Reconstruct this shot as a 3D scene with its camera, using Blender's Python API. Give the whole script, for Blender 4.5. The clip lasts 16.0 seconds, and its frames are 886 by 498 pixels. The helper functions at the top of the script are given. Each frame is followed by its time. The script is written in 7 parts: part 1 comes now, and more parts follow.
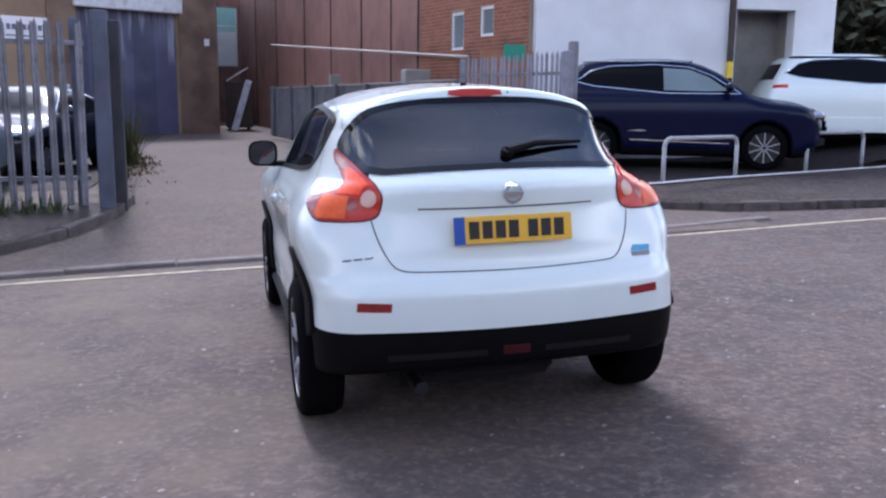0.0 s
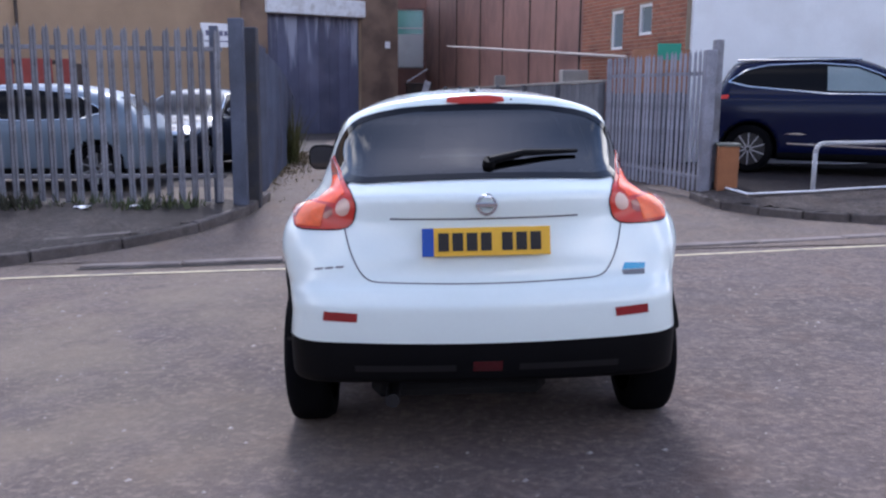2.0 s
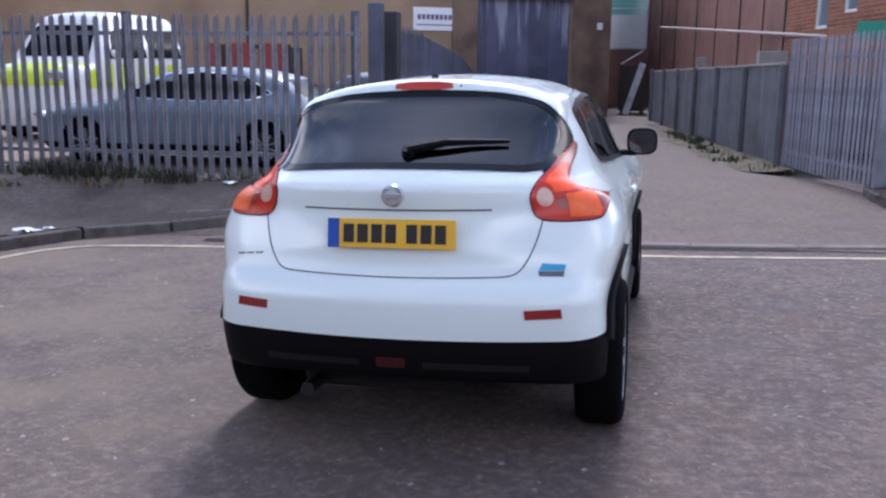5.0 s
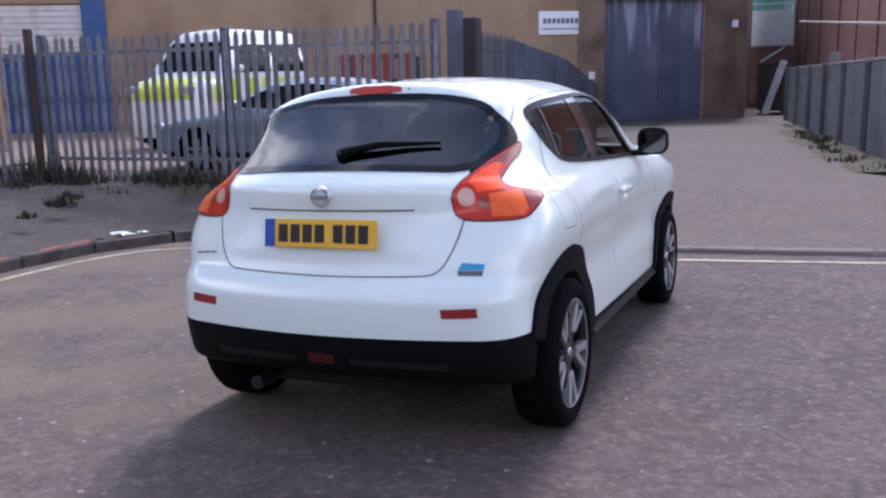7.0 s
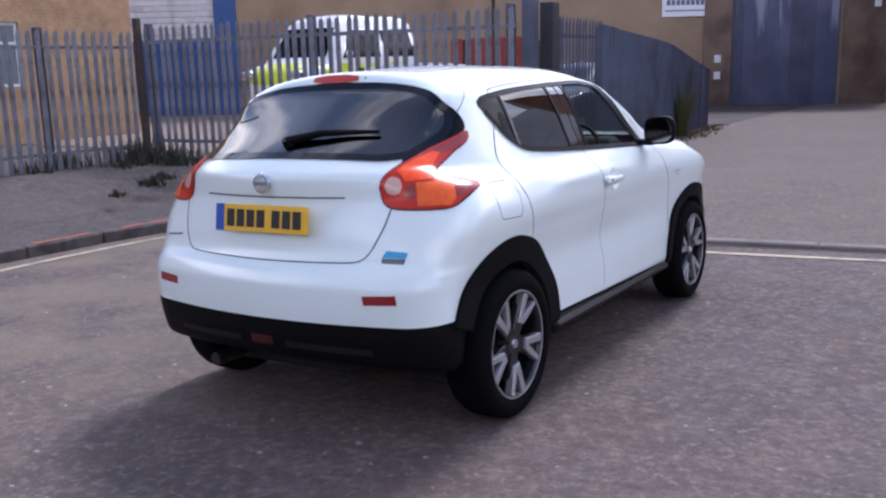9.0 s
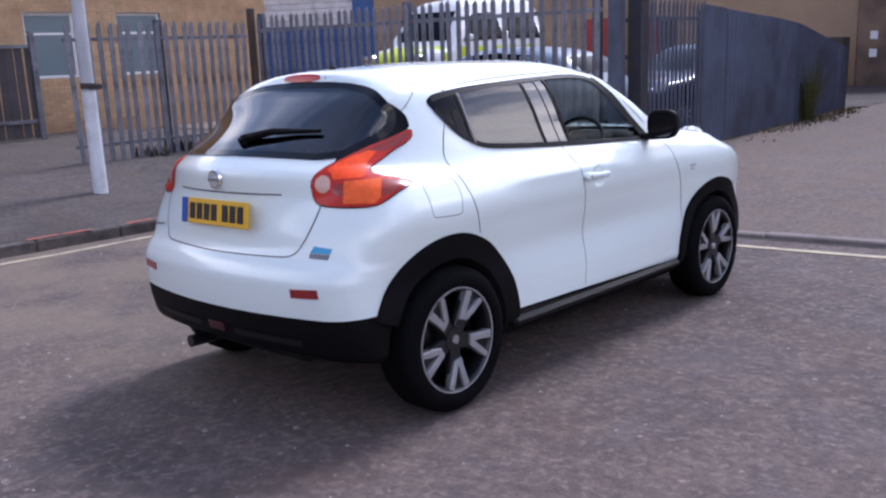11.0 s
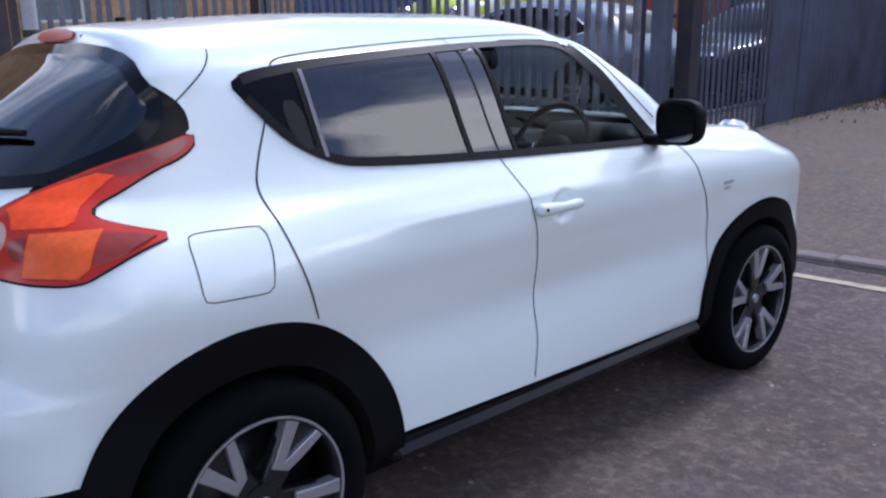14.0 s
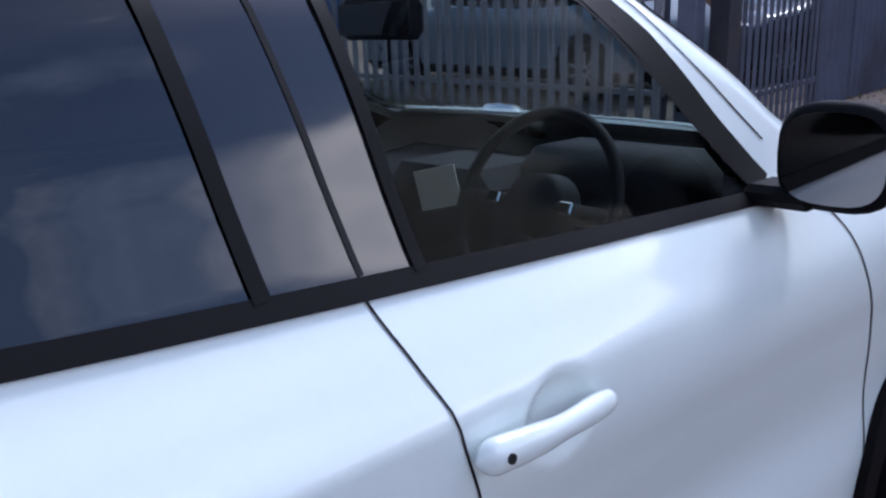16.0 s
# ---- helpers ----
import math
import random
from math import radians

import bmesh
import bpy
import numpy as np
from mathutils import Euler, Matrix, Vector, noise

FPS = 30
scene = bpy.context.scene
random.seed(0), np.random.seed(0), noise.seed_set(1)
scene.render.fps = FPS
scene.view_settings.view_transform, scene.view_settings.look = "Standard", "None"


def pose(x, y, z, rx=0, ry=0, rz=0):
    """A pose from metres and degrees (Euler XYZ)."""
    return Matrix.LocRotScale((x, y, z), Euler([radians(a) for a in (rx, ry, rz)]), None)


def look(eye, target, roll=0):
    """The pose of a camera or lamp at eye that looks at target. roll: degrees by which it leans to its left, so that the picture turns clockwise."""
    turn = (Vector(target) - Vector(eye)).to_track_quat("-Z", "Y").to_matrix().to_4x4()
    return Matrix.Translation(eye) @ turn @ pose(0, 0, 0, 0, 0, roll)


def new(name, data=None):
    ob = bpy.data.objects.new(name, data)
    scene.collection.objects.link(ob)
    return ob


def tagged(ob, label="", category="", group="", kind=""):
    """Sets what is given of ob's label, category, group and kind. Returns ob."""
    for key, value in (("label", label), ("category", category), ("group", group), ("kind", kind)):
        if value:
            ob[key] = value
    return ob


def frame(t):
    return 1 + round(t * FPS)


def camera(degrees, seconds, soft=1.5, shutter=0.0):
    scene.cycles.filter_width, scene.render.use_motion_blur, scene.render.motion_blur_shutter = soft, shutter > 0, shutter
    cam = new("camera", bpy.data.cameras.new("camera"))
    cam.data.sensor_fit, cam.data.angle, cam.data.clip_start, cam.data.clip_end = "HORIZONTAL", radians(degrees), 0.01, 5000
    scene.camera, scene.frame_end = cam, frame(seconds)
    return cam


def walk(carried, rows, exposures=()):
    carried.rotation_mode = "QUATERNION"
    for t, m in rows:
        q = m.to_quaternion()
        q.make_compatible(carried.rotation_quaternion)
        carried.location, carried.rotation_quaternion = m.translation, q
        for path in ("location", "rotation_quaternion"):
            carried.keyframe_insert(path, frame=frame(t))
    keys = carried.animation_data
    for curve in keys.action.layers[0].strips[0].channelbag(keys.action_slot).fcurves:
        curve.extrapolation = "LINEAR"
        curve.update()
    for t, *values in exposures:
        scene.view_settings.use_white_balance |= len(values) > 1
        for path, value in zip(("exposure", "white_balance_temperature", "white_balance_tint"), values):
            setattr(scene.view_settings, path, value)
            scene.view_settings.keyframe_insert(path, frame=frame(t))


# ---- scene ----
cam = camera(53.0, 16.0, soft=2.35)
PATH = [
    (0, (-1.232, -3.397, 1.486), (-0.744, -1.488, 1.142), 0.7),
    (0.5, (-1.019, -3.417, 1.523), (-0.646, -1.481, 1.185), 1.3),
    (1, (-0.733, -3.471, 1.524), (-0.493, -1.517, 1.173), 1.3),
    (1.5, (-0.51, -3.462, 1.523), (-0.368, -1.498, 1.17), 0.4),
    (2, (-0.305, -3.435, 1.531), (-0.247, -1.466, 1.181), 0.5),
    (2.5, (-0.102, -3.418, 1.544), (-0.116, -1.451, 1.182), -0.1),
    (3, (0.163, -3.427, 1.55), (0.051, -1.464, 1.18), 0.0),
    (3.5, (0.342, -3.374, 1.537), (0.156, -1.416, 1.172), -0.5),
    (4, (0.529, -3.291, 1.56), (0.255, -1.346, 1.186), 0.2),
    (6.5, (1.682, -3.011, 1.558), (0.962, -1.184, 1.176), -1.1),
    (7, (1.861, -2.94, 1.542), (1.075, -1.14, 1.164), -1.2),
    (7.5, (2.024, -2.853, 1.555), (1.185, -1.081, 1.158), -0.8),
    (8, (2.206, -2.78, 1.57), (1.306, -1.041, 1.164), -1.2),
    (8.5, (2.453, -2.716, 1.567), (1.465, -1.03, 1.145), -1.3),
    (9, (2.615, -2.58, 1.548), (1.56, -0.93, 1.142), -1.4),
    (11.5, (3.555, -1.913, 1.616), (2.172, -0.54, 1.17), -1.7),
    (12, (3.625, -1.711, 1.601), (2.205, -0.376, 1.151), -0.9),
    (12.5, (3.488, -1.405, 1.57), (2.077, -0.071, 1.09), -0.6),
    (13, (3.268, -1.052, 1.551), (1.868, 0.285, 1.048), -1.4),
    (13.5, (3.004, -0.687, 1.545), (1.588, 0.615, 0.996), -0.5),
    (14, (2.649, -0.298, 1.57), (1.239, 1.017, 1.037), -0.8),
    (14.5, (2.352, 0.119, 1.623), (0.957, 1.417, 1.016), 0.3),
    (15, (2.029, 0.475, 1.498), (0.636, 1.803, 0.953), -0.6),
    (15.5, (1.716, 0.867, 1.468), (0.356, 2.211, 0.882), -1.7),
    (16, (1.438, 1.211, 1.412), (0.025, 2.503, 0.838), -1.9),
]
walk(cam, [(t, look(eye, target, roll)) for t, eye, target, roll in PATH], [(0, 0.62, 5530, 18), (4, 0.57, 5560, 18), (7.5, 0.5, 5650, 20), (9, 0.47, 5620, 21), (12, 0.36, 5590, 22), (13.5, 0.26, 5440, 20), (14, 0.17, 5400, 19), (14.5, 0.01, 5390, 18), (15.5, 0.01, 5380, 19), (16, 0.08, 5350, 19)])

# ---- light ----
world = bpy.data.worlds.new("sky")
scene.world = world
world.use_nodes = True
sky = world.node_tree.nodes.new("ShaderNodeTexSky")
sky.sky_type, sky.sun_disc = "NISHITA", False
SUN_HEIGHT, SUN_TURN = radians(50), radians(-6)
sky.sun_elevation, sky.sun_rotation = SUN_HEIGHT, SUN_TURN
back = world.node_tree.nodes["Background"]
back.inputs["Strength"].default_value = 0.145
# broken cloud over the blue, unseen, shifted so side windows mirror a bright one
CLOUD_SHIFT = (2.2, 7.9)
wn, wl = world.node_tree.nodes, world.node_tree.links
way = wn.new("ShaderNodeTexCoord")
split = wn.new("ShaderNodeSeparateXYZ")
wl.new(way.outputs["Generated"], split.inputs[0])
level = wn.new("ShaderNodeMath")
level.operation = "MAXIMUM"
level.inputs[1].default_value = 0.0
wl.new(split.outputs["Z"], level.inputs[0])
drop = wn.new("ShaderNodeMath")
drop.operation = "ADD"
drop.inputs[1].default_value = 0.25
wl.new(level.outputs[0], drop.inputs[0])
flat = wn.new("ShaderNodeVectorMath")
flat.operation = "DIVIDE"
wl.new(way.outputs["Generated"], flat.inputs[0])
wl.new(drop.outputs[0], flat.inputs[1])
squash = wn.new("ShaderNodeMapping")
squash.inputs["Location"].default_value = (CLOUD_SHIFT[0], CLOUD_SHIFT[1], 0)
cloud = wn.new("ShaderNodeTexNoise")
cloud.inputs["Scale"].default_value, cloud.inputs["Detail"].default_value, cloud.inputs["Roughness"].default_value = 1.5, 8, 0.55
cover = wn.new("ShaderNodeMapRange")
cover.inputs["From Min"].default_value, cover.inputs["From Max"].default_value = 0.3, 0.44
cover.inputs["To Min"].default_value, cover.inputs["To Max"].default_value = 0.05, 1.0
blend = wn.new("ShaderNodeMix")
blend.data_type = "RGBA"
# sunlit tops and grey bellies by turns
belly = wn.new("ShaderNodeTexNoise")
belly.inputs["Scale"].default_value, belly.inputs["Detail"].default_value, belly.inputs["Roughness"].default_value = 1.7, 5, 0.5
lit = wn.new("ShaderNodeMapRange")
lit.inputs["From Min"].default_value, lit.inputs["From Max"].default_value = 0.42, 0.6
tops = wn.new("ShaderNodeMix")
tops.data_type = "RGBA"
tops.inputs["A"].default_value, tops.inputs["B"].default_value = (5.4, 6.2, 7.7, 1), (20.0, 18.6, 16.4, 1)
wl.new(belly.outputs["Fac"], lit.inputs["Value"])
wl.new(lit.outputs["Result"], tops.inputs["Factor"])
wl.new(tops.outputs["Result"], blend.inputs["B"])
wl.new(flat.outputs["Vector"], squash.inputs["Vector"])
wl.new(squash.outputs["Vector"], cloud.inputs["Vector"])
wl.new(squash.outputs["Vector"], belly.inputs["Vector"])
# cloud seen edge-on closes up towards the horizon
thick = wn.new("ShaderNodeMath")
thick.operation = "MULTIPLY_ADD"
thick.inputs[1].default_value = -0.3
wl.new(level.outputs[0], thick.inputs[0])
wl.new(cloud.outputs["Fac"], thick.inputs[2])
wl.new(thick.outputs[0], cover.inputs["Value"])
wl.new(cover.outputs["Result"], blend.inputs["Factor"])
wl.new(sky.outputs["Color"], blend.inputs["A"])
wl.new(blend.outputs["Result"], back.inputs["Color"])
sun = new("sun", bpy.data.lights.new("sun", "SUN"))
sun.data.energy, sun.data.angle, sun.data.color = 2.2, radians(12), (1.0, 0.95, 0.88)
sun_dir = Vector((math.sin(SUN_TURN) * math.cos(SUN_HEIGHT), math.cos(SUN_TURN) * math.cos(SUN_HEIGHT), math.sin(SUN_HEIGHT)))
sun.matrix_world = look(sun_dir * 50, (0, 0, 0))

def spline(knots):
    """A smooth curve through (a, b) knots, as a function on arrays."""
    ks = np.array(knots, float)
    xs, ys = ks[:, 0], ks[:, 1]
    d = np.diff(ys) / np.diff(xs)
    m = np.r_[d[0], (d[:-1] + d[1:]) / 2, d[-1]]
    m[1:-1][d[:-1] * d[1:] <= 0] = 0

    def curve(x):
        x = np.clip(x, xs[0], xs[-1])
        i = np.clip(np.searchsorted(xs, x) - 1, 0, len(xs) - 2)
        h = xs[i + 1] - xs[i]
        t = (x - xs[i]) / h
        t2, t3 = t * t, t * t * t
        return (2 * t3 - 3 * t2 + 1) * ys[i] + (t3 - 2 * t2 + t) * h * m[i] + (3 * t2 - 2 * t3) * ys[i + 1] + (t3 - t2) * h * m[i + 1]

    return curve


def smax(a, b, k):
    h = np.maximum(k - np.abs(a - b), 0) / k
    return np.maximum(a, b) + h * h * k / 4


def slope(curve, x):
    return (curve(x + 0.005) - curve(x - 0.005)) / 0.01


REAR_HUB, FRONT_HUB, HUB_Z, TYRE_R = 0.73, 3.26, 0.33, 0.33
roof_line = spline([(0, 1.38), (0.3, 1.44), (0.6, 1.522), (1.0, 1.556), (1.5, 1.574), (1.9, 1.574), (2.2, 1.562), (2.36, 1.528), (2.5, 1.442), (2.65, 1.335), (2.75, 1.248), (2.85, 1.175), (2.95, 1.128), (3.03, 1.115), (3.25, 1.098), (3.6, 1.035), (3.9, 0.94), (4.15, 0.84)])
tail_line = spline([(0.2, 0.2), (0.3, 0.115), (0.42, 0.07), (0.55, 0.05), (0.66, 0.045), (0.72, 0.07), (0.77, 0.11), (0.86, 0.13), (1.0, 0.148), (1.07, 0.135), (1.1, 0.132), (1.15, 0.17), (1.19, 0.22), (1.3, 0.4), (1.4, 0.555), (1.45, 0.625), (1.475, 0.648), (1.5, 0.66), (1.6, 0.69)])
tail_bow = spline([(0.2, 0.17), (0.72, 0.17), (0.95, 0.27), (1.1, 0.42), (1.2, 0.5), (1.3, 0.4), (1.42, 0.19), (1.6, 0.16)])
nose_line = spline([(0.18, 3.9), (0.3, 4.06), (0.5, 4.125), (0.7, 4.125), (0.85, 4.06), (0.95, 3.96), (1.05, 3.8), (1.6, 3.7)])
flank = spline([(0.2, 0.76), (0.28, 0.81), (0.36, 0.845), (0.5, 0.845), (0.65, 0.83), (0.8, 0.845), (0.9, 0.862), (0.97, 0.853), (1.04, 0.815), (1.1, 0.765), (1.2, 0.72), (1.3, 0.685), (1.38, 0.65), (1.46, 0.605), (1.52, 0.53), (1.6, 0.42)])


def car_body(x, y, z):
    """Below zero inside the car's body, which is smooth, shaped by its lines and by the swell over the wheels."""
    ax = np.abs(x)
    w = flank(z)
    w = w + 0.032 * np.exp(-(((y - 0.72) / 0.42) ** 2) - ((z - 0.84) / 0.2) ** 2)
    w = w + 0.035 * np.exp(-(((y - 3.3) / 0.45) ** 2) - ((z - 0.8) / 0.25) ** 2)
    w = w - 0.022 * np.exp(-(((y - 1.95) / 0.6) ** 2) - ((z - 0.62) / 0.12) ** 2)
    w = w + 0.012 * np.exp(-((z - 0.992) / 0.03) ** 2) * np.clip((y - 1.1) / 0.25, 0, 1) * np.clip((2.3 - y) / 0.4, 0, 1)
    w = w - 0.015 * np.exp(-((((y - 1.925) / 0.056) ** 2 + ((z - 0.938) / 0.05) ** 2) ** 3))
    lift = np.clip((z - 1.03) / 0.1, 0, 1)
    w = w - 0.095 * np.exp(-((np.maximum(y - 0.45, 0) / 0.3) ** 2)) * lift * lift * (3 - 2 * lift) * np.clip((1.5 - z) / 0.15, 0, 1)
    w = w - 0.3 * np.maximum(y - 3.35, 0) ** 2 - 0.1 * np.maximum(0.6 - y, 0) ** 2
    side = (ax - w) / np.sqrt(1 + slope(flank, z) ** 2)
    crown = np.where(y < 2.3, 0.22, np.clip(0.22 - (y - 2.3) * 0.32, 0.03, 0.22))
    top = (z - roof_line(y) + crown * ax**2) / np.sqrt(1 + slope(roof_line, y) ** 2)
    rear = (tail_line(z) + tail_bow(z) * ax**2 - y) / np.sqrt(1 + slope(tail_line, z) ** 2)
    front = (y - nose_line(z) + 0.3 * ax**2) / np.sqrt(1 + slope(nose_line, z) ** 2)
    f = smax(side, top, 0.1)
    f = smax(f, front, 0.22)
    f = smax(f, rear, np.interp(z, [1.1, 1.45], [0.16, 0.035]))
    t = np.clip((1.0 - y) / 0.9, 0, 1)
    f = smax(f, 0.21 + 0.13 * t - z, 0.04)
    return f


def car_shell(x, y, z):
    """The body with the wheel wells cut out."""
    f = car_body(x, y, z)
    for hub in (REAR_HUB, FRONT_HUB):
        well = np.maximum(np.sqrt((y - hub) ** 2 + (z - HUB_Z) ** 2) - 0.375, 0.5 - np.abs(x))
        f = smax(f, -well, 0.02)
    return f

import collections
from mathutils.geometry import delaunay_2d_cdt

# ---- helpers of this scene ----
TILT_CAR = Matrix(((0.99961, 0.00028, -0.02798, 0), (0.00028, 0.9998, 0.01999, 0), (0.02798, -0.01999, 0.99941, 0), (0, 0, 0, 1)))


def mat(name, color=(0.5, 0.5, 0.5), rough=0.6, metal=0.0, var=0.15, scale=6.0, fine=60.0, bump=0.1, coat=0.0, stain=None, stain_scale=1.5, spec=0.5):
    """A surface with grain at two scales, fine relief and, if a stain colour is given, patches of it."""
    m = bpy.data.materials.new(name)
    m.use_nodes = True
    nt = m.node_tree
    n, l = nt.nodes, nt.links
    b = n["Principled BSDF"]
    b.inputs["Roughness"].default_value, b.inputs["Metallic"].default_value = rough, metal
    b.inputs["Coat Weight"].default_value = coat
    b.inputs["Coat Roughness"].default_value = 0.05
    b.inputs["Specular IOR Level"].default_value = spec
    co = n.new("ShaderNodeTexCoord")
    big = n.new("ShaderNodeTexNoise")
    big.inputs["Scale"].default_value, big.inputs["Detail"].default_value = scale, 6
    small = n.new("ShaderNodeTexNoise")
    small.inputs["Scale"].default_value, small.inputs["Detail"].default_value = fine, 3
    l.new(co.outputs["Object"], big.inputs["Vector"])
    l.new(co.outputs["Object"], small.inputs["Vector"])
    add = n.new("ShaderNodeMath")
    add.operation = "ADD"
    l.new(big.outputs["Fac"], add.inputs[0])
    l.new(small.outputs["Fac"], add.inputs[1])
    ramp = n.new("ShaderNodeMapRange")
    ramp.inputs["From Min"].default_value, ramp.inputs["From Max"].default_value = 0.6, 1.4
    ramp.inputs["To Min"].default_value, ramp.inputs["To Max"].default_value = 1 - var, 1 + var
    l.new(add.outputs[0], ramp.inputs["Value"])
    info = n.new("ShaderNodeObjectInfo")
    piece = n.new("ShaderNodeMapRange")
    piece.inputs["To Min"].default_value, piece.inputs["To Max"].default_value = 1 - var * 0.5, 1 + var * 0.5
    l.new(info.outputs["Random"], piece.inputs["Value"])
    both = n.new("ShaderNodeMath")
    both.operation = "MULTIPLY"
    l.new(ramp.outputs["Result"], both.inputs[0])
    l.new(piece.outputs["Result"], both.inputs[1])
    mul = n.new("ShaderNodeVectorMath")
    mul.operation = "SCALE"
    l.new(both.outputs[0], mul.inputs["Scale"])
    if stain:
        st = n.new("ShaderNodeTexNoise")
        st.inputs["Scale"].default_value, st.inputs["Detail"].default_value = stain_scale, 8
        l.new(co.outputs["Object"], st.inputs["Vector"])
        cr = n.new("ShaderNodeMapRange")
        cr.inputs["From Min"].default_value, cr.inputs["From Max"].default_value = 0.48, 0.66
        l.new(st.outputs["Fac"], cr.inputs["Value"])
        mix = n.new("ShaderNodeMix")
        mix.data_type = "RGBA"
        mix.inputs["A"].default_value, mix.inputs["B"].default_value = (*color, 1), (*stain, 1)
        l.new(cr.outputs["Result"], mix.inputs["Factor"])
        l.new(mix.outputs["Result"], mul.inputs[0])
    else:
        mul.inputs[0].default_value = color
    l.new(mul.outputs[0], b.inputs["Base Color"])
    if bump:
        bm_ = n.new("ShaderNodeBump")
        bm_.inputs["Strength"].default_value, bm_.inputs["Distance"].default_value = bump, 0.01
        l.new(small.outputs["Fac"], bm_.inputs["Height"])
        l.new(bm_.outputs["Normal"], b.inputs["Normal"])
    return m


def part(name, bm, material, parent=None, label="", smooth=False):
    """One mesh object from a bmesh, under its thing if one is given."""
    me = bpy.data.meshes.new(name)
    bm.to_mesh(me)
    bm.free()
    if smooth:
        me.polygons.foreach_set("use_smooth", [True] * len(me.polygons))
    ob = new(name, me)
    for m in material if isinstance(material, (list, tuple)) else [material]:
        me.materials.append(m)
    ob.parent = parent
    if label:
        tagged(ob, label)
    return ob


def add_box(bm, lo, hi, m=None, bevel=0.0):
    r = bmesh.ops.create_cube(bm, size=1.0)
    s = [b - a for a, b in zip(lo, hi)]
    c = [(a + b) / 2 for a, b in zip(lo, hi)]
    for v in r["verts"]:
        v.co = Vector([v.co[i] * s[i] + c[i] for i in range(3)])
    if bevel:
        es = list({e for v in r["verts"] for e in v.link_edges})
        out = bmesh.ops.bevel(bm, geom=es, offset=bevel, segments=1, affect="EDGES")
        vs = {v for f in out["faces"] for v in f.verts} | {v for v in r["verts"] if v.is_valid}
    else:
        vs = set(r["verts"])
    if m is not None:
        for v in vs:
            v.co = m @ v.co
    return vs


def box(lo, hi, m=None, bevel=0.0):
    bm = bmesh.new()
    add_box(bm, lo, hi, m, bevel)
    return bm


def add_rod(bm, a, b, r, r2=None, seg=10):
    a, b = Vector(a), Vector(b)
    q = (b - a).to_track_quat("Z", "Y").to_matrix().to_4x4()
    return bmesh.ops.create_cone(bm, cap_ends=True, segments=seg, radius1=r, radius2=r if r2 is None else r2, depth=(b - a).length,
                                 matrix=Matrix.Translation((a + b) / 2) @ q)["verts"]


def rod(a, b, r, r2=None, seg=10):
    bm = bmesh.new()
    add_rod(bm, a, b, r, r2, seg)
    return bm


def thing(name, label, category, m=None, group="", kind=""):
    ob = new(name)
    ob.empty_display_size = 0.2
    if m is not None:
        ob.matrix_world = m
    return tagged(ob, label, category, group, kind)


def along(a, b, z=0.0):
    """The pose at a, with x towards b."""
    return Matrix.Translation((a[0], a[1], z)) @ Matrix.Rotation(math.atan2(b[1] - a[1], b[0] - a[0]), 4, "Z")


def mesh_np(name, verts, faces, materials, parent=None, normals=None, label=""):
    me = bpy.data.meshes.new(name)
    me.from_pydata(np.asarray(verts).tolist(), [], np.asarray(faces).tolist() if not isinstance(faces, list) else faces)
    me.polygons.foreach_set("use_smooth", [True] * len(me.polygons))
    for m in materials:
        me.materials.append(m)
    if normals is not None:
        me.normals_split_custom_set_from_vertices(np.asarray(normals).tolist())
    ob = new(name, me)
    ob.parent = parent
    if label:
        tagged(ob, label)
    return ob

# ---- shaping tools ----
def surface_net(field, lo, hi, step):
    """Quads on the zero level of a field, drawn to it exactly."""
    axes = [np.arange(a, b + step, step) for a, b in zip(lo, hi)]
    F = field(*np.meshgrid(*axes, indexing="ij"))
    inside = F < 0
    n = np.array(F.shape) - 1
    acc, cnt = np.zeros((*n, 3)), np.zeros(n)
    for a in [(i, j, k) for i in (0, 1) for j in (0, 1) for k in (0, 1)]:
        for ax in range(3):
            if a[ax]:
                continue
            b = list(a)
            b[ax] = 1
            fa, fb = (F[tuple(slice(c, c + m) for c, m in zip(s, n))] for s in (a, b))
            cross = (fa < 0) != (fb < 0)
            t = np.where(cross, fa / np.where(cross, fa - fb, 1), 0)
            for c in range(3):
                acc[..., c] += np.where(cross, a[c] + (t if c == ax else 0), 0)
            cnt += cross
    live = cnt > 0
    ids = -np.ones(n, int)
    ids[live] = np.arange(live.sum())
    verts = np.array(lo) + (np.argwhere(live) + acc[live] / cnt[live][:, None]) * step
    for _ in range(3):
        g = gradient(field, verts, 0.002)
        verts = verts - np.clip(field(*verts.T) / np.maximum((g * g).sum(1), 0.2), -step, step)[:, None] * g
    quads = []
    for ax in range(3):
        s = [slice(1, -1)] * 3
        s[ax] = slice(0, -1)
        s2 = list(s)
        s2[ax] = slice(1, None)
        a, b = inside[tuple(s)], inside[tuple(s2)]
        off = np.ones(3, int)
        off[ax] = 0
        d1, d2 = np.eye(3, dtype=int)[(ax + 1) % 3], np.eye(3, dtype=int)[(ax + 2) % 3]
        for flip, hit in ((False, a & ~b), (True, ~a & b)):
            q = np.argwhere(hit) + off
            ring = [ids[tuple((q - d1 - d2).T)], ids[tuple((q - d2).T)], ids[tuple(q.T)], ids[tuple((q - d1).T)]]
            quads.append(np.stack(ring[::-1] if flip else ring, 1))
    return verts, np.concatenate(quads)


def gradient(field, p, e=0.004):
    return np.stack([field(*(p + e * d).T) - field(*(p - e * d).T) for d in np.eye(3)], 1) / (2 * e)


def unit(v):
    return v / np.maximum(np.linalg.norm(v, axis=1), 1e-9)[:, None]


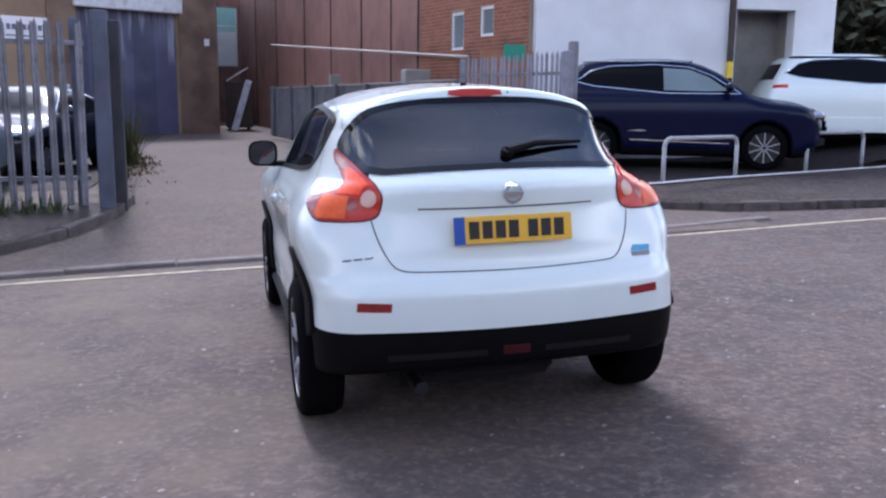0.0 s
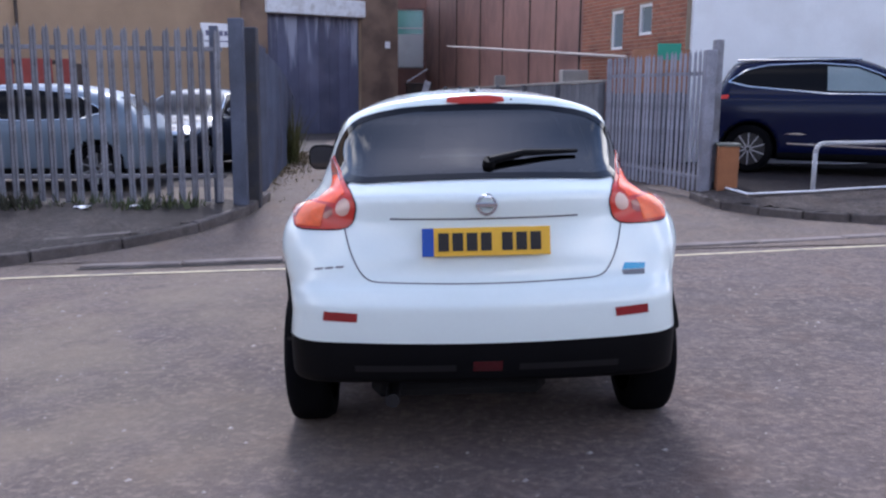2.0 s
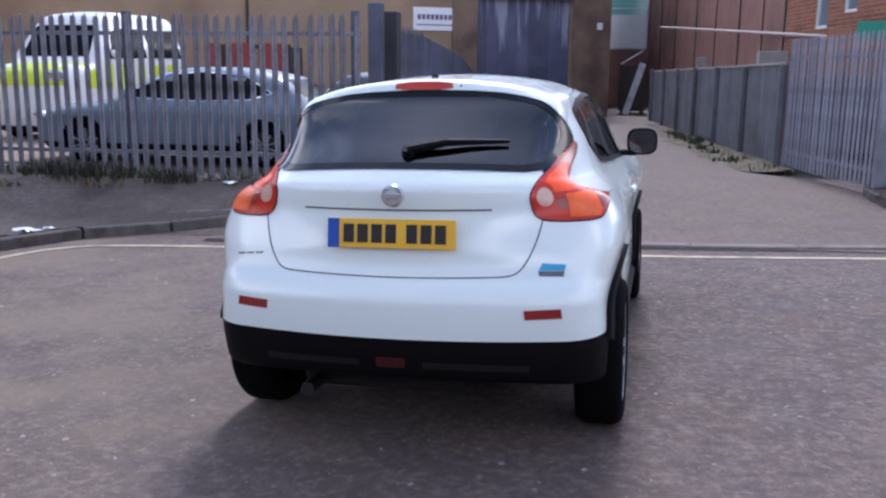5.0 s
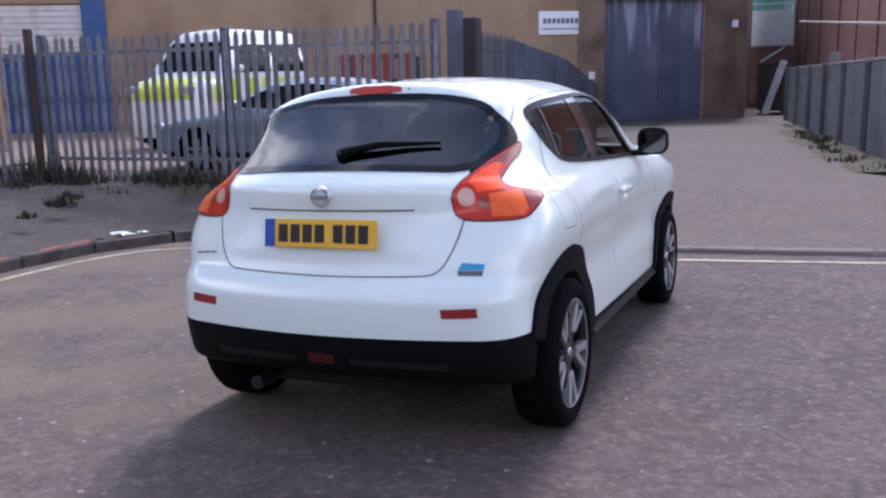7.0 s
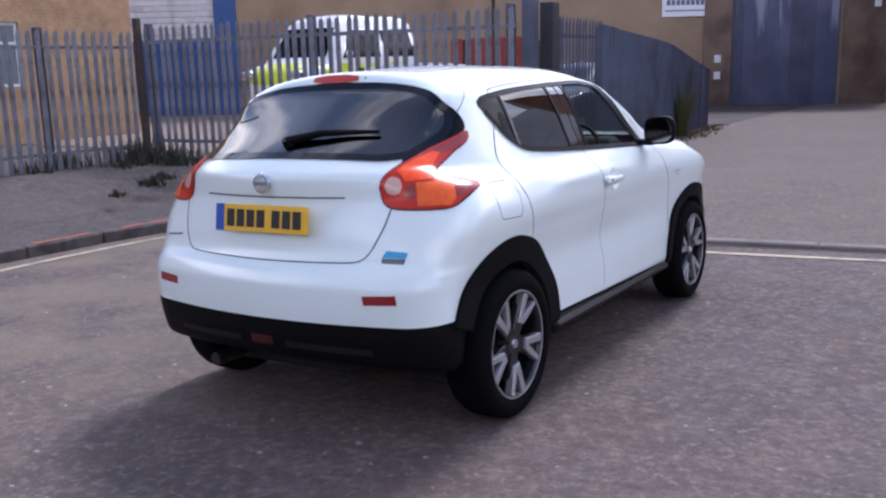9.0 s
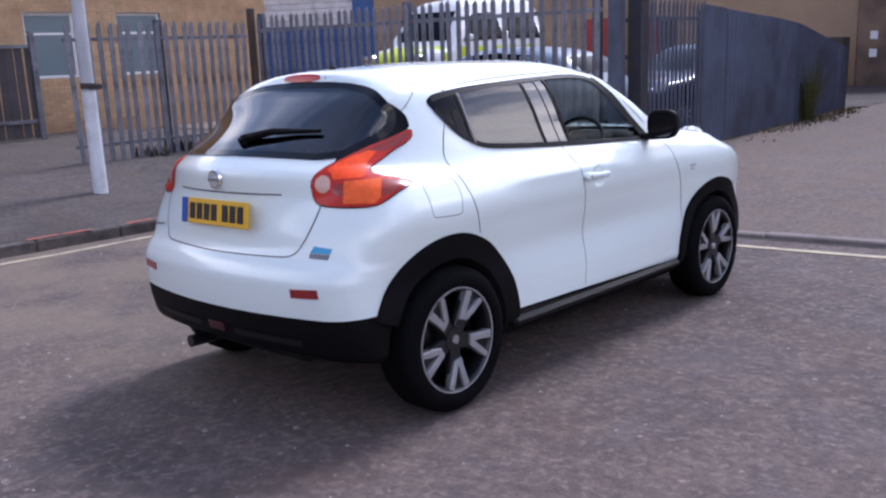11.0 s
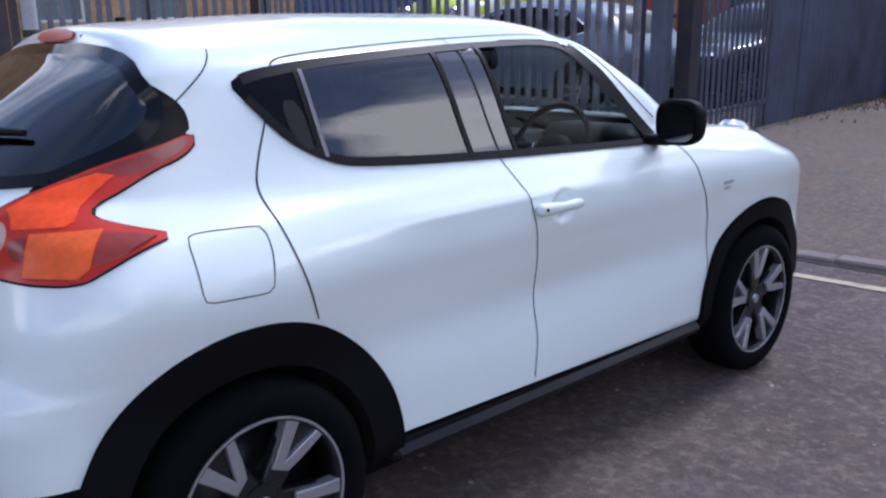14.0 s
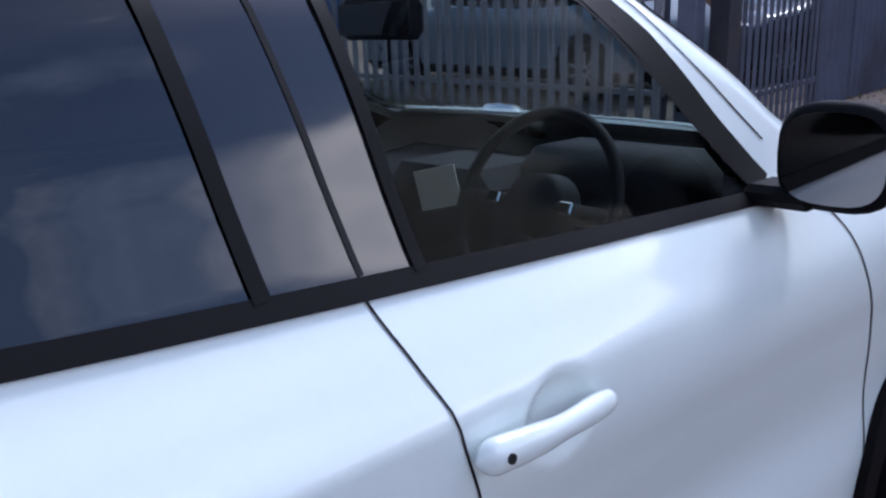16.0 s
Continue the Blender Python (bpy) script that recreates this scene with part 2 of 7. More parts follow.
FIELD = car_body


def onto(start, way, reach=3.2):
    """Where rays from start along way first meet the body, and the normals there."""
    way = np.asarray(way, float) / np.linalg.norm(way)
    s = np.linspace(0, reach, 241)
    f = np.stack([FIELD(*(start + a * way).T) for a in s], 1)
    hit = (f < 0).any(1)
    i = np.where(hit, np.argmax(f < 0, 1), np.argmin(f, 1)).clip(1)
    lo, hi = s[i - 1], s[i]
    for _ in range(14):
        mid = (lo + hi) / 2
        inner = FIELD(*(start + mid[:, None] * way).T) < 0
        hi, lo = np.where(inner, mid, hi), np.where(inner, lo, mid)
    p = start + hi[:, None] * way
    return p, unit(gradient(FIELD, p))


SIDES = {"right": ((0, 1, 0), (0, 0, 1), (-1, 0, 0)), "left": ((0, 1, 0), (0, 0, 1), (1, 0, 0)), "rear": ((1, 0, 0), (0, 0, 1), (0, 1, 0)), "front": ((1, 0, 0), (0, 0, 1), (0, -1, 0)),
         "corner_right": ((0.7071, 0.7071, 0), (0, 0, 1), (-0.7071, 0.7071, 0)), "corner_left": ((-0.7071, 0.7071, 0), (0, 0, 1), (0.7071, 0.7071, 0)),
         "top": ((1, 0, 0), (0, 1, 0), (0, 0, -1))}


def cast(pts, side):
    u, v, way = (np.array(a, float) for a in SIDES[side])
    start = pts[:, :1] * u + pts[:, 1:] * v - 1.5 * way
    if side in ("rear", "front", "top"):
        start = start + np.array({"rear": (0, 0.9, 0), "front": (0, 3.6, 0), "top": (0, 0, 1.2)}[side]) * 1.0
    return onto(start, way)


def rounded(points, closed=True, rounds=2):
    """Corner cutting: a smooth outline from a few corners."""
    p = np.array(points, float)
    for _ in range(rounds):
        q = np.roll(p, -1, 0)
        a, b = 0.75 * p + 0.25 * q, 0.25 * p + 0.75 * q
        p2 = np.stack([a, b], 1).reshape(-1, 2)
        p = p2 if closed else np.r_[p[:1], p2[1:-2] if len(p) > 2 else p[:0], p[-1:]]
    return p


def inside_poly(pts, poly):
    poly = np.asarray(poly)
    x, y = pts[:, 0], pts[:, 1]
    r = np.zeros(len(pts), bool)
    for (x1, y1), (x2, y2) in zip(poly, np.roll(poly, -1, 0)):
        c = (y1 > y) != (y2 > y)
        r ^= c & (x < (x2 - x1) * (y - y1) / (y2 - y1 if y2 != y1 else 1e-9) + x1)
    return r


def grown(poly, d):
    p = np.array(poly, float)
    m = p.mean(0)
    return p + (p - m) / np.linalg.norm(p - m, axis=1)[:, None] * d * 1.4


def patch(name, outline, side, material, parent, off=0.003, skirt=0.008, step=0.03, bulge=0.0, label=""):
    """A sheet laid on the body within an outline, with an edge that turns in."""
    out = []
    outline = np.array(outline, float)
    for a, b in zip(outline, np.roll(outline, -1, 0)):
        k = max(1, int(np.ceil(np.linalg.norm(b - a) / step)))
        out += [a + (b - a) * i / k for i in range(k)]
    out = np.array(out)
    lo, hi = out.min(0), out.max(0)
    gx, gy = np.meshgrid(np.arange(lo[0], hi[0], step), np.arange(lo[1], hi[1], step))
    inner = np.stack([gx.ravel(), gy.ravel()], 1)
    if len(inner):
        inner = inner[inside_poly(inner, out)]
    if len(inner):
        d = np.min(np.linalg.norm(inner[:, None] - out[None], axis=2), 1)
        inner = inner[d > step * 0.45]
    pts = np.r_[out, inner] if len(inner) else out
    n = len(out)
    res = delaunay_2d_cdt([Vector(p) for p in pts], [], [list(range(n))], 1, 1e-6)
    p2, faces = np.array([tuple(v) for v in res[0]]), [list(f) for f in res[2]]
    p, nor = cast(p2, side)
    if bulge:
        d = np.min(np.linalg.norm(p2[:, None] - out[None], axis=2), 1)
        p = p + nor * (bulge * np.clip(d / (3 * abs(bulge)), 0, 1) ** 0.5)[:, None]
    top = p + nor * off
    way = np.array(SIDES[side][2])
    fixed = []
    for f in faces:
        a, b, c = (top[i] for i in f[:3])
        fixed.append(f if np.dot(np.cross(b - a, c - a), way) < 0 else f[::-1])
    edges = collections.Counter(frozenset(e) for f in fixed for e in zip(f, f[1:] + f[:1]))
    verts, skirts, low = list(top), [], {}
    normals = list(nor)
    for f in fixed:
        for a, b in zip(f, f[1:] + f[:1]):
            if edges[frozenset((a, b))] == 1:
                for i in (a, b):
                    if i not in low:
                        low[i] = len(verts)
                        verts.append(top[i] - nor[i] * (off + skirt))
                        normals.append(nor[i])
                skirts.append([b, a, low[a], low[b]])
    return mesh_np(name, np.array(verts), fixed + skirts, [material], parent, np.array(normals), label)


def strip(name, line, side, material, parent, width=0.006, off=0.0015, closed=False, label=""):
    """A narrow band on the body along a line: a panel gap, a seal or a moulding."""
    line = np.array(line, float)
    if closed:
        line = np.r_[line, line[:1]]
    d = np.r_[0, np.cumsum(np.linalg.norm(np.diff(line, axis=0), axis=1))]
    s = np.linspace(0, d[-1], max(2, int(d[-1] / 0.02)))
    c = np.stack([np.interp(s, d, line[:, i]) for i in (0, 1)], 1)
    t = unit(np.gradient(c, axis=0))
    p, nor = cast(c, side)
    tan = unit(np.gradient(p, axis=0))
    across = unit(np.cross(nor, tan)) * width / 2
    verts = np.r_[p + across + nor * off, p - across + nor * off]
    k = len(p)
    way = np.array(SIDES[side][2])
    faces = [[i, i + 1, k + i + 1, k + i] for i in range(k - 1)]
    a, b, e = verts[faces[0][0]], verts[faces[0][1]], verts[faces[0][2]]
    if np.dot(np.cross(b - a, e - a), way) > 0:
        faces = [f[::-1] for f in faces]
    return mesh_np(name, verts, faces, [material], parent, np.r_[nor, nor], label)



# ---- setting ----
def asphalt(name, base, dark, pale, grit, drifts=None, sheen=0.5):
    """Worn road surface: stone grit, broad tyre-polished patches, scattered pale chips and, if named, drifts of dust or dirt."""
    m = bpy.data.materials.new(name)
    m.use_nodes = True
    n, l = m.node_tree.nodes, m.node_tree.links
    b = n["Principled BSDF"]
    b.inputs["Roughness"].default_value = 0.88
    b.inputs["Specular IOR Level"].default_value = sheen
    co = n.new("ShaderNodeTexCoord")

    def noise_node(scale, detail, rough=0.6):
        t = n.new("ShaderNodeTexNoise")
        t.inputs["Scale"].default_value, t.inputs["Detail"].default_value, t.inputs["Roughness"].default_value = scale, detail, rough
        l.new(co.outputs["Object"], t.inputs["Vector"])
        return t.outputs["Fac"]

    def ranged(src, a, b_, c=0.0, d=1.0):
        r = n.new("ShaderNodeMapRange")
        for k, v in zip(("From Min", "From Max", "To Min", "To Max"), (a, b_, c, d)):
            r.inputs[k].default_value = v
        l.new(src, r.inputs["Value"])
        return r.outputs["Result"]

    def mixed(fac, a, b_):
        x = n.new("ShaderNodeMix")
        x.data_type = "RGBA"
        l.new(fac, x.inputs["Factor"])
        for k, v in (("A", a), ("B", b_)):
            if isinstance(v, tuple):
                x.inputs[k].default_value = (*v, 1)
            else:
                l.new(v, x.inputs[k])
        return x.outputs["Result"]

    broad, mid, fine = noise_node(0.35, 5), noise_node(3.0, 6, 0.7), noise_node(38, 4, 0.75)
    col = mixed(ranged(broad, 0.4, 0.6), base, dark)
    col = mixed(ranged(mid, 0.46, 0.68, 0, 0.75), col, pale)
    lumps = noise_node(10, 5, 0.65)
    col = mixed(ranged(lumps, 0.5, 0.68, 0, 0.7), col, pale)
    col = mixed(ranged(lumps, 0.48, 0.34, 0, 0.7), col, dark)
    sp = n.new("ShaderNodeTexVoronoi")
    sp.inputs["Scale"].default_value = grit
    l.new(co.outputs["Object"], sp.inputs["Vector"])
    sep = n.new("ShaderNodeSeparateColor")
    l.new(sp.outputs["Color"], sep.inputs["Color"])
    chip = ranged(sep.outputs["Red"], 0.9, 1.0)
    col = mixed(ranged(fine, 0.4, 0.66, 0.0, 0.5), col, tuple(v * 0.45 for v in base))
    stones = noise_node(23, 2, 0.5)
    col = mixed(ranged(stones, 0.55, 0.68, 0.0, 0.6), col, tuple(v * 1.15 for v in pale))
    col = mixed(ranged(stones, 0.44, 0.33, 0.0, 0.5), col, tuple(v * 0.7 for v in dark))
    near = n.new("ShaderNodeMath")
    near.operation = "MULTIPLY"
    l.new(chip, near.inputs[0])
    l.new(ranged(sp.outputs["Distance"], 0.25, 0.1), near.inputs[1])
    col = mixed(near.outputs[0], col, tuple(min(1, v * 1.9) for v in pale))
    # stray pale stones, few and uneven
    st = n.new("ShaderNodeTexVoronoi")
    st.inputs["Scale"].default_value = grit * 0.27
    l.new(co.outputs["Object"], st.inputs["Vector"])
    sep2 = n.new("ShaderNodeSeparateColor")
    l.new(st.outputs["Color"], sep2.inputs["Color"])
    stray = n.new("ShaderNodeMath")
    stray.operation = "MULTIPLY"
    l.new(ranged(sep2.outputs["Green"], 0.955, 1.0, 0, 0.9), stray.inputs[0])
    l.new(ranged(st.outputs["Distance"], 0.24, 0.12), stray.inputs[1])
    col = mixed(stray.outputs[0], col, tuple(min(1, v * 1.7) for v in pale))
    # brown dust and blue-grey bare stone by turns
    hue = noise_node(1.7, 4, 0.65)
    col = mixed(ranged(hue, 0.53, 0.7, 0, 0.45), col, (base[0] * 1.12, base[1] * 0.96, base[2] * 0.78))
    col = mixed(ranged(hue, 0.47, 0.3, 0, 0.4), col, (base[0] * 0.86, base[1] * 0.95, base[2] * 1.18))
    if drifts:
        (bare, full, most), tone = drifts
        place = n.new("ShaderNodeSeparateXYZ")
        l.new(co.outputs["Object"], place.inputs[0])
        drift = n.new("ShaderNodeMath")
        drift.operation = "MULTIPLY"
        l.new(ranged(place.outputs["X"], bare, full, 0.0, most), drift.inputs[0])
        l.new(ranged(noise_node(0.9, 5, 0.6), 0.34, 0.58), drift.inputs[1])
        col = mixed(drift.outputs[0], col, tone)
    l.new(col, b.inputs["Base Color"])
    bump = n.new("ShaderNodeBump")
    bump.inputs["Strength"].default_value, bump.inputs["Distance"].default_value = 0.8, 0.014
    l.new(fine, bump.inputs["Height"])
    l.new(bump.outputs["Normal"], b.inputs["Normal"])
    return m


# khaki dust carried out of the yard onto one side of the gateway
ASPHALT = asphalt("asphalt", (0.12, 0.088, 0.079), (0.072, 0.056, 0.053), (0.185, 0.139, 0.121), 55, drifts=((0.2, -2.2, 0.62), (0.2, 0.158, 0.113)))
DRIVE = asphalt("drive_surface", (0.148, 0.111, 0.092), (0.118, 0.09, 0.075), (0.178, 0.137, 0.112), 40)
PAVING = asphalt("paving", (0.086, 0.069, 0.062), (0.06, 0.05, 0.046), (0.145, 0.118, 0.103), 60, drifts=((-7.2, -5.0, 0.8), (0.042, 0.032, 0.027)))
FOOTWAY = asphalt("footway_tarmac", (0.062, 0.05, 0.046), (0.042, 0.035, 0.033), (0.12, 0.098, 0.088), 60, sheen=0.2)
# buff concrete with the sunlight put into its colour
YARD_LIT = asphalt("sunlit_yard_concrete", (0.27, 0.2, 0.15), (0.2, 0.15, 0.115), (0.33, 0.25, 0.19), 40)
CAR_PARK = asphalt("car_park_tarmac", (0.026, 0.021, 0.022), (0.018, 0.015, 0.016), (0.045, 0.037, 0.037), 60, sheen=0.1)
KERB = mat("kerb_stone", (0.105, 0.088, 0.082), 0.9, var=0.35, scale=9, bump=0.4, stain=(0.055, 0.045, 0.042), stain_scale=4)
DROPPED = mat("dropped_kerb_stone", (0.2, 0.165, 0.15), 0.9, var=0.25, scale=6, bump=0.3, stain=(0.13, 0.108, 0.098), stain_scale=3)
ROAD_PAINT = mat("worn_road_paint", (0.42, 0.36, 0.24), 0.8, var=0.25, scale=14, bump=0.3, stain=(0.2, 0.17, 0.14), stain_scale=7)
RED_MARK = mat("red_marking_spray", (0.34, 0.09, 0.055), 0.8, var=0.3, scale=20, stain=(0.2, 0.12, 0.1), stain_scale=14)


def brick_mat(name, one, two, joint, size=(0.225, 0.075)):
    """Bricks in courses with recessed joints, each its own shade, dirt over all."""
    m = mat(name, one, 0.9, var=0.3, scale=3, bump=0.3)
    n, l = m.node_tree.nodes, m.node_tree.links
    b = n["Principled BSDF"]
    co = next(x for x in n if x.type == "TEX_COORD")
    sep, join = n.new("ShaderNodeSeparateXYZ"), n.new("ShaderNodeCombineXYZ")
    add = n.new("ShaderNodeMath")
    add.operation = "ADD"
    l.new(co.outputs["Object"], sep.inputs[0])
    l.new(sep.outputs["X"], add.inputs[0])
    l.new(sep.outputs["Y"], add.inputs[1])
    l.new(add.outputs[0], join.inputs["X"])
    l.new(sep.outputs["Z"], join.inputs["Y"])
    t = n.new("ShaderNodeTexBrick")
    t.inputs["Scale"].default_value = 1.0
    t.inputs["Brick Width"].default_value, t.inputs["Row Height"].default_value = size
    t.inputs["Mortar Size"].default_value = 0.006
    t.inputs["Color1"].default_value, t.inputs["Color2"].default_value, t.inputs["Mortar"].default_value = (*one, 1), (*two, 1), (*joint, 1)
    l.new(join.outputs[0], t.inputs["Vector"])
    scale = next(x for x in n if x.type == "VECT_MATH")
    l.new(t.outputs["Color"], scale.inputs[0])
    bump = next(x for x in n if x.type == "BUMP")
    bump.inputs["Strength"].default_value = 0.5
    bump.invert = True
    l.new(t.outputs["Fac"], bump.inputs["Height"])
    return m


WHITE_WALL = mat("white_render", (0.72, 0.74, 0.77), 0.75, var=0.06, scale=1.5, bump=0.15, stain=(0.62, 0.63, 0.65), stain_scale=0.8)
RED_BRICK = mat("red_brick_face", (0.31, 0.12, 0.073), 0.9, var=0.35, scale=5, bump=0.3, stain=(0.22, 0.085, 0.055), stain_scale=2)
YELLOW_BRICK = mat("yellow_brick_face", (0.47, 0.3, 0.165), 0.9, var=0.3, scale=5, bump=0.3, stain=(0.36, 0.215, 0.115), stain_scale=2)
BRICK_YELLOW = brick_mat("yellow_brick", (0.46, 0.29, 0.155), (0.38, 0.23, 0.12), (0.36, 0.28, 0.2))
MORTAR = mat("mortar", (0.34, 0.27, 0.2), 0.95, var=0.15)
BROWN_CLAD = mat("brown_cladding", (0.245, 0.125, 0.098), 0.7, var=0.2, scale=2, bump=0.1, stain=(0.175, 0.088, 0.072), stain_scale=0.7)
BEIGE = mat("beige_render", (0.31, 0.22, 0.145), 0.9, var=0.2, scale=1.2, bump=0.25, stain=(0.23, 0.155, 0.105), stain_scale=0.5)
BLUE_SHEET = mat("blue_grey_sheet", (0.066, 0.08, 0.125), 0.6, var=0.3, scale=2.0, bump=0.15, stain=(0.042, 0.046, 0.068), stain_scale=1.1)
BLUE_PAINT = mat("blue_paint", (0.03, 0.09, 0.27), 0.55, var=0.2, scale=3)
DOOR_SLATE = mat("slate_blue_door", (0.075, 0.083, 0.14), 0.6, var=0.35, scale=1.2, bump=0.1, stain=(0.1, 0.105, 0.165), stain_scale=0.9)


def streaked(m, pale, base, low, high):
    """Pale drips run down a surface from its top edge."""
    n, l = m.node_tree.nodes, m.node_tree.links
    b = n["Principled BSDF"]
    old = b.inputs["Base Color"].links[0].from_socket
    co, sq, run, cut, up, mask, mix = (n.new(k) for k in ("ShaderNodeTexCoord", "ShaderNodeMapping", "ShaderNodeTexNoise", "ShaderNodeMapRange", "ShaderNodeSeparateXYZ", "ShaderNodeMapRange", "ShaderNodeMix"))
    sq.inputs["Scale"].default_value = base
    run.inputs["Scale"].default_value, run.inputs["Detail"].default_value = 1.0, 4
    l.new(co.outputs["Object"], sq.inputs["Vector"])
    l.new(sq.outputs["Vector"], run.inputs["Vector"])
    l.new(co.outputs["Object"], up.inputs[0])
    mask.inputs["From Min"].default_value, mask.inputs["From Max"].default_value = low, high
    mask.inputs["To Min"].default_value, mask.inputs["To Max"].default_value = -0.16, 0.09
    l.new(up.outputs["Z"], mask.inputs["Value"])
    add = n.new("ShaderNodeMath")
    add.operation = "ADD"
    l.new(run.outputs["Fac"], add.inputs[0])
    l.new(mask.outputs["Result"], add.inputs[1])
    cut.inputs["From Min"].default_value, cut.inputs["From Max"].default_value, cut.inputs["To Max"].default_value = 0.55, 0.66, 0.85
    l.new(add.outputs[0], cut.inputs["Value"])
    mix.data_type = "RGBA"
    mix.inputs["B"].default_value = (*pale, 1)
    l.new(cut.outputs["Result"], mix.inputs["Factor"])
    l.new(old, mix.inputs["A"])
    l.new(mix.outputs["Result"], b.inputs["Base Color"])


streaked(DOOR_SLATE, (0.3, 0.32, 0.42), (3.4, 3.4, 0.28), 1.4, 4.1)
GALV = mat("galvanised_steel", (0.19, 0.192, 0.225), 0.5, metal=0.3, var=0.4, scale=4, bump=0.15, stain=(0.1, 0.096, 0.104), stain_scale=3)
GATE_GALV = mat("bright_galvanised_steel", (0.27, 0.275, 0.335), 0.5, metal=0.25, var=0.3, scale=4, bump=0.15, stain=(0.2, 0.2, 0.24), stain_scale=3)
POST_DARK = mat("dark_blue_steel", (0.036, 0.037, 0.05), 0.65, var=0.3, scale=5, bump=0.1, stain=(0.05, 0.045, 0.045), stain_scale=4)
BLUE_STEEL = mat("blue_grey_steel", (0.068, 0.078, 0.115), 0.6, var=0.3, scale=4, bump=0.1, stain=(0.05, 0.058, 0.085), stain_scale=3)
DARK_STEEL = mat("rusty_dark_steel", (0.055, 0.045, 0.04), 0.75, metal=0.2, var=0.35, scale=6, stain=(0.075, 0.048, 0.036), stain_scale=5)
FENCE_WOOD = mat("weathered_boards", (0.12, 0.122, 0.137), 0.9, var=0.25, scale=4, bump=0.3, stain=(0.085, 0.084, 0.095), stain_scale=1.2)
WHITE_PVC = mat("white_frame", (0.75, 0.75, 0.75), 0.45, var=0.05)
PANE = mat("window_pane", (0.16, 0.2, 0.22), 0.06, var=0.1, bump=0.0, scale=1.0)
GREEN_PANE = mat("green_pane", (0.2, 0.5, 0.44), 0.1, var=0.1, bump=0.0)
SIGN_WHITE = mat("sign_white", (0.75, 0.76, 0.8), 0.5, var=0.05)
BOARD_PALE = mat("window_board_pale", (0.82, 0.85, 0.84), 0.6, var=0.12, scale=2)
SIGN_GREEN = mat("sign_green", (0.02, 0.25, 0.17), 0.5, var=0.1)
INK_GREY = mat("sign_ink", (0.12, 0.12, 0.2), 0.6, var=0.0, bump=0.0)
HOOP_STEEL = mat("dull_hoop_steel", (0.36, 0.36, 0.38), 0.55, metal=0.2, var=0.2, scale=6)
YELLOW_PAINT = mat("yellow_paint", (0.75, 0.55, 0.03), 0.5, var=0.15)
CONCRETE = mat("concrete", (0.27, 0.255, 0.24), 0.9, var=0.25, scale=3, bump=0.3)
WHITE_METAL = mat("white_painted_steel", (0.6, 0.62, 0.66), 0.5, var=0.15, scale=5, stain=(0.45, 0.45, 0.47), stain_scale=3)
TERRACOTTA = mat("terracotta_box", (0.3, 0.12, 0.05), 0.8, var=0.2)


def road_z(x, y):
    return 0.028 * np.clip(x, -25, 15) - 0.02 * np.clip(y, -30, 5.3)


def ground_z(x, y):
    """The road's fall, and the drive that climbs from the gutter to the gate and drops to the buildings."""
    z = road_z(x, y)
    t = np.clip((y - 5.3) / 3.2, 0, 1)
    t = t * t * (3 - 2 * t)
    inner = 0.1 - 0.18 * np.clip((y - 9) / 22, 0, 1)
    return z * (1 - t) + inner * t


def sheet(name, xs, ys, height, material, label, category, inside=None, lift=0.0):
    X, Y = np.meshgrid(xs, ys)
    Z = height(X, Y) + lift
    v = np.stack([X.ravel(), Y.ravel(), Z.ravel()], 1)
    w = len(xs)
    f = [[j * w + i, j * w + i + 1, (j + 1) * w + i + 1, (j + 1) * w + i] for j in range(len(ys) - 1) for i in range(w - 1)]
    if inside is not None:
        cen = np.array([v[q].mean(0)[:2] for q in f])
        keep = inside(cen[:, 0], cen[:, 1])
        f = [q for q, k in zip(f, keep) if k]
    ob = mesh_np(name, v, f, [material])
    return tagged(ob, label, category, kind="structure")


sheet("ground", np.r_[-600, -200, -80, np.arange(-40, 30.1, 0.5), 60, 200, 600], np.r_[-600, -200, -80, np.arange(-30, 40.1, 0.5), 80, 200, 600], ground_z, ASPHALT, "worn grey asphalt road and ground", "road")


def path_mesh(name, left, right, material, label, category, lift=0.01, height=ground_z, kind="structure"):
    """A strip of ground between two lines of equal length."""
    a, b = np.array(left, float), np.array(right, float)
    rows, cols = len(a), 9
    v, f = [], []
    for i in range(rows):
        for k in range(cols):
            p = a[i] + (b[i] - a[i]) * k / (cols - 1)
            v.append((p[0], p[1], float(height(p[0], p[1])) + lift))
    for i in range(rows - 1):
        for k in range(cols - 1):
            f.append([i * cols + k, i * cols + k + 1, (i + 1) * cols + k + 1, (i + 1) * cols + k])
    return tagged(mesh_np(name, v, f, [material]), label, category, kind=kind)


def dense(points, step=0.3):
    p = np.array(points, float)
    d = np.r_[0, np.cumsum(np.linalg.norm(np.diff(p, axis=0), axis=1))]
    s = np.linspace(0, d[-1], max(2, int(d[-1] / step) + 1))
    return np.stack([np.interp(s, d, p[:, i]) for i in (0, 1)], 1)


def smooth_path(points, step=0.3):
    return dense(rounded(points, False, 2), step)


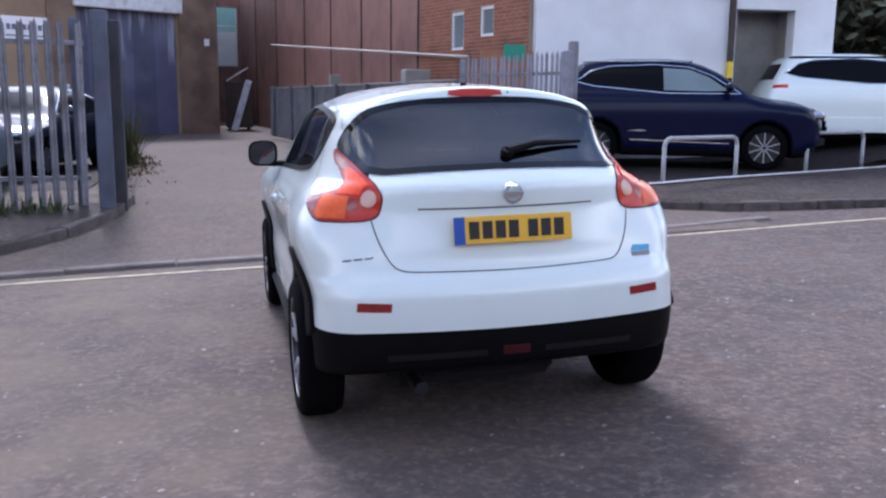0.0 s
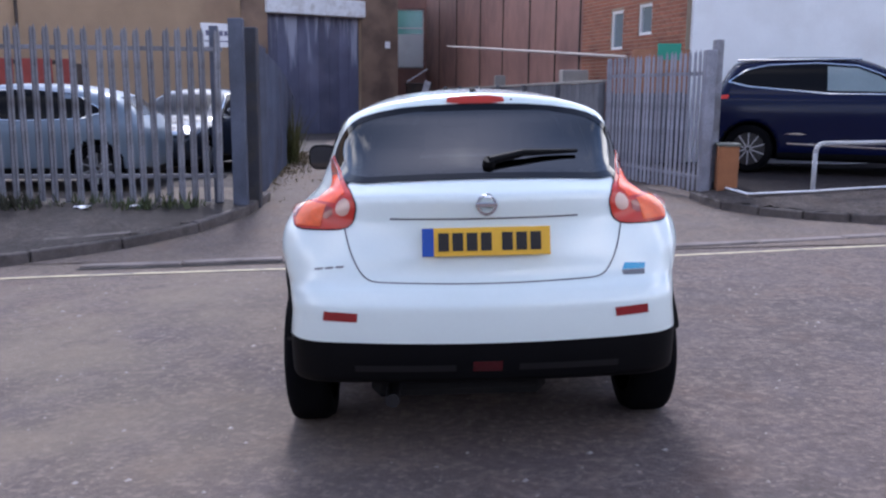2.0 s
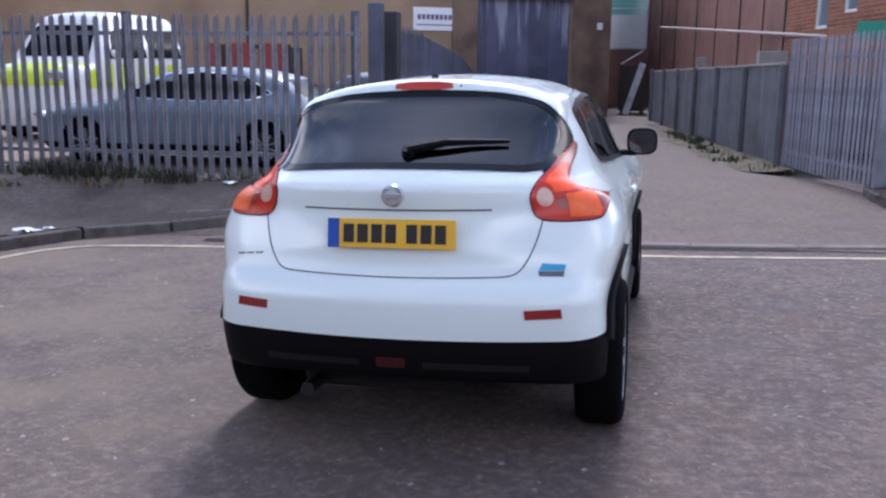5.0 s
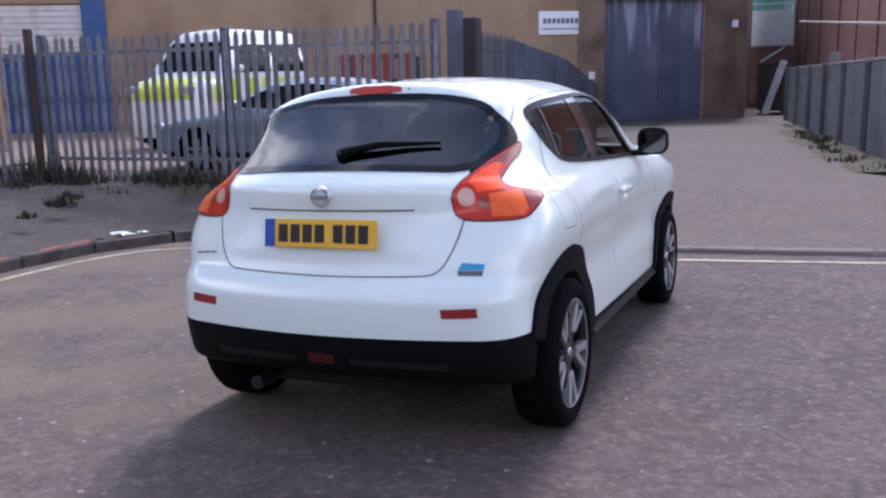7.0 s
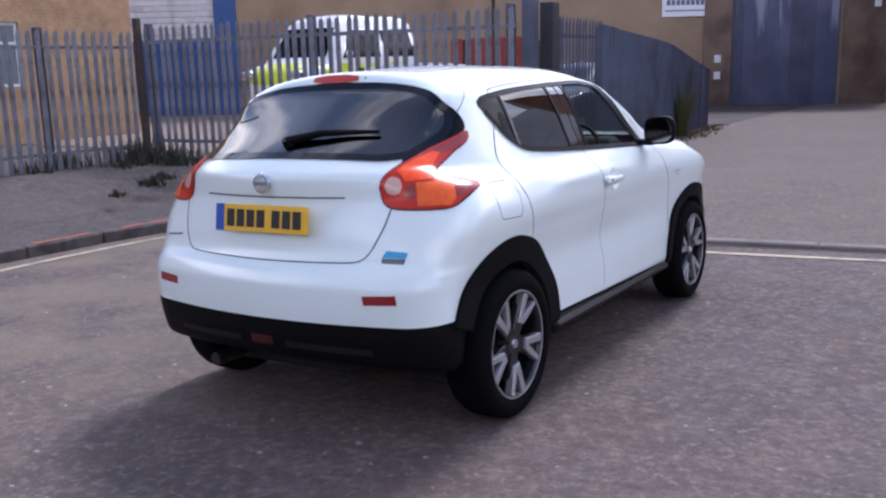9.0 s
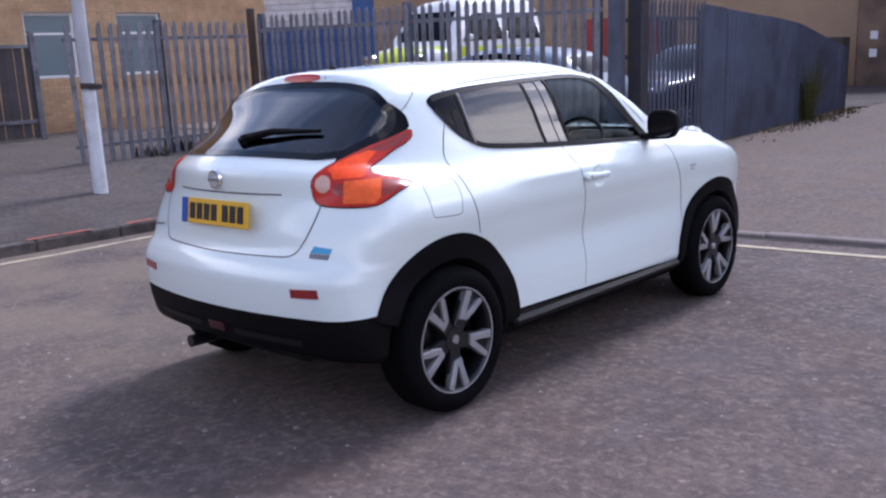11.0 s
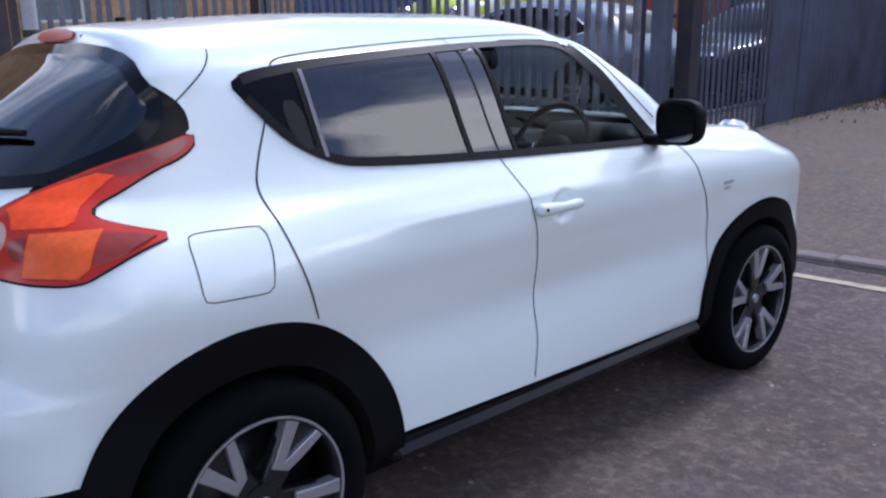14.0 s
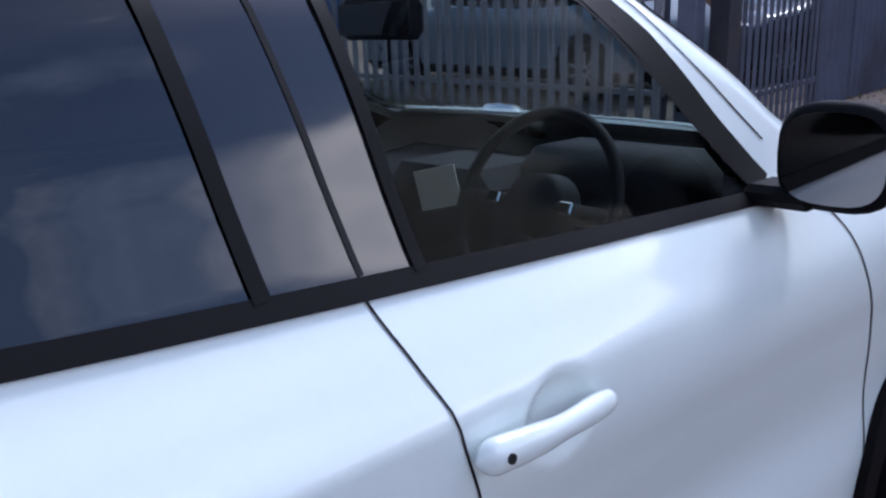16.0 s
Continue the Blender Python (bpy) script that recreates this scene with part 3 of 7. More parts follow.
KERB_LEFT = smooth_path([(-5.2, -14), (-5.2, 1.0), (-5.38, 3.0), (-5.38, 4.2), (-5.05, 4.97), (-4.6, 5.28), (-4.2, 5.55), (-3.7, 5.85), (-3.2, 6.17), (-2.8, 6.6), (-2.45, 7.05), (-2.28, 7.6), (-2.24, 8.3)], 0.3)
KERB_RIGHT = smooth_path([(14, 6.15), (8, 6.3), (5.6, 6.48), (4.8, 6.62), (4.2, 6.92), (3.75, 7.25), (3.46, 7.6), (3.4, 8.0), (3.42, 8.6)], 0.3)
LINE = smooth_path([(-4.85, -14), (-4.85, 1.0), (-5.06, 2.8), (-5.06, 3.9), (-4.8, 4.5), (-4.3, 4.68), (-3.1, 4.78), (-0.8, 4.87), (0.5, 4.9), (1.5, 4.98), (2.6, 5.1), (3.75, 5.26), (5.15, 5.42), (6.6, 5.54), (14, 5.75)], 0.25)

# drive between the gate posts and up to the buildings
ys = np.arange(5.42, 46.0, 0.6)
path_mesh("driveway", [(np.interp(y, [5.4, 5.85, 6.17, 6.6, 7.05, 8.0, 16, 17.7, 20, 31], [-4.3, -3.62, -3.12, -2.72, -2.37, -2.2, -3.05, -3.25, -6.5, -6.5]), y) for y in ys], [(np.interp(y, [5.4, 6.6, 7.2, 8.6, 11.4, 23, 31], [4.9, 4.9, 4.4, 3.7, 2.75, 0.85, 0.3]), y) for y in ys], DRIVE, "pale worn concrete drive through the gateway", "driveway")


def band(name, path, width, material, label, category, lift, height=road_z):
    t = unit(np.gradient(path, axis=0))
    nrm = np.stack([-t[:, 1], t[:, 0]], 1) * width / 2
    return path_mesh(name, path - nrm, path + nrm, material, label, category, lift, height)


band("road_line", LINE, 0.09, ROAD_PAINT, "worn cream line painted on the road", "road marking", 0.006)
# gutter seam across the gateway
GUTTER = smooth_path([(-3.6, 5.08), (-2.8, 5.1), (-2.0, 5.17), (-0.8, 5.23), (1.5, 5.33), (2.7, 5.46), (3.8, 5.6), (5.2, 5.85)], 0.3)
band("gutter", GUTTER, 0.07, mat("gutter_dark", (0.035, 0.03, 0.028), 0.95, var=0.3), "dark strip along the gutter seam", "gutter", 0.008)


def dist_to(path, x, y):
    p = np.stack([np.ravel(x), np.ravel(y)], 1)
    return np.min(np.linalg.norm(p[:, None] - path[None], axis=2), 1).reshape(np.shape(x))


def pave_left(x, y):
    d = dist_to(KERB_LEFT, x, y)
    k = ground_z(np.maximum(x, -5.45), y) + 0.1
    return np.minimum(k + 0.1 * d, 0.19) + 0.012 * np.sin(x * 2.1) * np.sin(y * 1.7)


def left_side(x, y):
    poly = np.r_[KERB_LEFT + np.array((-0.1, 0.03)), [(-2.4, 7.6), (-40, 6.9), (-40, -14)]]
    return inside_poly(np.stack([x, y], 1), poly)


sheet("pavement", np.r_[np.arange(-24, -9.1, 0.3), np.arange(-9, -2.2, 0.07)], np.r_[np.arange(-14, 1.9, 0.2), np.arange(2, 8.4, 0.07)], pave_left, PAVING, "dark tarmac pavement behind a raised kerb", "pavement", left_side)


# the front edge of the car park: x, y, height
EDGE = np.array([(3.79, 8.5, 0.275), (3.82, 7.52, 0.28), (4.75, 7.71, 0.3), (5.5, 7.98, 0.315), (14.5, 11.1, 0.36)])
EDGE_LINE = dense(EDGE[:, :2], 0.1)


def edge_z(x):
    return np.interp(x, EDGE[1:, 0], EDGE[1:, 2])


def pave_right(x, y):
    d, e = dist_to(KERB_RIGHT, x, y), dist_to(EDGE_LINE, x, y)
    k = np.maximum(road_z(np.minimum(x, 9), 5.3 + 0 * y), ground_z(np.minimum(x, 9), y)) + 0.1
    return k + (edge_z(x) - 0.012 - k) * np.clip(d / (d + e + 0.03), 0, 1)


def right_side(x, y):
    poly = np.r_[KERB_RIGHT[::-1] + np.array((0.02, 0.05)), [(14, 6.3), (14, 10.93)], EDGE[::-1][1:, :2] + (0.02, 0.02)]
    return inside_poly(np.stack([x, y], 1), poly)


sheet("pavement_right", np.arange(3.3, 14, 0.07), np.arange(6.0, 10.9, 0.07), pave_right, FOOTWAY, "dark tarmac pavement beside the car park", "pavement", right_side)
band("pavement_scuff", dense([(-4.25, 5.94), (-3.85, 6.05), (-3.42, 6.22)], 0.1), 0.07, mat("pale_strip", (0.2, 0.17, 0.155), 0.9, var=0.4, scale=12, stain=(0.1, 0.085, 0.078), stain_scale=6), "pale strip on the pavement", "marking", 0.006, lambda x, y: float(pave_left(np.array([x]), np.array([y]))[0]))
# yard behind the fence, car park behind the low edging
path_mesh("yard", [(x, 7.25) for x in np.arange(-30, -2.2, 1.0)], [(x, 32) for x in np.arange(-30, -2.2, 1.0)], PAVING, "dark tarmac yard behind the fence", "yard", 0.02)
# second, paler sheet paints the sunlit part of the yard
path_mesh("yard_slab", [(x, 8.6) for x in np.arange(-30, -6.4, 1.0)], [(x, 26) for x in np.arange(-30, -6.4, 1.0)], YARD_LIT, "pale buff concrete of the yard, sunlight put into its colour", "yard", 0.026)
CAR_PARK_X = np.r_[3.8, 3.84, 4.2, 4.75, 5.1, 5.5, np.arange(6.0, 30, 1.0)]
path_mesh("car_park", [(x, float(np.interp(x, [3.8, 3.84, 4.75, 5.5, 14.5, 30], [8.5, 7.55, 7.74, 8.01, 11.13, 16.5]))) for x in CAR_PARK_X], [(x, 32) for x in CAR_PARK_X], CAR_PARK, "dark tarmac car park", "car park", 0.0,
          lambda x, y: max(float(edge_z(x)), min(0.34, float(edge_z(x)) + 0.06 * max(0.0, y - 8.3))) + 0.12 * max(0.0, min(x - 7.6, 4.0)) * min(1.0, max(0.0, y - 9.0)))


def wall_box(name, a, b, z0, z1, m, label, th=0.3, holes=(), kind="structure", category="wall"):
    """A wall from a to b with real openings: (start, end, bottom, top) along it."""
    L = math.dist(a, b)
    M = along(a, b, 0)
    cuts = sorted(holes)
    bmw = bmesh.new()
    x = 0.0
    for s, e, lo, hi in cuts:
        add_box(bmw, (x, 0, z0), (s, th, z1), M)
        if lo > z0:
            add_box(bmw, (s, 0, z0), (e, th, lo), M)
        if hi < z1:
            add_box(bmw, (s, 0, hi), (e, th, z1), M)
        x = e
    add_box(bmw, (x, 0, z0), (L, th, z1), M)
    return tagged(part(name, bmw, m), label, category, kind=kind)


def window_in(name, a, b, s, e, lo, hi, pane, label, bars=1, depth=0.08, th=0.3):
    """A framed window set in an opening of the wall from a to b."""
    w = thing(name, label, "window", along(a, b, 0), kind="structure")
    fr = 0.055
    for lo_c, hi_c in (((s, depth, lo), (s + fr, depth + 0.06, hi)), ((e - fr, depth, lo), (e, depth + 0.06, hi)), ((s + fr, depth, lo), (e - fr, depth + 0.06, lo + fr)), ((s + fr, depth, hi - fr), (e - fr, depth + 0.06, hi))):
        part("frame", box(lo_c, hi_c, None, 0.006), WHITE_PVC, w)
    for k in range(bars):
        z = lo + (hi - lo) * (0.68 if bars == 1 else (k + 1) / (bars + 1))
        part("transom", box((s + fr, depth, z - 0.025), (e - fr, depth + 0.06, z + 0.025), None, 0.005), WHITE_PVC, w)
    part("pane", box((s + fr, depth + 0.025, lo + fr), (e - fr, depth + 0.035, hi - fr)), pane, w)
    part("sill", box((s - 0.05, -0.05, lo - 0.06), (e + 0.05, depth, lo), None, 0.008), CONCRETE, w)
    return w


# north building: beige walls, slate-blue door, sign, blue shutter
NA, NB = (-26.0, 15.6), (-1.1, 31.267)


def on_north(x):
    """How far along the north wall a given x lies."""
    return (x - NA[0]) / (NB[0] - NA[0]) * math.dist(NA, NB)


d0, d1 = on_north(-5.55), on_north(-2.44)
s0, s1 = on_north(-24.6), on_north(-20.2)
wall_box("wall_north", NA, NB, -0.4, 6.8, BEIGE, "stained beige rendered wall of the industrial building", holes=[(s0, s1, -0.4, 4.1), (d0, d1, -0.4, 4.15)])
# its return wall, and the wall with a wide window that ends the passage
RA, RB = (-1.1, 31.267), (-1.95, 43.9)
wall_box("wall_return", (RA[0], RA[1] + 0.004), RB, -0.4, 6.8, BEIGE, "stained beige rendered return wall of the industrial building")
EA_, EB_ = (-4.2, 44.2), (0.6, 44.2)
wall_box("wall_end", EA_, EB_, -0.4, 6.4, BROWN_CLAD, "brown wall with a wide window across the end of the passage", holes=[(1.2, 4.18, 2.75, 5.7)])
ME = along(EA_, EB_, 0)
MN = along(NA, NB, 0)
door = thing("door_1", "slate-blue industrial door with vertical streaks", "door", MN, kind="structure")
n_strips = 9
for i in range(n_strips):
    a = d0 + (d1 - d0) * i / n_strips
    part("door_panel", box((a + 0.002, 0.15, -0.08), (a + (d1 - d0) / n_strips - 0.002, 0.2, 4.14), None, 0.008), DOOR_SLATE, door)
part("door_back", box((d0, 0.2, -0.1), (d1, 0.28, 4.15)), DARK_STEEL, door)
part("door_header", box((d0 - 0.1, -0.25, 4.15), (d1 + 0.1, -0.005, 4.75), MN, 0.03), WHITE_METAL, None)
hd = bpy.data.objects["door_header"]
tagged(hd, "white roller box above the industrial door", "roller box")
for s, e in ((d0 - 0.95, d0 - 0.02), (d1 + 0.02, d1 + 1.57)):
    tagged(part("pillar", box((s, -0.1, -0.3), (e, -0.004, 6.7), MN, 0.01), mat("brown_render", (0.19, 0.13, 0.095), 0.9, var=0.25, scale=1.5, bump=0.25, stain=(0.1, 0.07, 0.055), stain_scale=0.8)), "brown rendered pillar beside the door", "pillar", kind="structure")
window_in("window_1", EA_, EB_, 1.2, 4.18, 2.75, 5.7, GREEN_PANE, "white-framed window with a greenish upper pane and blanked lower pane", 1)
tagged(part("window_board", box((1.26, 0.05, 2.81), (4.12, 0.078, 4.45), ME, 0.004), BOARD_PALE), "white board over the lower half of the window", "board")
sg = thing("sign", "white company sign on the beige wall", "sign", MN)
a = on_north(-7.55)
part("board", box((a, -0.05, 2.93), (a + 1.69, -0.004, 3.71), None, 0.008), SIGN_WHITE, sg)
for k in range(9):
    part("letter_bar", box((a + 0.15 + k * 0.16, -0.056, 3.3), (a + 0.27 + k * 0.16, -0.051, 3.47)), INK_GREY, sg)
part("rule", box((a + 0.1, -0.056, 3.1), (a + 1.6, -0.051, 3.14)), INK_GREY, sg)
shutter = thing("door_2", "blue roller shutter with a pale upper part", "door", MN, kind="structure")
part('backing', box((s0, 0.15, -0.3), (s1, 0.25, 4.1)), DARK_STEEL, shutter)
for i in range(22):
    z = -0.1 + i * 0.19
    part("slat", box((s0 + 0.02, 0.1, z), (s1 - 0.02, 0.14, z + 0.18), None, 0.02), WHITE_METAL if i > 13 else BLUE_PAINT, shutter)
tagged(part("blue_pillar", box((s1 + 0.02, -0.12, -0.4), (s1 + 0.75, -0.004, 6.6), MN, 0.02), BLUE_PAINT), "blue painted steel pillar beside the shutter", "pillar", kind="structure")
for s in (on_north(-12.3),):
    tagged(part("downpipe", rod(MN @ Vector((s, -0.08, -0.2)), MN @ Vector((s, -0.08, 6.7)), 0.05), DARK_STEEL), "dark downpipe on the wall", "pipe")
for s, z in ((on_north(-6.05), 1.4), (on_north(-6.05), 0.85), (on_north(-1.6), 3.1)):
    tagged(part("small_notice", box((s, -0.12, z), (s + 0.22, -0.105, z + 0.25), MN, 0.004), SIGN_WHITE), "small white notice by the door", "notice")

# brown building along the drive: cladding, then brick with narrow windows
BA, BM_, BB = (0.12, 44.15), (3.38, 16.9), (4.36, 12.35)
wall_box("wall_brown", BM_, BA, -0.3, 6.4, BROWN_CLAD, "dark brown clad wall beside the drive", th=-0.3)
MB = along(BM_, BA, 0)
for s, w in ((0.15, 0.05), (2.2, 0.035), (4.9, 0.06), (8.4, 0.035), (12.2, 0.08), (17.5, 0.05), (22.5, 0.05)):
    tagged(part("cladding_rib", box((s, 0.004, 0), (s + w, 0.03, 6.4), MB), DARK_STEEL), "dark vertical rib on the brown wall", "rib", group="ribs of the brown wall", kind="structure")
HOLES_BRICK = [(1.3, 1.86, 2.62, 3.2), (2.55, 3.13, 2.4, 3.17)]
brick_wall = wall_box("wall_brick", BB, BM_, -0.3, 6.4, MORTAR, "red brick wall with two narrow windows", th=-0.3, holes=HOLES_BRICK)
for s, e, lo, hi in HOLES_BRICK:
    w = thing("window", "narrow white-framed window in the brick wall", "window", along(BB, BM_, 0), group="narrow windows", kind="structure")
    part("frame", box((s, -0.1, lo), (s + 0.055, -0.02, hi)), WHITE_PVC, w)
    part("frame", box((e - 0.055, -0.1, lo), (e, -0.02, hi)), WHITE_PVC, w)
    part("frame", box((s + 0.055, -0.1, lo), (e - 0.055, -0.02, lo + 0.055)), WHITE_PVC, w)
    part("frame", box((s + 0.055, -0.1, hi - 0.055), (e - 0.055, -0.02, hi)), WHITE_PVC, w)
    part("pane", box((s + 0.055, -0.07, lo + 0.055), (e - 0.055, -0.06, hi - 0.055)), PANE, w)
tagged(part("pipe_rail", rod((0.75, 29.0, 3.1), (3.75, 14.2, 2.22), 0.034), mat("dull_pale_pipe", (0.42, 0.36, 0.33), 0.6, var=0.2)), "long pale pipe along the brown wall", "pipe")
# low orange-brown hoarding with a green board, behind the gate
hoard = thing("hoarding", "orange-brown low hoarding with a green board on top", "hoarding", along((3.45, 12.35), (4.4, 12.25), 0))
part("panel", box((0, 0, 1.3), (0.98, 0.08, 2.28), None, 0.01), mat("orange_board", (0.32, 0.15, 0.085), 0.85, var=0.25), hoard)
part("green_board", box((0.42, -0.03, 2.1), (0.82, -0.004, 2.38), None, 0.005), SIGN_GREEN, hoard, "green board")

# white building with a doorway
WA, WB = (4.42, 12.15), (9.83, 11.51)
wall_box("wall_white", WA, WB, 0.2, 5.0, WHITE_WALL, "white painted wall of the building by the car park", holes=[(3.8, 4.95, 0.34, 3.1)])
MW = along(WA, WB, 0)
for z in (3.25, 4.3):
    tagged(part("wall_joint", box((0.0, -0.012, z), (3.75, -0.004, z + 0.025), MW), mat("grey_joint", (0.5, 0.52, 0.55), 0.8)), "grey horizontal joint on the white wall", "trim", kind="structure")
bm = bmesh.new()
for lo_c, hi_c in (((3.4, 0.75, 0.2), (5.4, 0.85, 3.4)), ((3.65, 0.3, 0.3), (3.75, 0.75, 3.3)), ((5.0, 0.3, 0.3), (5.1, 0.75, 3.3)), ((3.6, 0.3, 3.11), (5.1, 0.75, 3.2))):
    add_box(bm, lo_c, hi_c, MW)
tagged(part("porch_wall", bm, CONCRETE), "grey concrete walls inside the recessed doorway", "wall", kind="structure")
post = thing("hazard_post", "yellow and black post beside the doorway", "post", MW)
for i in range(10):
    part("band", box((3.64, -0.12, 0.34 + i * 0.3), (3.73, -0.03, 0.34 + (i + 1) * 0.3)), YELLOW_PAINT if i == 5 else DARK_STEEL, post)
bm = bmesh.new()
add_box(bm, (0, 0, 0.2), (0.3, 14, 5.0), along((9.83, 11.51), (10.83, 11.39), 0))
tagged(part("wall_white_return", bm, WHITE_WALL), "white end wall of the building", "wall", kind="structure")

# yellow brick building beyond the pavement
YA, YB = (-15.2, -8.0), (-15.2, 11.8)
holes_y = [(k, k + 1.07, 1.31, 2.63) for k in (9.85, 11.85, 13.85, 15.85)]
yellow_wall = wall_box("wall_yellow", YB, YA, -0.8, 6.5, MORTAR, "yellow brick wall with white-framed windows", th=-0.3, holes=sorted((19.8 - e, 19.8 - s, lo, hi) for s, e, lo, hi in holes_y))
for k, (s, e, lo, hi) in enumerate(holes_y):
    w = window_in(f"window_{k + 2}", YB, YA, 19.8 - e, 19.8 - s, lo, hi, PANE, "white-framed window in the yellow brick wall", 1, depth=-0.14)
bm = bmesh.new()
add_box(bm, (-26, 11.5, -0.8), (-15.5, 11.8, 6.5))
tagged(part("wall_yellow_end", bm, BRICK_YELLOW), "yellow brick end wall", "wall", kind="structure")

# unseen plain walls close the place behind and beside the camera, added for reflections
wall_box("wall_south", (34, -19), (-34, -16), -1.5, 6.0, FENCE_WOOD, "plain grey boarded wall, unseen, added across the road to darken reflections")
wall_box("wall_east", (26, 9), (24, -18), -0.5, 5.0, BEIGE, "plain beige wall, unseen, added down the road for reflections")

# ---- the white car ----
WHITE_PAINT = mat("white_paint", (0.78, 0.86, 0.842), 0.22, var=0.015, bump=0.0, coat=0.7, scale=2.0)
BLACK_TRIM = mat("black_trim", (0.004, 0.004, 0.005), 0.6, var=0.2, bump=0.06, fine=300, spec=0.1)
SEAL = mat("black_seal", (0.004, 0.004, 0.005), 0.5, var=0.1, bump=0.0, scale=3, spec=0.15)
PANE_EDGE = mat("pane_edge_metal", (0.16, 0.15, 0.16), 0.4, metal=0.5, var=0.1, bump=0.0)
SILL_GREY = mat("satin_sill", (0.007, 0.006, 0.007), 0.34, var=0.15, bump=0.0, spec=0.22)
WING_GLASS = mat("wing_glass", (0.004, 0.004, 0.005), 0.2, var=0.0, bump=0.0, spec=0.12)
BRAKE_RED = mat("brake_lens", (0.45, 0.03, 0.012), 0.3, var=0.05, bump=0.0, coat=0.15)
DARK_GLASS = mat("dark_glass", (0.004, 0.004, 0.005), 0.06, var=0.0, bump=0.0, spec=0.3)
LINER = mat("wheel_well", (0.008, 0.008, 0.009), 0.95, var=0.2)
GLOSS_BLACK = mat("gloss_black", (0.01, 0.01, 0.012), 0.08, var=0.05, bump=0.0, coat=1.0)
RUBBER = mat("tyre_rubber", (0.004, 0.004, 0.005), 0.85, var=0.2, fine=200, bump=0.2, spec=0.06)
GAP = mat("panel_gap", (0.01, 0.01, 0.012), 0.9, var=0.0, bump=0.0)
ALLOY = mat("machined_alloy", (0.4, 0.4, 0.42), 0.42, metal=0.6, var=0.05, bump=0.05)
DARK_ALLOY = mat("black_alloy", (0.012, 0.012, 0.014), 0.3, var=0.1, bump=0.0)
MIRROR = mat("mirror_glass", (0.14, 0.14, 0.15), 0.03, metal=1.0, var=0.02, bump=0.0)
CHROME = mat("chrome", (0.75, 0.76, 0.78), 0.12, metal=1.0, var=0.03, bump=0.0)
INTERIOR = mat("interior_plastic", (0.009, 0.009, 0.011), 0.75, var=0.15, fine=120, bump=0.02, spec=0.25)
CLOTH = mat("seat_cloth", (0.022, 0.022, 0.025), 0.95, var=0.25, fine=350, bump=0.3)
RED_LENS = mat("red_lens", (0.52, 0.03, 0.014), 0.25, var=0.06, bump=0.0, coat=0.2, spec=0.3)
GLOW_LENS = mat("brake_reflector_lens", (0.85, 0.08, 0.01), 0.25, var=0.12, bump=0.0, coat=0.2, spec=0.3, scale=30)
WINE_LENS = mat("wine_lens", (0.26, 0.03, 0.014), 0.2, var=0.1, bump=0.0, coat=0.5, scale=30)
ORANGE_LENS = mat("orange_lens", (0.76, 0.115, 0.02), 0.25, var=0.14, bump=0.0, coat=0.15, scale=25, spec=0.3)
DARK_RED = mat("reflector_red", (0.27, 0.014, 0.016), 0.2, var=0.1, bump=0.0, coat=0.6)
FOG_RED = mat("smoked_red_lens", (0.05, 0.006, 0.008), 0.25, var=0.1, bump=0.0, coat=0.2)
SEAM_AND_SHADE = mat("tailgate_seam_and_shade", (0.1, 0.105, 0.115), 0.8, var=0.0, bump=0.0)
CLEAR_LENS = mat("clear_lens", (0.6, 0.38, 0.3), 0.2, var=0.05, bump=0.0, coat=0.4)
PLATE_YELLOW = mat("plate_yellow", (0.8, 0.46, 0.03), 0.35, var=0.04, bump=0.0)
PLATE_BLUE = mat("plate_blue", (0.02, 0.08, 0.4), 0.35, var=0.04, bump=0.0)
INK = mat("plate_ink", (0.012, 0.01, 0.01), 0.5, var=0.0, bump=0.0)
SKY_BADGE = mat("badge_blue", (0.05, 0.35, 0.6), 0.25, var=0.1, bump=0.0)
PAPER = mat("paper", (0.75, 0.68, 0.58), 0.8, var=0.05)


def glass_mat(name, tint, gloss=1.0, base=0.05):
    """Thin glass: a tinted clear sheet whose gloss follows the angle."""
    m = bpy.data.materials.new(name)
    m.use_nodes = True
    n, l = m.node_tree.nodes, m.node_tree.links
    n.remove(n["Principled BSDF"])
    clear, shine, mix, lw = (n.new("ShaderNodeBsdfTransparent"), n.new("ShaderNodeBsdfGlossy"), n.new("ShaderNodeMixShader"), n.new("ShaderNodeLayerWeight"))
    clear.inputs["Color"].default_value = (*tint, 1)
    shine.inputs["Roughness"].default_value = 0.02
    shine.inputs["Color"].default_value = (gloss, gloss, gloss, 1)
    lw.inputs["Blend"].default_value = 0.5
    power, amount = n.new("ShaderNodeMath"), n.new("ShaderNodeMapRange")
    power.operation = "POWER"
    power.inputs[1].default_value = 5.0
    amount.inputs["To Min"].default_value, amount.inputs["To Max"].default_value = base, 0.95
    l.new(lw.outputs["Facing"], power.inputs[0])
    l.new(power.outputs[0], amount.inputs["Value"])
    l.new(amount.outputs["Result"], mix.inputs[0])
    l.new(clear.outputs[0], mix.inputs[1])
    l.new(shine.outputs[0], mix.inputs[2])
    l.new(mix.outputs[0], n["Material Output"].inputs["Surface"])
    return m


PRIVACY = glass_mat("privacy_glass", (0.03, 0.03, 0.035), 0.95, 0.09)
CLEAR = glass_mat("clear_glass", (0.8, 0.86, 0.85))
LIGHT_TINT = glass_mat("light_tinted_glass", (0.58, 0.66, 0.66), 0.45, 0.008)


car = thing("car", "white compact crossover car with black wheel arches, parked on the road", "car", TILT_CAR)
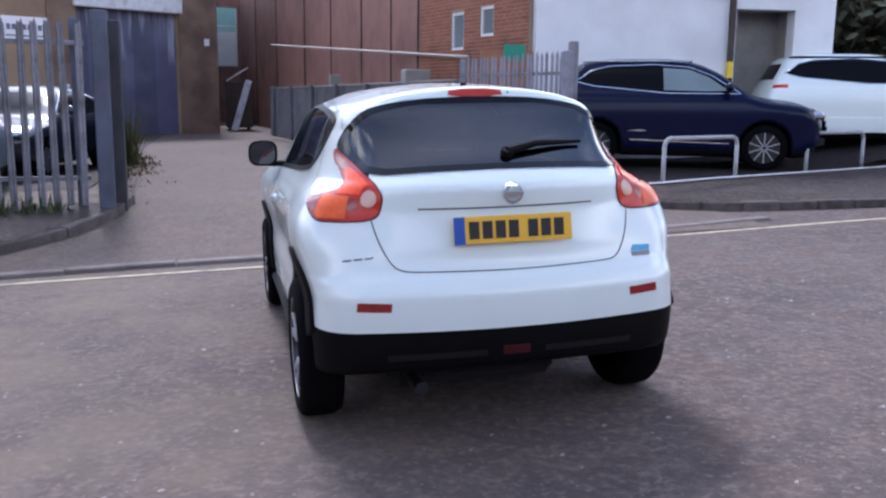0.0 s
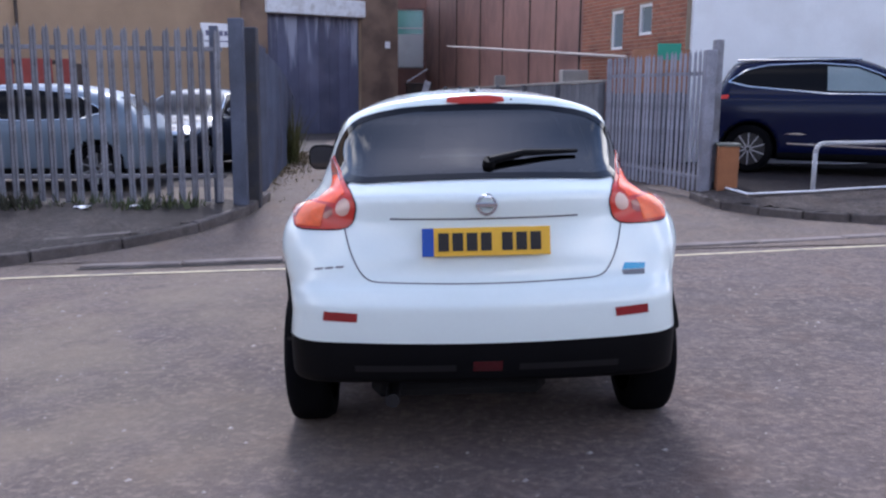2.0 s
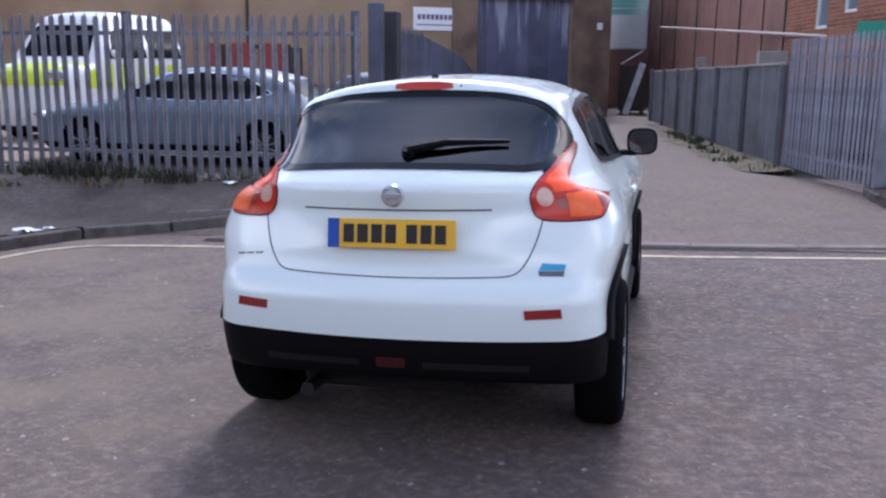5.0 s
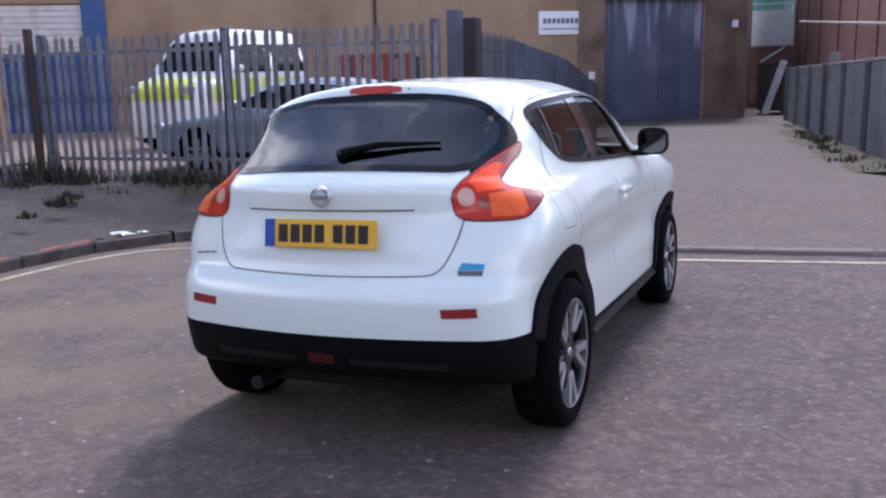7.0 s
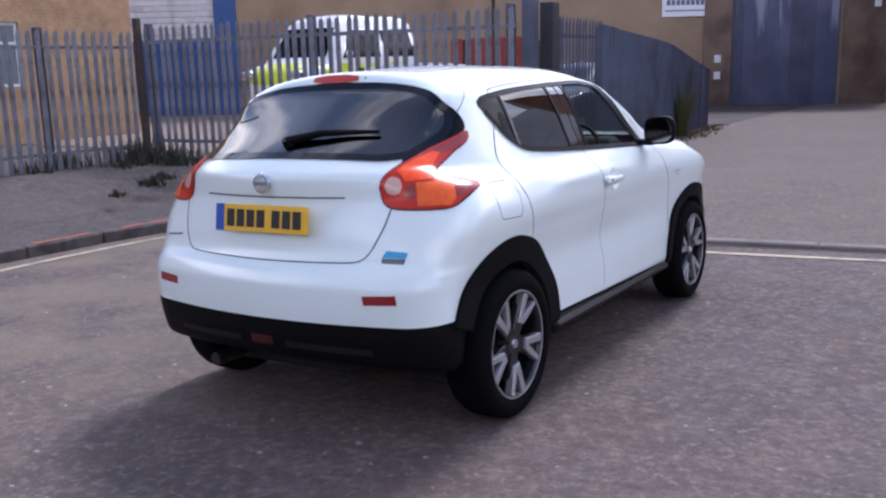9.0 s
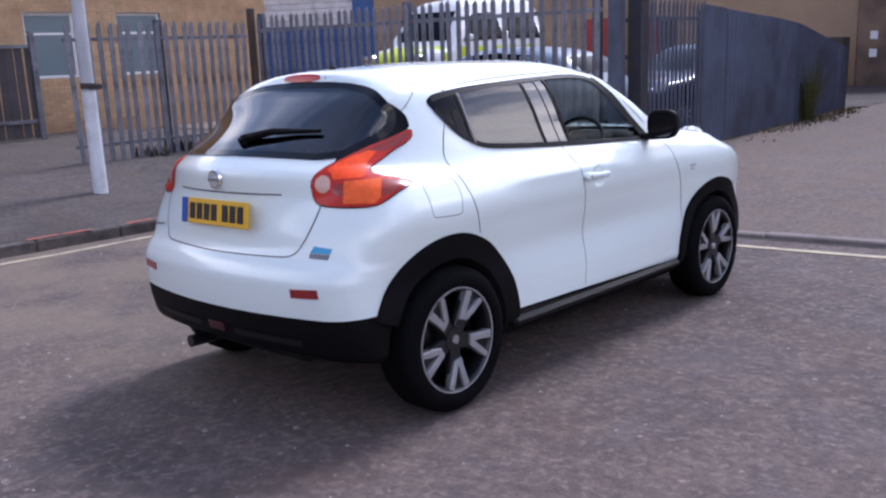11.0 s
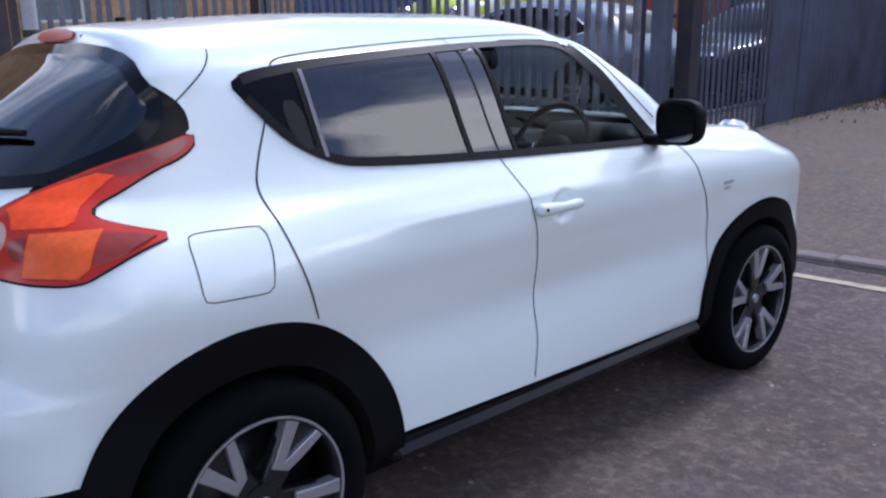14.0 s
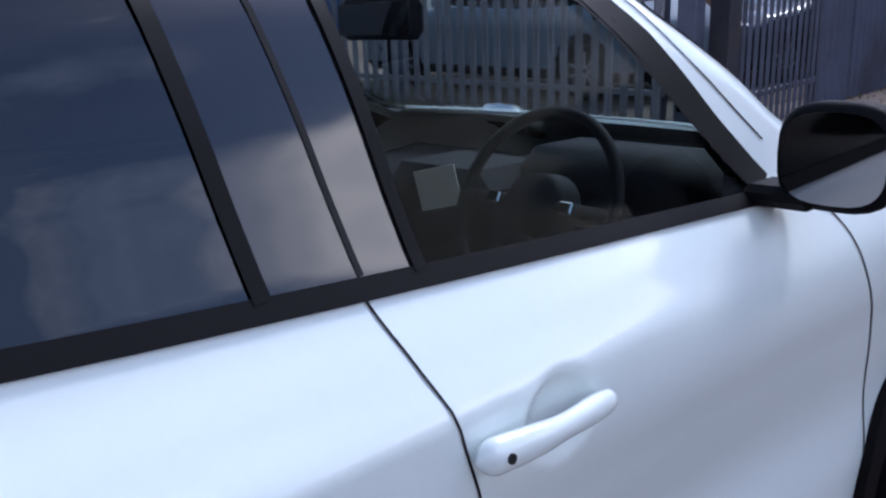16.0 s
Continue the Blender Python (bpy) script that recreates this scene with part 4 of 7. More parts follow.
# window line of the side, rear glass, front glass
REAR_PANE = [(1.1, 1.178), (1.06, 1.215), (1.055, 1.39), (1.075, 1.412), (1.57, 1.44), (1.605, 1.136)]
FRONT_PANE = [(1.8, 1.124), (1.77, 1.452), (2.18, 1.457), (2.25, 1.412), (2.455, 1.21), (2.54, 1.1)]
SCREEN = [(-0.5, 1.49), (0.5, 1.49), (0.575, 1.4), (0.63, 1.25), (0.66, 1.105), (-0.66, 1.105), (-0.63, 1.25), (-0.575, 1.4)]
TAIL_GLASS = [(0.565, 1.168), (0.6, 1.215), (0.622, 1.27), (0.608, 1.34), (0.565, 1.4), (0.49, 1.437), (0.3, 1.466), (0, 1.474), (-0.3, 1.466), (-0.49, 1.437), (-0.565, 1.4), (-0.608, 1.34), (-0.622, 1.27), (-0.6, 1.215), (-0.565, 1.168), (-0.3, 1.184), (0, 1.19), (0.3, 1.184)]
TAIL_GLASS = rounded(TAIL_GLASS, True, 1)

V, Q = surface_net(car_shell, (-0.98, -0.05, 0.15), (0.98, 4.2, 1.64), 0.022)
bm = bmesh.new()
bv = [bm.verts.new(v) for v in V]
for q in Q:
    bm.faces.new([bv[i] for i in q])
for co, no in (((0, 0.05, 0.52), (0, -0.05, 1)), ((0, 1.2, 0.362), (0, 0.022, 1)), ((0, 0, 0.735), (0, 0, 1)), ((0, 3.05, 0), (0, 1, 0))):
    bmesh.ops.bisect_plane(bm, geom=bm.verts[:] + bm.edges[:] + bm.faces[:], dist=1e-5, plane_co=co, plane_no=no)
# finer mesh where the dishes lie behind the door handles
for _ in range(2):
    near_dish = [e for e in bm.edges if all(abs(v.co.y - 1.925) < 0.1 and abs(v.co.z - 0.938) < 0.09 and abs(v.co.x) > 0.7 for v in e.verts)]
    bmesh.ops.subdivide_edges(bm, edges=near_dish, cuts=1, use_grid_fill=True)
fine = [v for v in bm.verts if abs(v.co.y - 1.925) < 0.1 and abs(v.co.z - 0.938) < 0.09 and abs(v.co.x) > 0.7]
fv = np.array([tuple(v.co) for v in fine])
for _ in range(4):
    fg = gradient(car_shell, fv, 0.002)
    fv = fv - (car_shell(*fv.T) / np.maximum((fg * fg).sum(1), 0.2))[:, None] * fg
for v, q in zip(fine, fv):
    v.co = Vector(q)
bm.verts.index_update()
V = np.array([tuple(v.co) for v in bm.verts])
Q = [[v.index for v in f.verts] for f in bm.faces]
bm.free()
N = unit(gradient(car_shell, V))
C = np.array([V[f].mean(0) for f in Q])
CN = unit(gradient(car_shell, C))
yz = C[:, 1:]
hub_d = np.minimum(np.hypot(C[:, 1] - REAR_HUB, C[:, 2] - HUB_Z), np.hypot(C[:, 1] - FRONT_HUB, C[:, 2] - HUB_Z))
flanks = np.abs(CN[:, 0]) > 0.45
wide = np.abs(C[:, 0]) > 0.45
well = (hub_d < 0.385) & (np.abs(C[:, 0]) > 0.48)
low_rear = (C[:, 1] < 0.6) & (C[:, 2] < 0.52 + 0.05 * (C[:, 1] - 0.05))
low_side = (C[:, 1] >= 0.6) & (C[:, 1] < 3.5) & (C[:, 2] < 0.362 - 0.022 * (C[:, 1] - 1.2))
low_front = (C[:, 1] >= 3.5) & (C[:, 2] < 0.42)
black = low_rear | low_side | low_front
holes = (flanks & wide & (inside_poly(yz, REAR_PANE) | inside_poly(yz, grown(FRONT_PANE, 0.018)))) | ((C[:, 1] > 2.2) & (CN[:, 1] > 0.3) & inside_poly(C[:, [0, 2]], SCREEN) & (C[:, 1] < 3.2)) | ((C[:, 1] < 0.75) & (CN[:, 1] < -0.25) & inside_poly(C[:, [0, 2]], (np.array(TAIL_GLASS) - (0, 1.33)) * (0.93, 0.85) + (0, 1.33)))
REAR_DOOR = [(0.985, 1.43), (0.9, 1.26), (0.85, 1.14), (0.85, 1.05), (0.87, 0.94), (0.93, 0.79), (1.2, 0.37), (1.8, 0.36), (1.82, 0.57), (1.825, 0.76), (1.775, 0.92), (1.752, 1.0), (1.72, 1.12), (1.7, 1.5), (1.2, 1.46)]
FRONT_DOOR = [(1.7, 1.5), (1.72, 1.12), (1.752, 1.0), (1.775, 0.92), (1.825, 0.76), (1.82, 0.57), (1.8, 0.36), (2.8, 0.34), (2.86, 0.5), (2.84, 0.8), (2.76, 0.93), (2.7, 1.06), (2.3, 1.45)]
kinds = np.zeros(len(Q), int)
kinds[(C[:, 1] < 0.75) & (CN[:, 1] < -0.2) & (np.abs(C[:, 0]) < 0.57) & (C[:, 2] > 0.735) & (C[:, 2] < 1.47)] = 1
kinds[(C[:, 1] < 0.6) & (C[:, 2] <= 0.735)] = 2
kinds[flanks & (C[:, 0] > 0) & inside_poly(yz, REAR_DOOR)] = 3
kinds[flanks & (C[:, 0] < 0) & inside_poly(yz, REAR_DOOR)] = 4
kinds[flanks & (C[:, 0] > 0) & inside_poly(yz, FRONT_DOOR)] = 5
kinds[flanks & (C[:, 0] < 0) & inside_poly(yz, FRONT_DOOR)] = 6
kinds[(C[:, 1] > 3.05) & (CN[:, 2] > 0.6) & (np.abs(C[:, 0]) < 0.6)] = 7
kinds[(C[:, 1] > 3.6) & (C[:, 2] < 0.75)] = 8
kinds[black] = 9
kinds[well] = 10 + (C[well, 0] > 0) + 2 * (C[well, 1] > 2)
kinds[holes] = -1
PARTS = {0: ("body", WHITE_PAINT, ""), 1: ("tailgate", WHITE_PAINT, ""), 2: ("rear_bumper", WHITE_PAINT, ""), 3: ("rear_door", WHITE_PAINT, ""), 4: ("rear_door", WHITE_PAINT, ""), 5: ("front_door", WHITE_PAINT, ""), 6: ("front_door", WHITE_PAINT, ""),
         7: ("bonnet", WHITE_PAINT, ""), 8: ("front_bumper", WHITE_PAINT, ""), 9: ("underbody_cladding", BLACK_TRIM, "black plastic lower cladding"), 10: ("wheel_well", LINER, "black wheel well"), 11: ("wheel_well", LINER, "black wheel well"), 12: ("wheel_well", LINER, "black wheel well"), 13: ("wheel_well", LINER, "black wheel well")}
body_parts = {}
for k, (name, m, label) in PARTS.items():
    some = [Q[i] for i in np.flatnonzero(kinds == k)]
    used = sorted({i for f in some for i in f})
    back_to = {v: i for i, v in enumerate(used)}
    body_parts[k] = mesh_np(name, V[used], [[back_to[i] for i in f] for f in some], [m], car, N[used], label)
some = [Q[i][::-1] for i in np.flatnonzero(((kinds == 0) | ((kinds > 2) & (kinds < 7))) & (C[:, 2] > 1.02) & (C[:, 1] > 0.75) & (C[:, 1] < 2.95))]
used = sorted({i for f in some for i in f})
back_to = {v: i for i, v in enumerate(used)}
mesh_np("headlining", (V - N * 0.025)[used], [[back_to[i] for i in f] for f in some], [INTERIOR], car, -N[used], "dark cabin lining")
tailgate, right_door, bumper = body_parts[1], body_parts[5], body_parts[2]

for side, sx, rdoor, fdoor in (("right", 1, body_parts[3], body_parts[5]), ("left", -1, body_parts[4], body_parts[6])):
    # black surround of the side windows, in four pieces round the panes
    strip("window_surround", rounded([(0.88, 1.386), (0.925, 1.399), (1.14, 1.423), (1.43, 1.439), (1.77, 1.456), (2.17, 1.46), (2.245, 1.413), (2.44, 1.208), (2.54, 1.1)], False, 2), side, SEAL, car, 0.031, 0.004)
    strip("waist_moulding", rounded([(0.882, 1.345), (0.972, 1.235), (1.09, 1.17), (1.2, 1.153), (1.52, 1.131), (2.04, 1.108), (2.56, 1.09)], False, 2) - (0, 0.005), side, SEAL, car, 0.027, 0.006)
    strip("pillar_lining", [(2.24, 1.44), (2.345, 1.34), (2.475, 1.19), (2.56, 1.1)], side, SEAL, fdoor, 0.06, 0.004)
    patch("quarter_panel_trim", [(0.852, 1.366), (0.855, 1.384), (0.88, 1.397), (0.925, 1.407), (1.07, 1.42), (1.06, 1.19), (0.975, 1.228), (0.873, 1.338)], side, WING_GLASS, car, 0.003, label="gloss black quarter trim")
    patch("pillar_trim", [(1.57, 1.449), (1.68, 1.456), (1.725, 1.122), (1.612, 1.128)], side, GLOSS_BLACK, rdoor, 0.003, label="gloss black pillar trim")
    patch("pillar_trim", [(1.681, 1.456), (1.775, 1.459), (1.808, 1.116), (1.726, 1.122)], side, GLOSS_BLACK, fdoor, 0.003, label="gloss black pillar trim")
    patch("side_window", [(1.085, 1.176), (1.05, 1.2), (1.045, 1.39), (1.07, 1.418), (1.58, 1.447), (1.618, 1.121), (1.4, 1.131), (1.2, 1.149)], side, PRIVACY, rdoor, 0.0035, 0.002, label="dark tinted window")
    strip("pane_edge", [(1.061, 1.405), (1.064, 1.3), (1.075, 1.175)], side, PANE_EDGE, rdoor, 0.013, 0.007, label="dull grey edge strip of the rear window")
    strip("window_seal", [(1.045, 1.405), (1.048, 1.3), (1.058, 1.185)], side, SEAL, rdoor, 0.014, 0.006)
    patch("hidden_handle", rounded([(0.972, 1.33), (1.028, 1.325), (1.044, 1.2), (1.03, 1.19), (0.985, 1.235)], True, 1), side, GAP, rdoor, 0.006, 0.004, 0.02, label="matt black hidden rear door handle")
    strip("window_seal", [(1.567, 1.44), (1.605, 1.13)], side, SEAL, rdoor, 0.02, 0.007)
    strip("window_seal", [(1.77, 1.455), (1.805, 1.12)], side, SEAL, fdoor, 0.018, 0.007)
    strip("window_seal", [(1.681, 1.45), (1.726, 1.13)], side, GAP, fdoor, 0.008, 0.0045)
    patch("side_window", FRONT_PANE, side, LIGHT_TINT, fdoor, -0.004, 0.002, 0.02, label="clear window")
    # panel gaps
    strip("door_gap", rounded([(2.61, 1.17), (2.445, 1.325), (2.37, 1.405), (2.29, 1.462), (2.2, 1.486), (2.0, 1.489), (1.47, 1.473), (1.05, 1.445), (0.985, 1.43), (0.97, 1.4), (0.915, 1.275), (0.867, 1.18), (0.846, 1.125), (0.85, 1.05), (0.868, 0.94), (0.927, 0.785)], False, 2), side, GAP, car, 0.005)
    strip("door_gap", rounded([(1.72, 1.115), (1.752, 1.01), (1.775, 0.92), (1.825, 0.76), (1.832, 0.567), (1.8, 0.37)], False, 2), side, GAP, car, 0.004)
    strip("door_gap", rounded([(2.66, 1.07), (2.72, 1.03), (2.752, 0.92), (2.834, 0.8), (2.88, 0.6), (2.86, 0.45)], False, 2), side, GAP, car, 0.005)
    strip("frame_joint", [(1.665, 1.485), (1.675, 1.462)], side, GAP, car, 0.004)
    strip("spoiler_gap", rounded([(0.68, 1.32), (0.75, 1.38), (0.8, 1.42), (0.84, 1.465)], False, 2), side, GAP, car, 0.004)
    if side == "right":
        strip("fuel_flap_gap", rounded([(0.6, 1.02), (0.605, 1.047), (0.64, 1.05), (0.77, 1.046), (0.803, 1.042), (0.808, 1.01), (0.79, 0.92), (0.783, 0.893), (0.755, 0.892), (0.64, 0.897), (0.605, 0.898), (0.598, 0.925)], True, 1), side, GAP, car, 0.003, closed=True)
    # wheel arch lips and the sill bar
    for hub in (REAR_HUB, FRONT_HUB):
        lo_a, hi_a = (radians(-2), radians(158)) if hub == REAR_HUB else (radians(-8), radians(184))
        arc = np.linspace(lo_a, hi_a, 36)
        rim_r, rim_y = (0.48, hub) if hub == REAR_HUB else (0.452, hub + 0.02)
        outer = [(rim_y + rim_r * math.cos(a), HUB_Z + rim_r * math.sin(a)) for a in arc]
        inner = [(hub + 0.37 * math.cos(a), HUB_Z + 0.37 * math.sin(a)) for a in arc[::-1]]
        patch("wheel_arch_lip", outer + inner, side, BLACK_TRIM, car, 0.02, 0.035, 0.035, label="black plastic wheel arch lip")
    bmx = bmesh.new()
    add_box(bmx, (0, 1.17, 0), (0.085, 2.82, 0.05), Matrix.Translation((0.785 if sx > 0 else -0.87, 0, 0.277)), 0.02)
    part("sill_bar", bmx, SILL_GREY, car, "dark satin sill bar")
    strip("sill_highlight", [(1.22, 0.34), (2.8, 0.305)], side, GLOSS_BLACK, car, 0.03, 0.006)
    # lamps
    corner = "corner_" + side
    LAMP = rounded([(0.557, 1.03), (0.55, 1.075), (0.575, 1.11), (0.635, 1.142), (0.73, 1.18), (0.8, 1.207), (0.9, 1.237), (0.972, 1.268), (0.984, 1.242), (0.956, 1.21), (0.9, 1.187), (0.845, 1.15), (0.788, 1.118), (0.8, 1.098), (0.84, 1.086), (0.9, 1.072), (0.985, 1.053), (0.928, 1.035), (0.865, 1.0), (0.82, 0.976), (0.69, 0.974), (0.59, 0.979), (0.562, 1.0)], True, 1)
    lamp = patch("tail_lamp", LAMP, corner, RED_LENS, car, 0.006, 0.03, 0.018, 0.008, "red boomerang-shaped tail lamp")
    strip("lamp_gap", LAMP, corner, GAP, car, 0.012, 0.003, True)
    patch("brake_reflector", [(0.645, 1.078), (0.638, 1.1), (0.622, 1.115), (0.66, 1.14), (0.72, 1.162), (0.785, 1.182), (0.82, 1.176), (0.785, 1.142), (0.77, 1.115), (0.775, 1.088), (0.76, 1.078)], corner, GLOW_LENS, lamp, 0.017, 0.004, 0.02, label="bright orange-red brake reflector")
    patch("spike_shade", rounded([(0.71, 1.163), (0.8, 1.197), (0.9, 1.229), (0.968, 1.258), (0.962, 1.228), (0.9, 1.192), (0.845, 1.172), (0.8, 1.18), (0.74, 1.165)], True, 1), corner, WINE_LENS, lamp, 0.014, 0.004, 0.02, label="dark wine-red upper lens")
    patch("inner_reflector", [(0.645, 1.035), (0.65, 1.06), (0.686, 1.064), (0.684, 1.018), (0.665, 1.016)], corner, WINE_LENS, lamp, 0.017, 0.004, 0.02, label="dark brown-red inner reflector")
    patch("tip_reflector", [(0.846, 1.064), (0.9, 1.059), (0.95, 1.05), (0.868, 1.014), (0.842, 1.008)], corner, WINE_LENS, lamp, 0.017, 0.004, 0.02, label="dark red lamp tip")
    patch("indicator_lens", [(0.688, 0.984), (0.69, 1.068), (0.84, 1.07), (0.838, 1.004), (0.815, 0.984)], corner, ORANGE_LENS, lamp, 0.017, 0.004, 0.02, label="orange indicator lens")
    patch("reversing_lens", [(0.603 + 0.032 * math.cos(a), 1.065 + 0.034 * math.sin(a)) for a in np.linspace(0, 6.283, 20)[:-1]], corner, CLEAR_LENS, lamp, 0.015, 0.006, 0.012, 0.005, "pale round reversing lens")
    patch("glass_wing", rounded([(0.63, 1.14), (0.73, 1.183), (0.8, 1.209), (0.9, 1.24), (0.972, 1.265), (0.965, 1.31), (0.94, 1.345), (0.9, 1.375), (0.86, 1.397), (0.835, 1.395), (0.83, 1.34), (0.79, 1.27), (0.715, 1.215)], True, 1), corner, WING_GLASS, tailgate, 0.002, 0.004, 0.02, label="gloss black glass wing")
    patch("reflector", [(sx * 0.53, 0.648), (sx * 0.67, 0.655), (sx * 0.675, 0.618), (sx * 0.535, 0.612)], "rear", DARK_RED, bumper, 0.004, 0.004, label="red bumper reflector")
    patch("headlamp_pod", [(0.635 * sx + 0.075 * math.cos(a), 3.47 + 0.16 * math.sin(a)) for a in np.linspace(0, 6.283, 24)[:-1]], "top", CHROME, car, 0.006, 0.03, 0.03, 0.055, "raised clear front indicator pod")
    patch("wing_badge", [(2.915, 0.897), (2.98, 0.9), (2.975, 0.886), (2.91, 0.884)], side, mat("badge_grey", (0.42, 0.43, 0.45), 0.35, metal=0.4), car, 0.003, 0.003, 0.02, label="small grey wing badge")
    patch("wing_badge", [(2.925, 0.874), (2.965, 0.875), (2.96, 0.864), (2.92, 0.863)], side, bpy.data.materials["badge_grey"], car, 0.003, 0.003, 0.02)
    # mirror
    bmx = bmesh.new()
    bmesh.ops.create_uvsphere(bmx, u_segments=24, v_segments=14, radius=1.0)
    for v in bmx.verts:
        x, y, z = v.co
        s = lambda a, p: math.copysign(abs(a) ** p, a)
        v.co = Vector((sx * 0.905 + 0.094 * s(x, 0.66), 2.515 + (0.08 if y > 0 else 0.024) * s(y, 0.7), 1.167 + 0.084 * s(z, 0.66)))
    mirror = part("door_mirror", bmx, BLACK_TRIM, car, "black door mirror", True)
    bmx = bmesh.new()
    bmesh.ops.create_circle(bmx, cap_ends=True, segments=28, radius=1.0)
    for v in bmx.verts:
        x, y = v.co.x, v.co.y
        dx, dz = 0.08 * math.copysign(abs(x) ** 0.66, x), 0.07 * math.copysign(abs(y) ** 0.66, y)
        v.co = Vector((sx * 0.907 + dx, 2.489, 1.167 + dz))
    part("mirror_glass", bmx, MIRROR, mirror, "silver mirror glass")
    bmx = bmesh.new()
    add_box(bmx, (sx * 0.82 - 0.06, 2.49, 1.08), (sx * 0.82 + 0.06, 2.59, 1.115), None, 0.012)
    part("mirror_arm", bmx, BLACK_TRIM, mirror)
    # door handles
    p, nor = cast(np.array([[1.765, 0.944], [1.8, 0.945], [2.0, 0.941]]), side)
    bmx = bmesh.new()
    grip = spline([(0, 0.02), (0.45, 0.03), (1, 0.02)])
    girth = spline([(0, 0.004), (0.04, 0.016), (0.1, 0.021), (0.35, 0.019), (0.5, 0.016), (0.9, 0.0155), (0.97, 0.011), (1.0, 0.003)])
    rings = []
    for u in np.r_[np.linspace(0, 0.12, 7), np.linspace(0.16, 0.88, 12), np.linspace(0.9, 1, 7)]:
        c = p[0] + (p[2] - p[0]) * u + nor[1] * float(grip(u))
        up = unit(np.cross(nor[1], p[2] - p[0])[None])[0]
        g = float(girth(u))
        rings.append([bmx.verts.new(c + up * g * math.cos(a) + nor[1] * g * 0.8 * math.sin(a)) for a in np.linspace(0, 2 * math.pi, 17)[:-1]])
    for ra, rb in zip(rings, rings[1:]):
        for i in range(16):
            bmx.faces.new((ra[i], rb[i], rb[(i + 1) % 16], ra[(i + 1) % 16]))
    bmx.faces.new(rings[0][::-1])
    bmx.faces.new(rings[-1])
    bmesh.ops.recalc_face_normals(bmx, faces=bmx.faces)
    handle = part("door_handle", bmx, WHITE_PAINT, fdoor, "white door handle", True)
    bmx = bmesh.new()
    q = p[0] + (p[2] - p[0]) * 0.13 + nor[1] * 0.0392
    add_rod(bmx, q, q + nor[1] * 0.003, 0.006, seg=10)
    part("keyhole", bmx, GAP, handle)

# windscreen and tailgate glass
patch("windscreen", np.array(SCREEN) * (1.02, 1), "front", CLEAR, car, 0.0, 0.002, 0.05, label="clear windscreen")
strip("screen_seal", np.array(SCREEN), "front", BLACK_TRIM, car, 0.03, 0.003, True)
patch("rear_window", TAIL_GLASS, "rear", PRIVACY, tailgate, 0.003, 0.004, 0.022, label="dark tinted rear window")
strip("window_band", TAIL_GLASS, "rear", DARK_GLASS, tailgate, 0.04, 0.0045, True)
strip("tailgate_gap", rounded([(-0.585, 0.99), (-0.565, 0.9), (-0.53, 0.82), (-0.49, 0.77), (-0.4, 0.764), (0, 0.757), (0.4, 0.764), (0.49, 0.77), (0.53, 0.82), (0.565, 0.9), (0.585, 0.99)], False, 2), "rear", SEAM_AND_SHADE, car, 0.006)
strip("tailgate_gap", [(-0.56, 1.17), (-0.3, 1.178), (0, 1.182), (0.3, 1.178), (0.56, 1.17)], "rear", GAP, car, 0.008)
# grey strip paints the shade of the crease below the emblem
strip("handle_ledge", [(-0.39, 1.022), (0.39, 1.022)], "rear", SEAM_AND_SHADE, tailgate, 0.007, 0.002)
patch("brake_lamp", rounded([(-0.135, 1.49), (0.135, 1.49), (0.125, 1.522), (-0.125, 1.522)], True, 1), "rear", BRAKE_RED, car, 0.008, 0.01, 0.02, label="red high brake lamp")
bm = bmesh.new()
bmesh.ops.create_uvsphere(bm, u_segments=10, v_segments=6, radius=0.009, matrix=Matrix.Translation((0.165, 0.675, 1.503)))
part("washer_jet", bm, GAP, car)
# number plate, its characters left as bars
TP = Matrix.Translation((0.002, 0.112, 0.932)) @ Matrix.Rotation(radians(-8), 4, "X")
plate = part("number_plate", box((-0.262, -0.006, -0.058), (0.262, 0.0, 0.058), TP, 0.002), PLATE_YELLOW, tailgate, "yellow rear number plate")
part("plate_band", box((-0.262, -0.0085, -0.058), (-0.214, -0.0065, 0.058), TP), PLATE_BLUE, plate, "blue plate band")
for i in range(7):
    x0 = -0.196 + i * 0.058 + (0.028 if i > 3 else 0)
    part("plate_bar", box((x0, -0.0085, -0.037), (x0 + 0.044, -0.0065, 0.037), TP), INK, plate)
BADGE_GREY = mat("badge_metal", (0.16, 0.16, 0.17), 0.3, metal=0.6, var=0.05, bump=0.0)
# round emblem with a bar across, side lettering as bars, blue badge
bm = bmesh.new()
TE = Matrix.Translation((0.006, 0.117, 1.08)) @ Matrix.Rotation(radians(90), 4, "X")
ring_a = [bm.verts.new(TE @ Vector((0.042 * math.cos(a), 0.042 * math.sin(a), 0.0))) for a in np.linspace(0, 6.283, 33)[:-1]]
ring_b = [bm.verts.new(TE @ Vector((0.031 * math.cos(a), 0.031 * math.sin(a), 0.002))) for a in np.linspace(0, 6.283, 33)[:-1]]
ring_c = [bm.verts.new(TE @ Vector((0.046 * math.cos(a), 0.046 * math.sin(a), -0.012))) for a in np.linspace(0, 6.283, 33)[:-1]]
for i in range(32):
    j = (i + 1) % 32
    bm.faces.new((ring_a[i], ring_a[j], ring_b[j], ring_b[i]))
    bm.faces.new((ring_c[i], ring_c[j], ring_a[j], ring_a[i]))
add_box(bm, (-0.044, -0.009, -0.008), (0.044, 0.009, 0.004), TE, 0.002)
part("emblem", bm, CHROME, tailgate, "round chrome emblem")
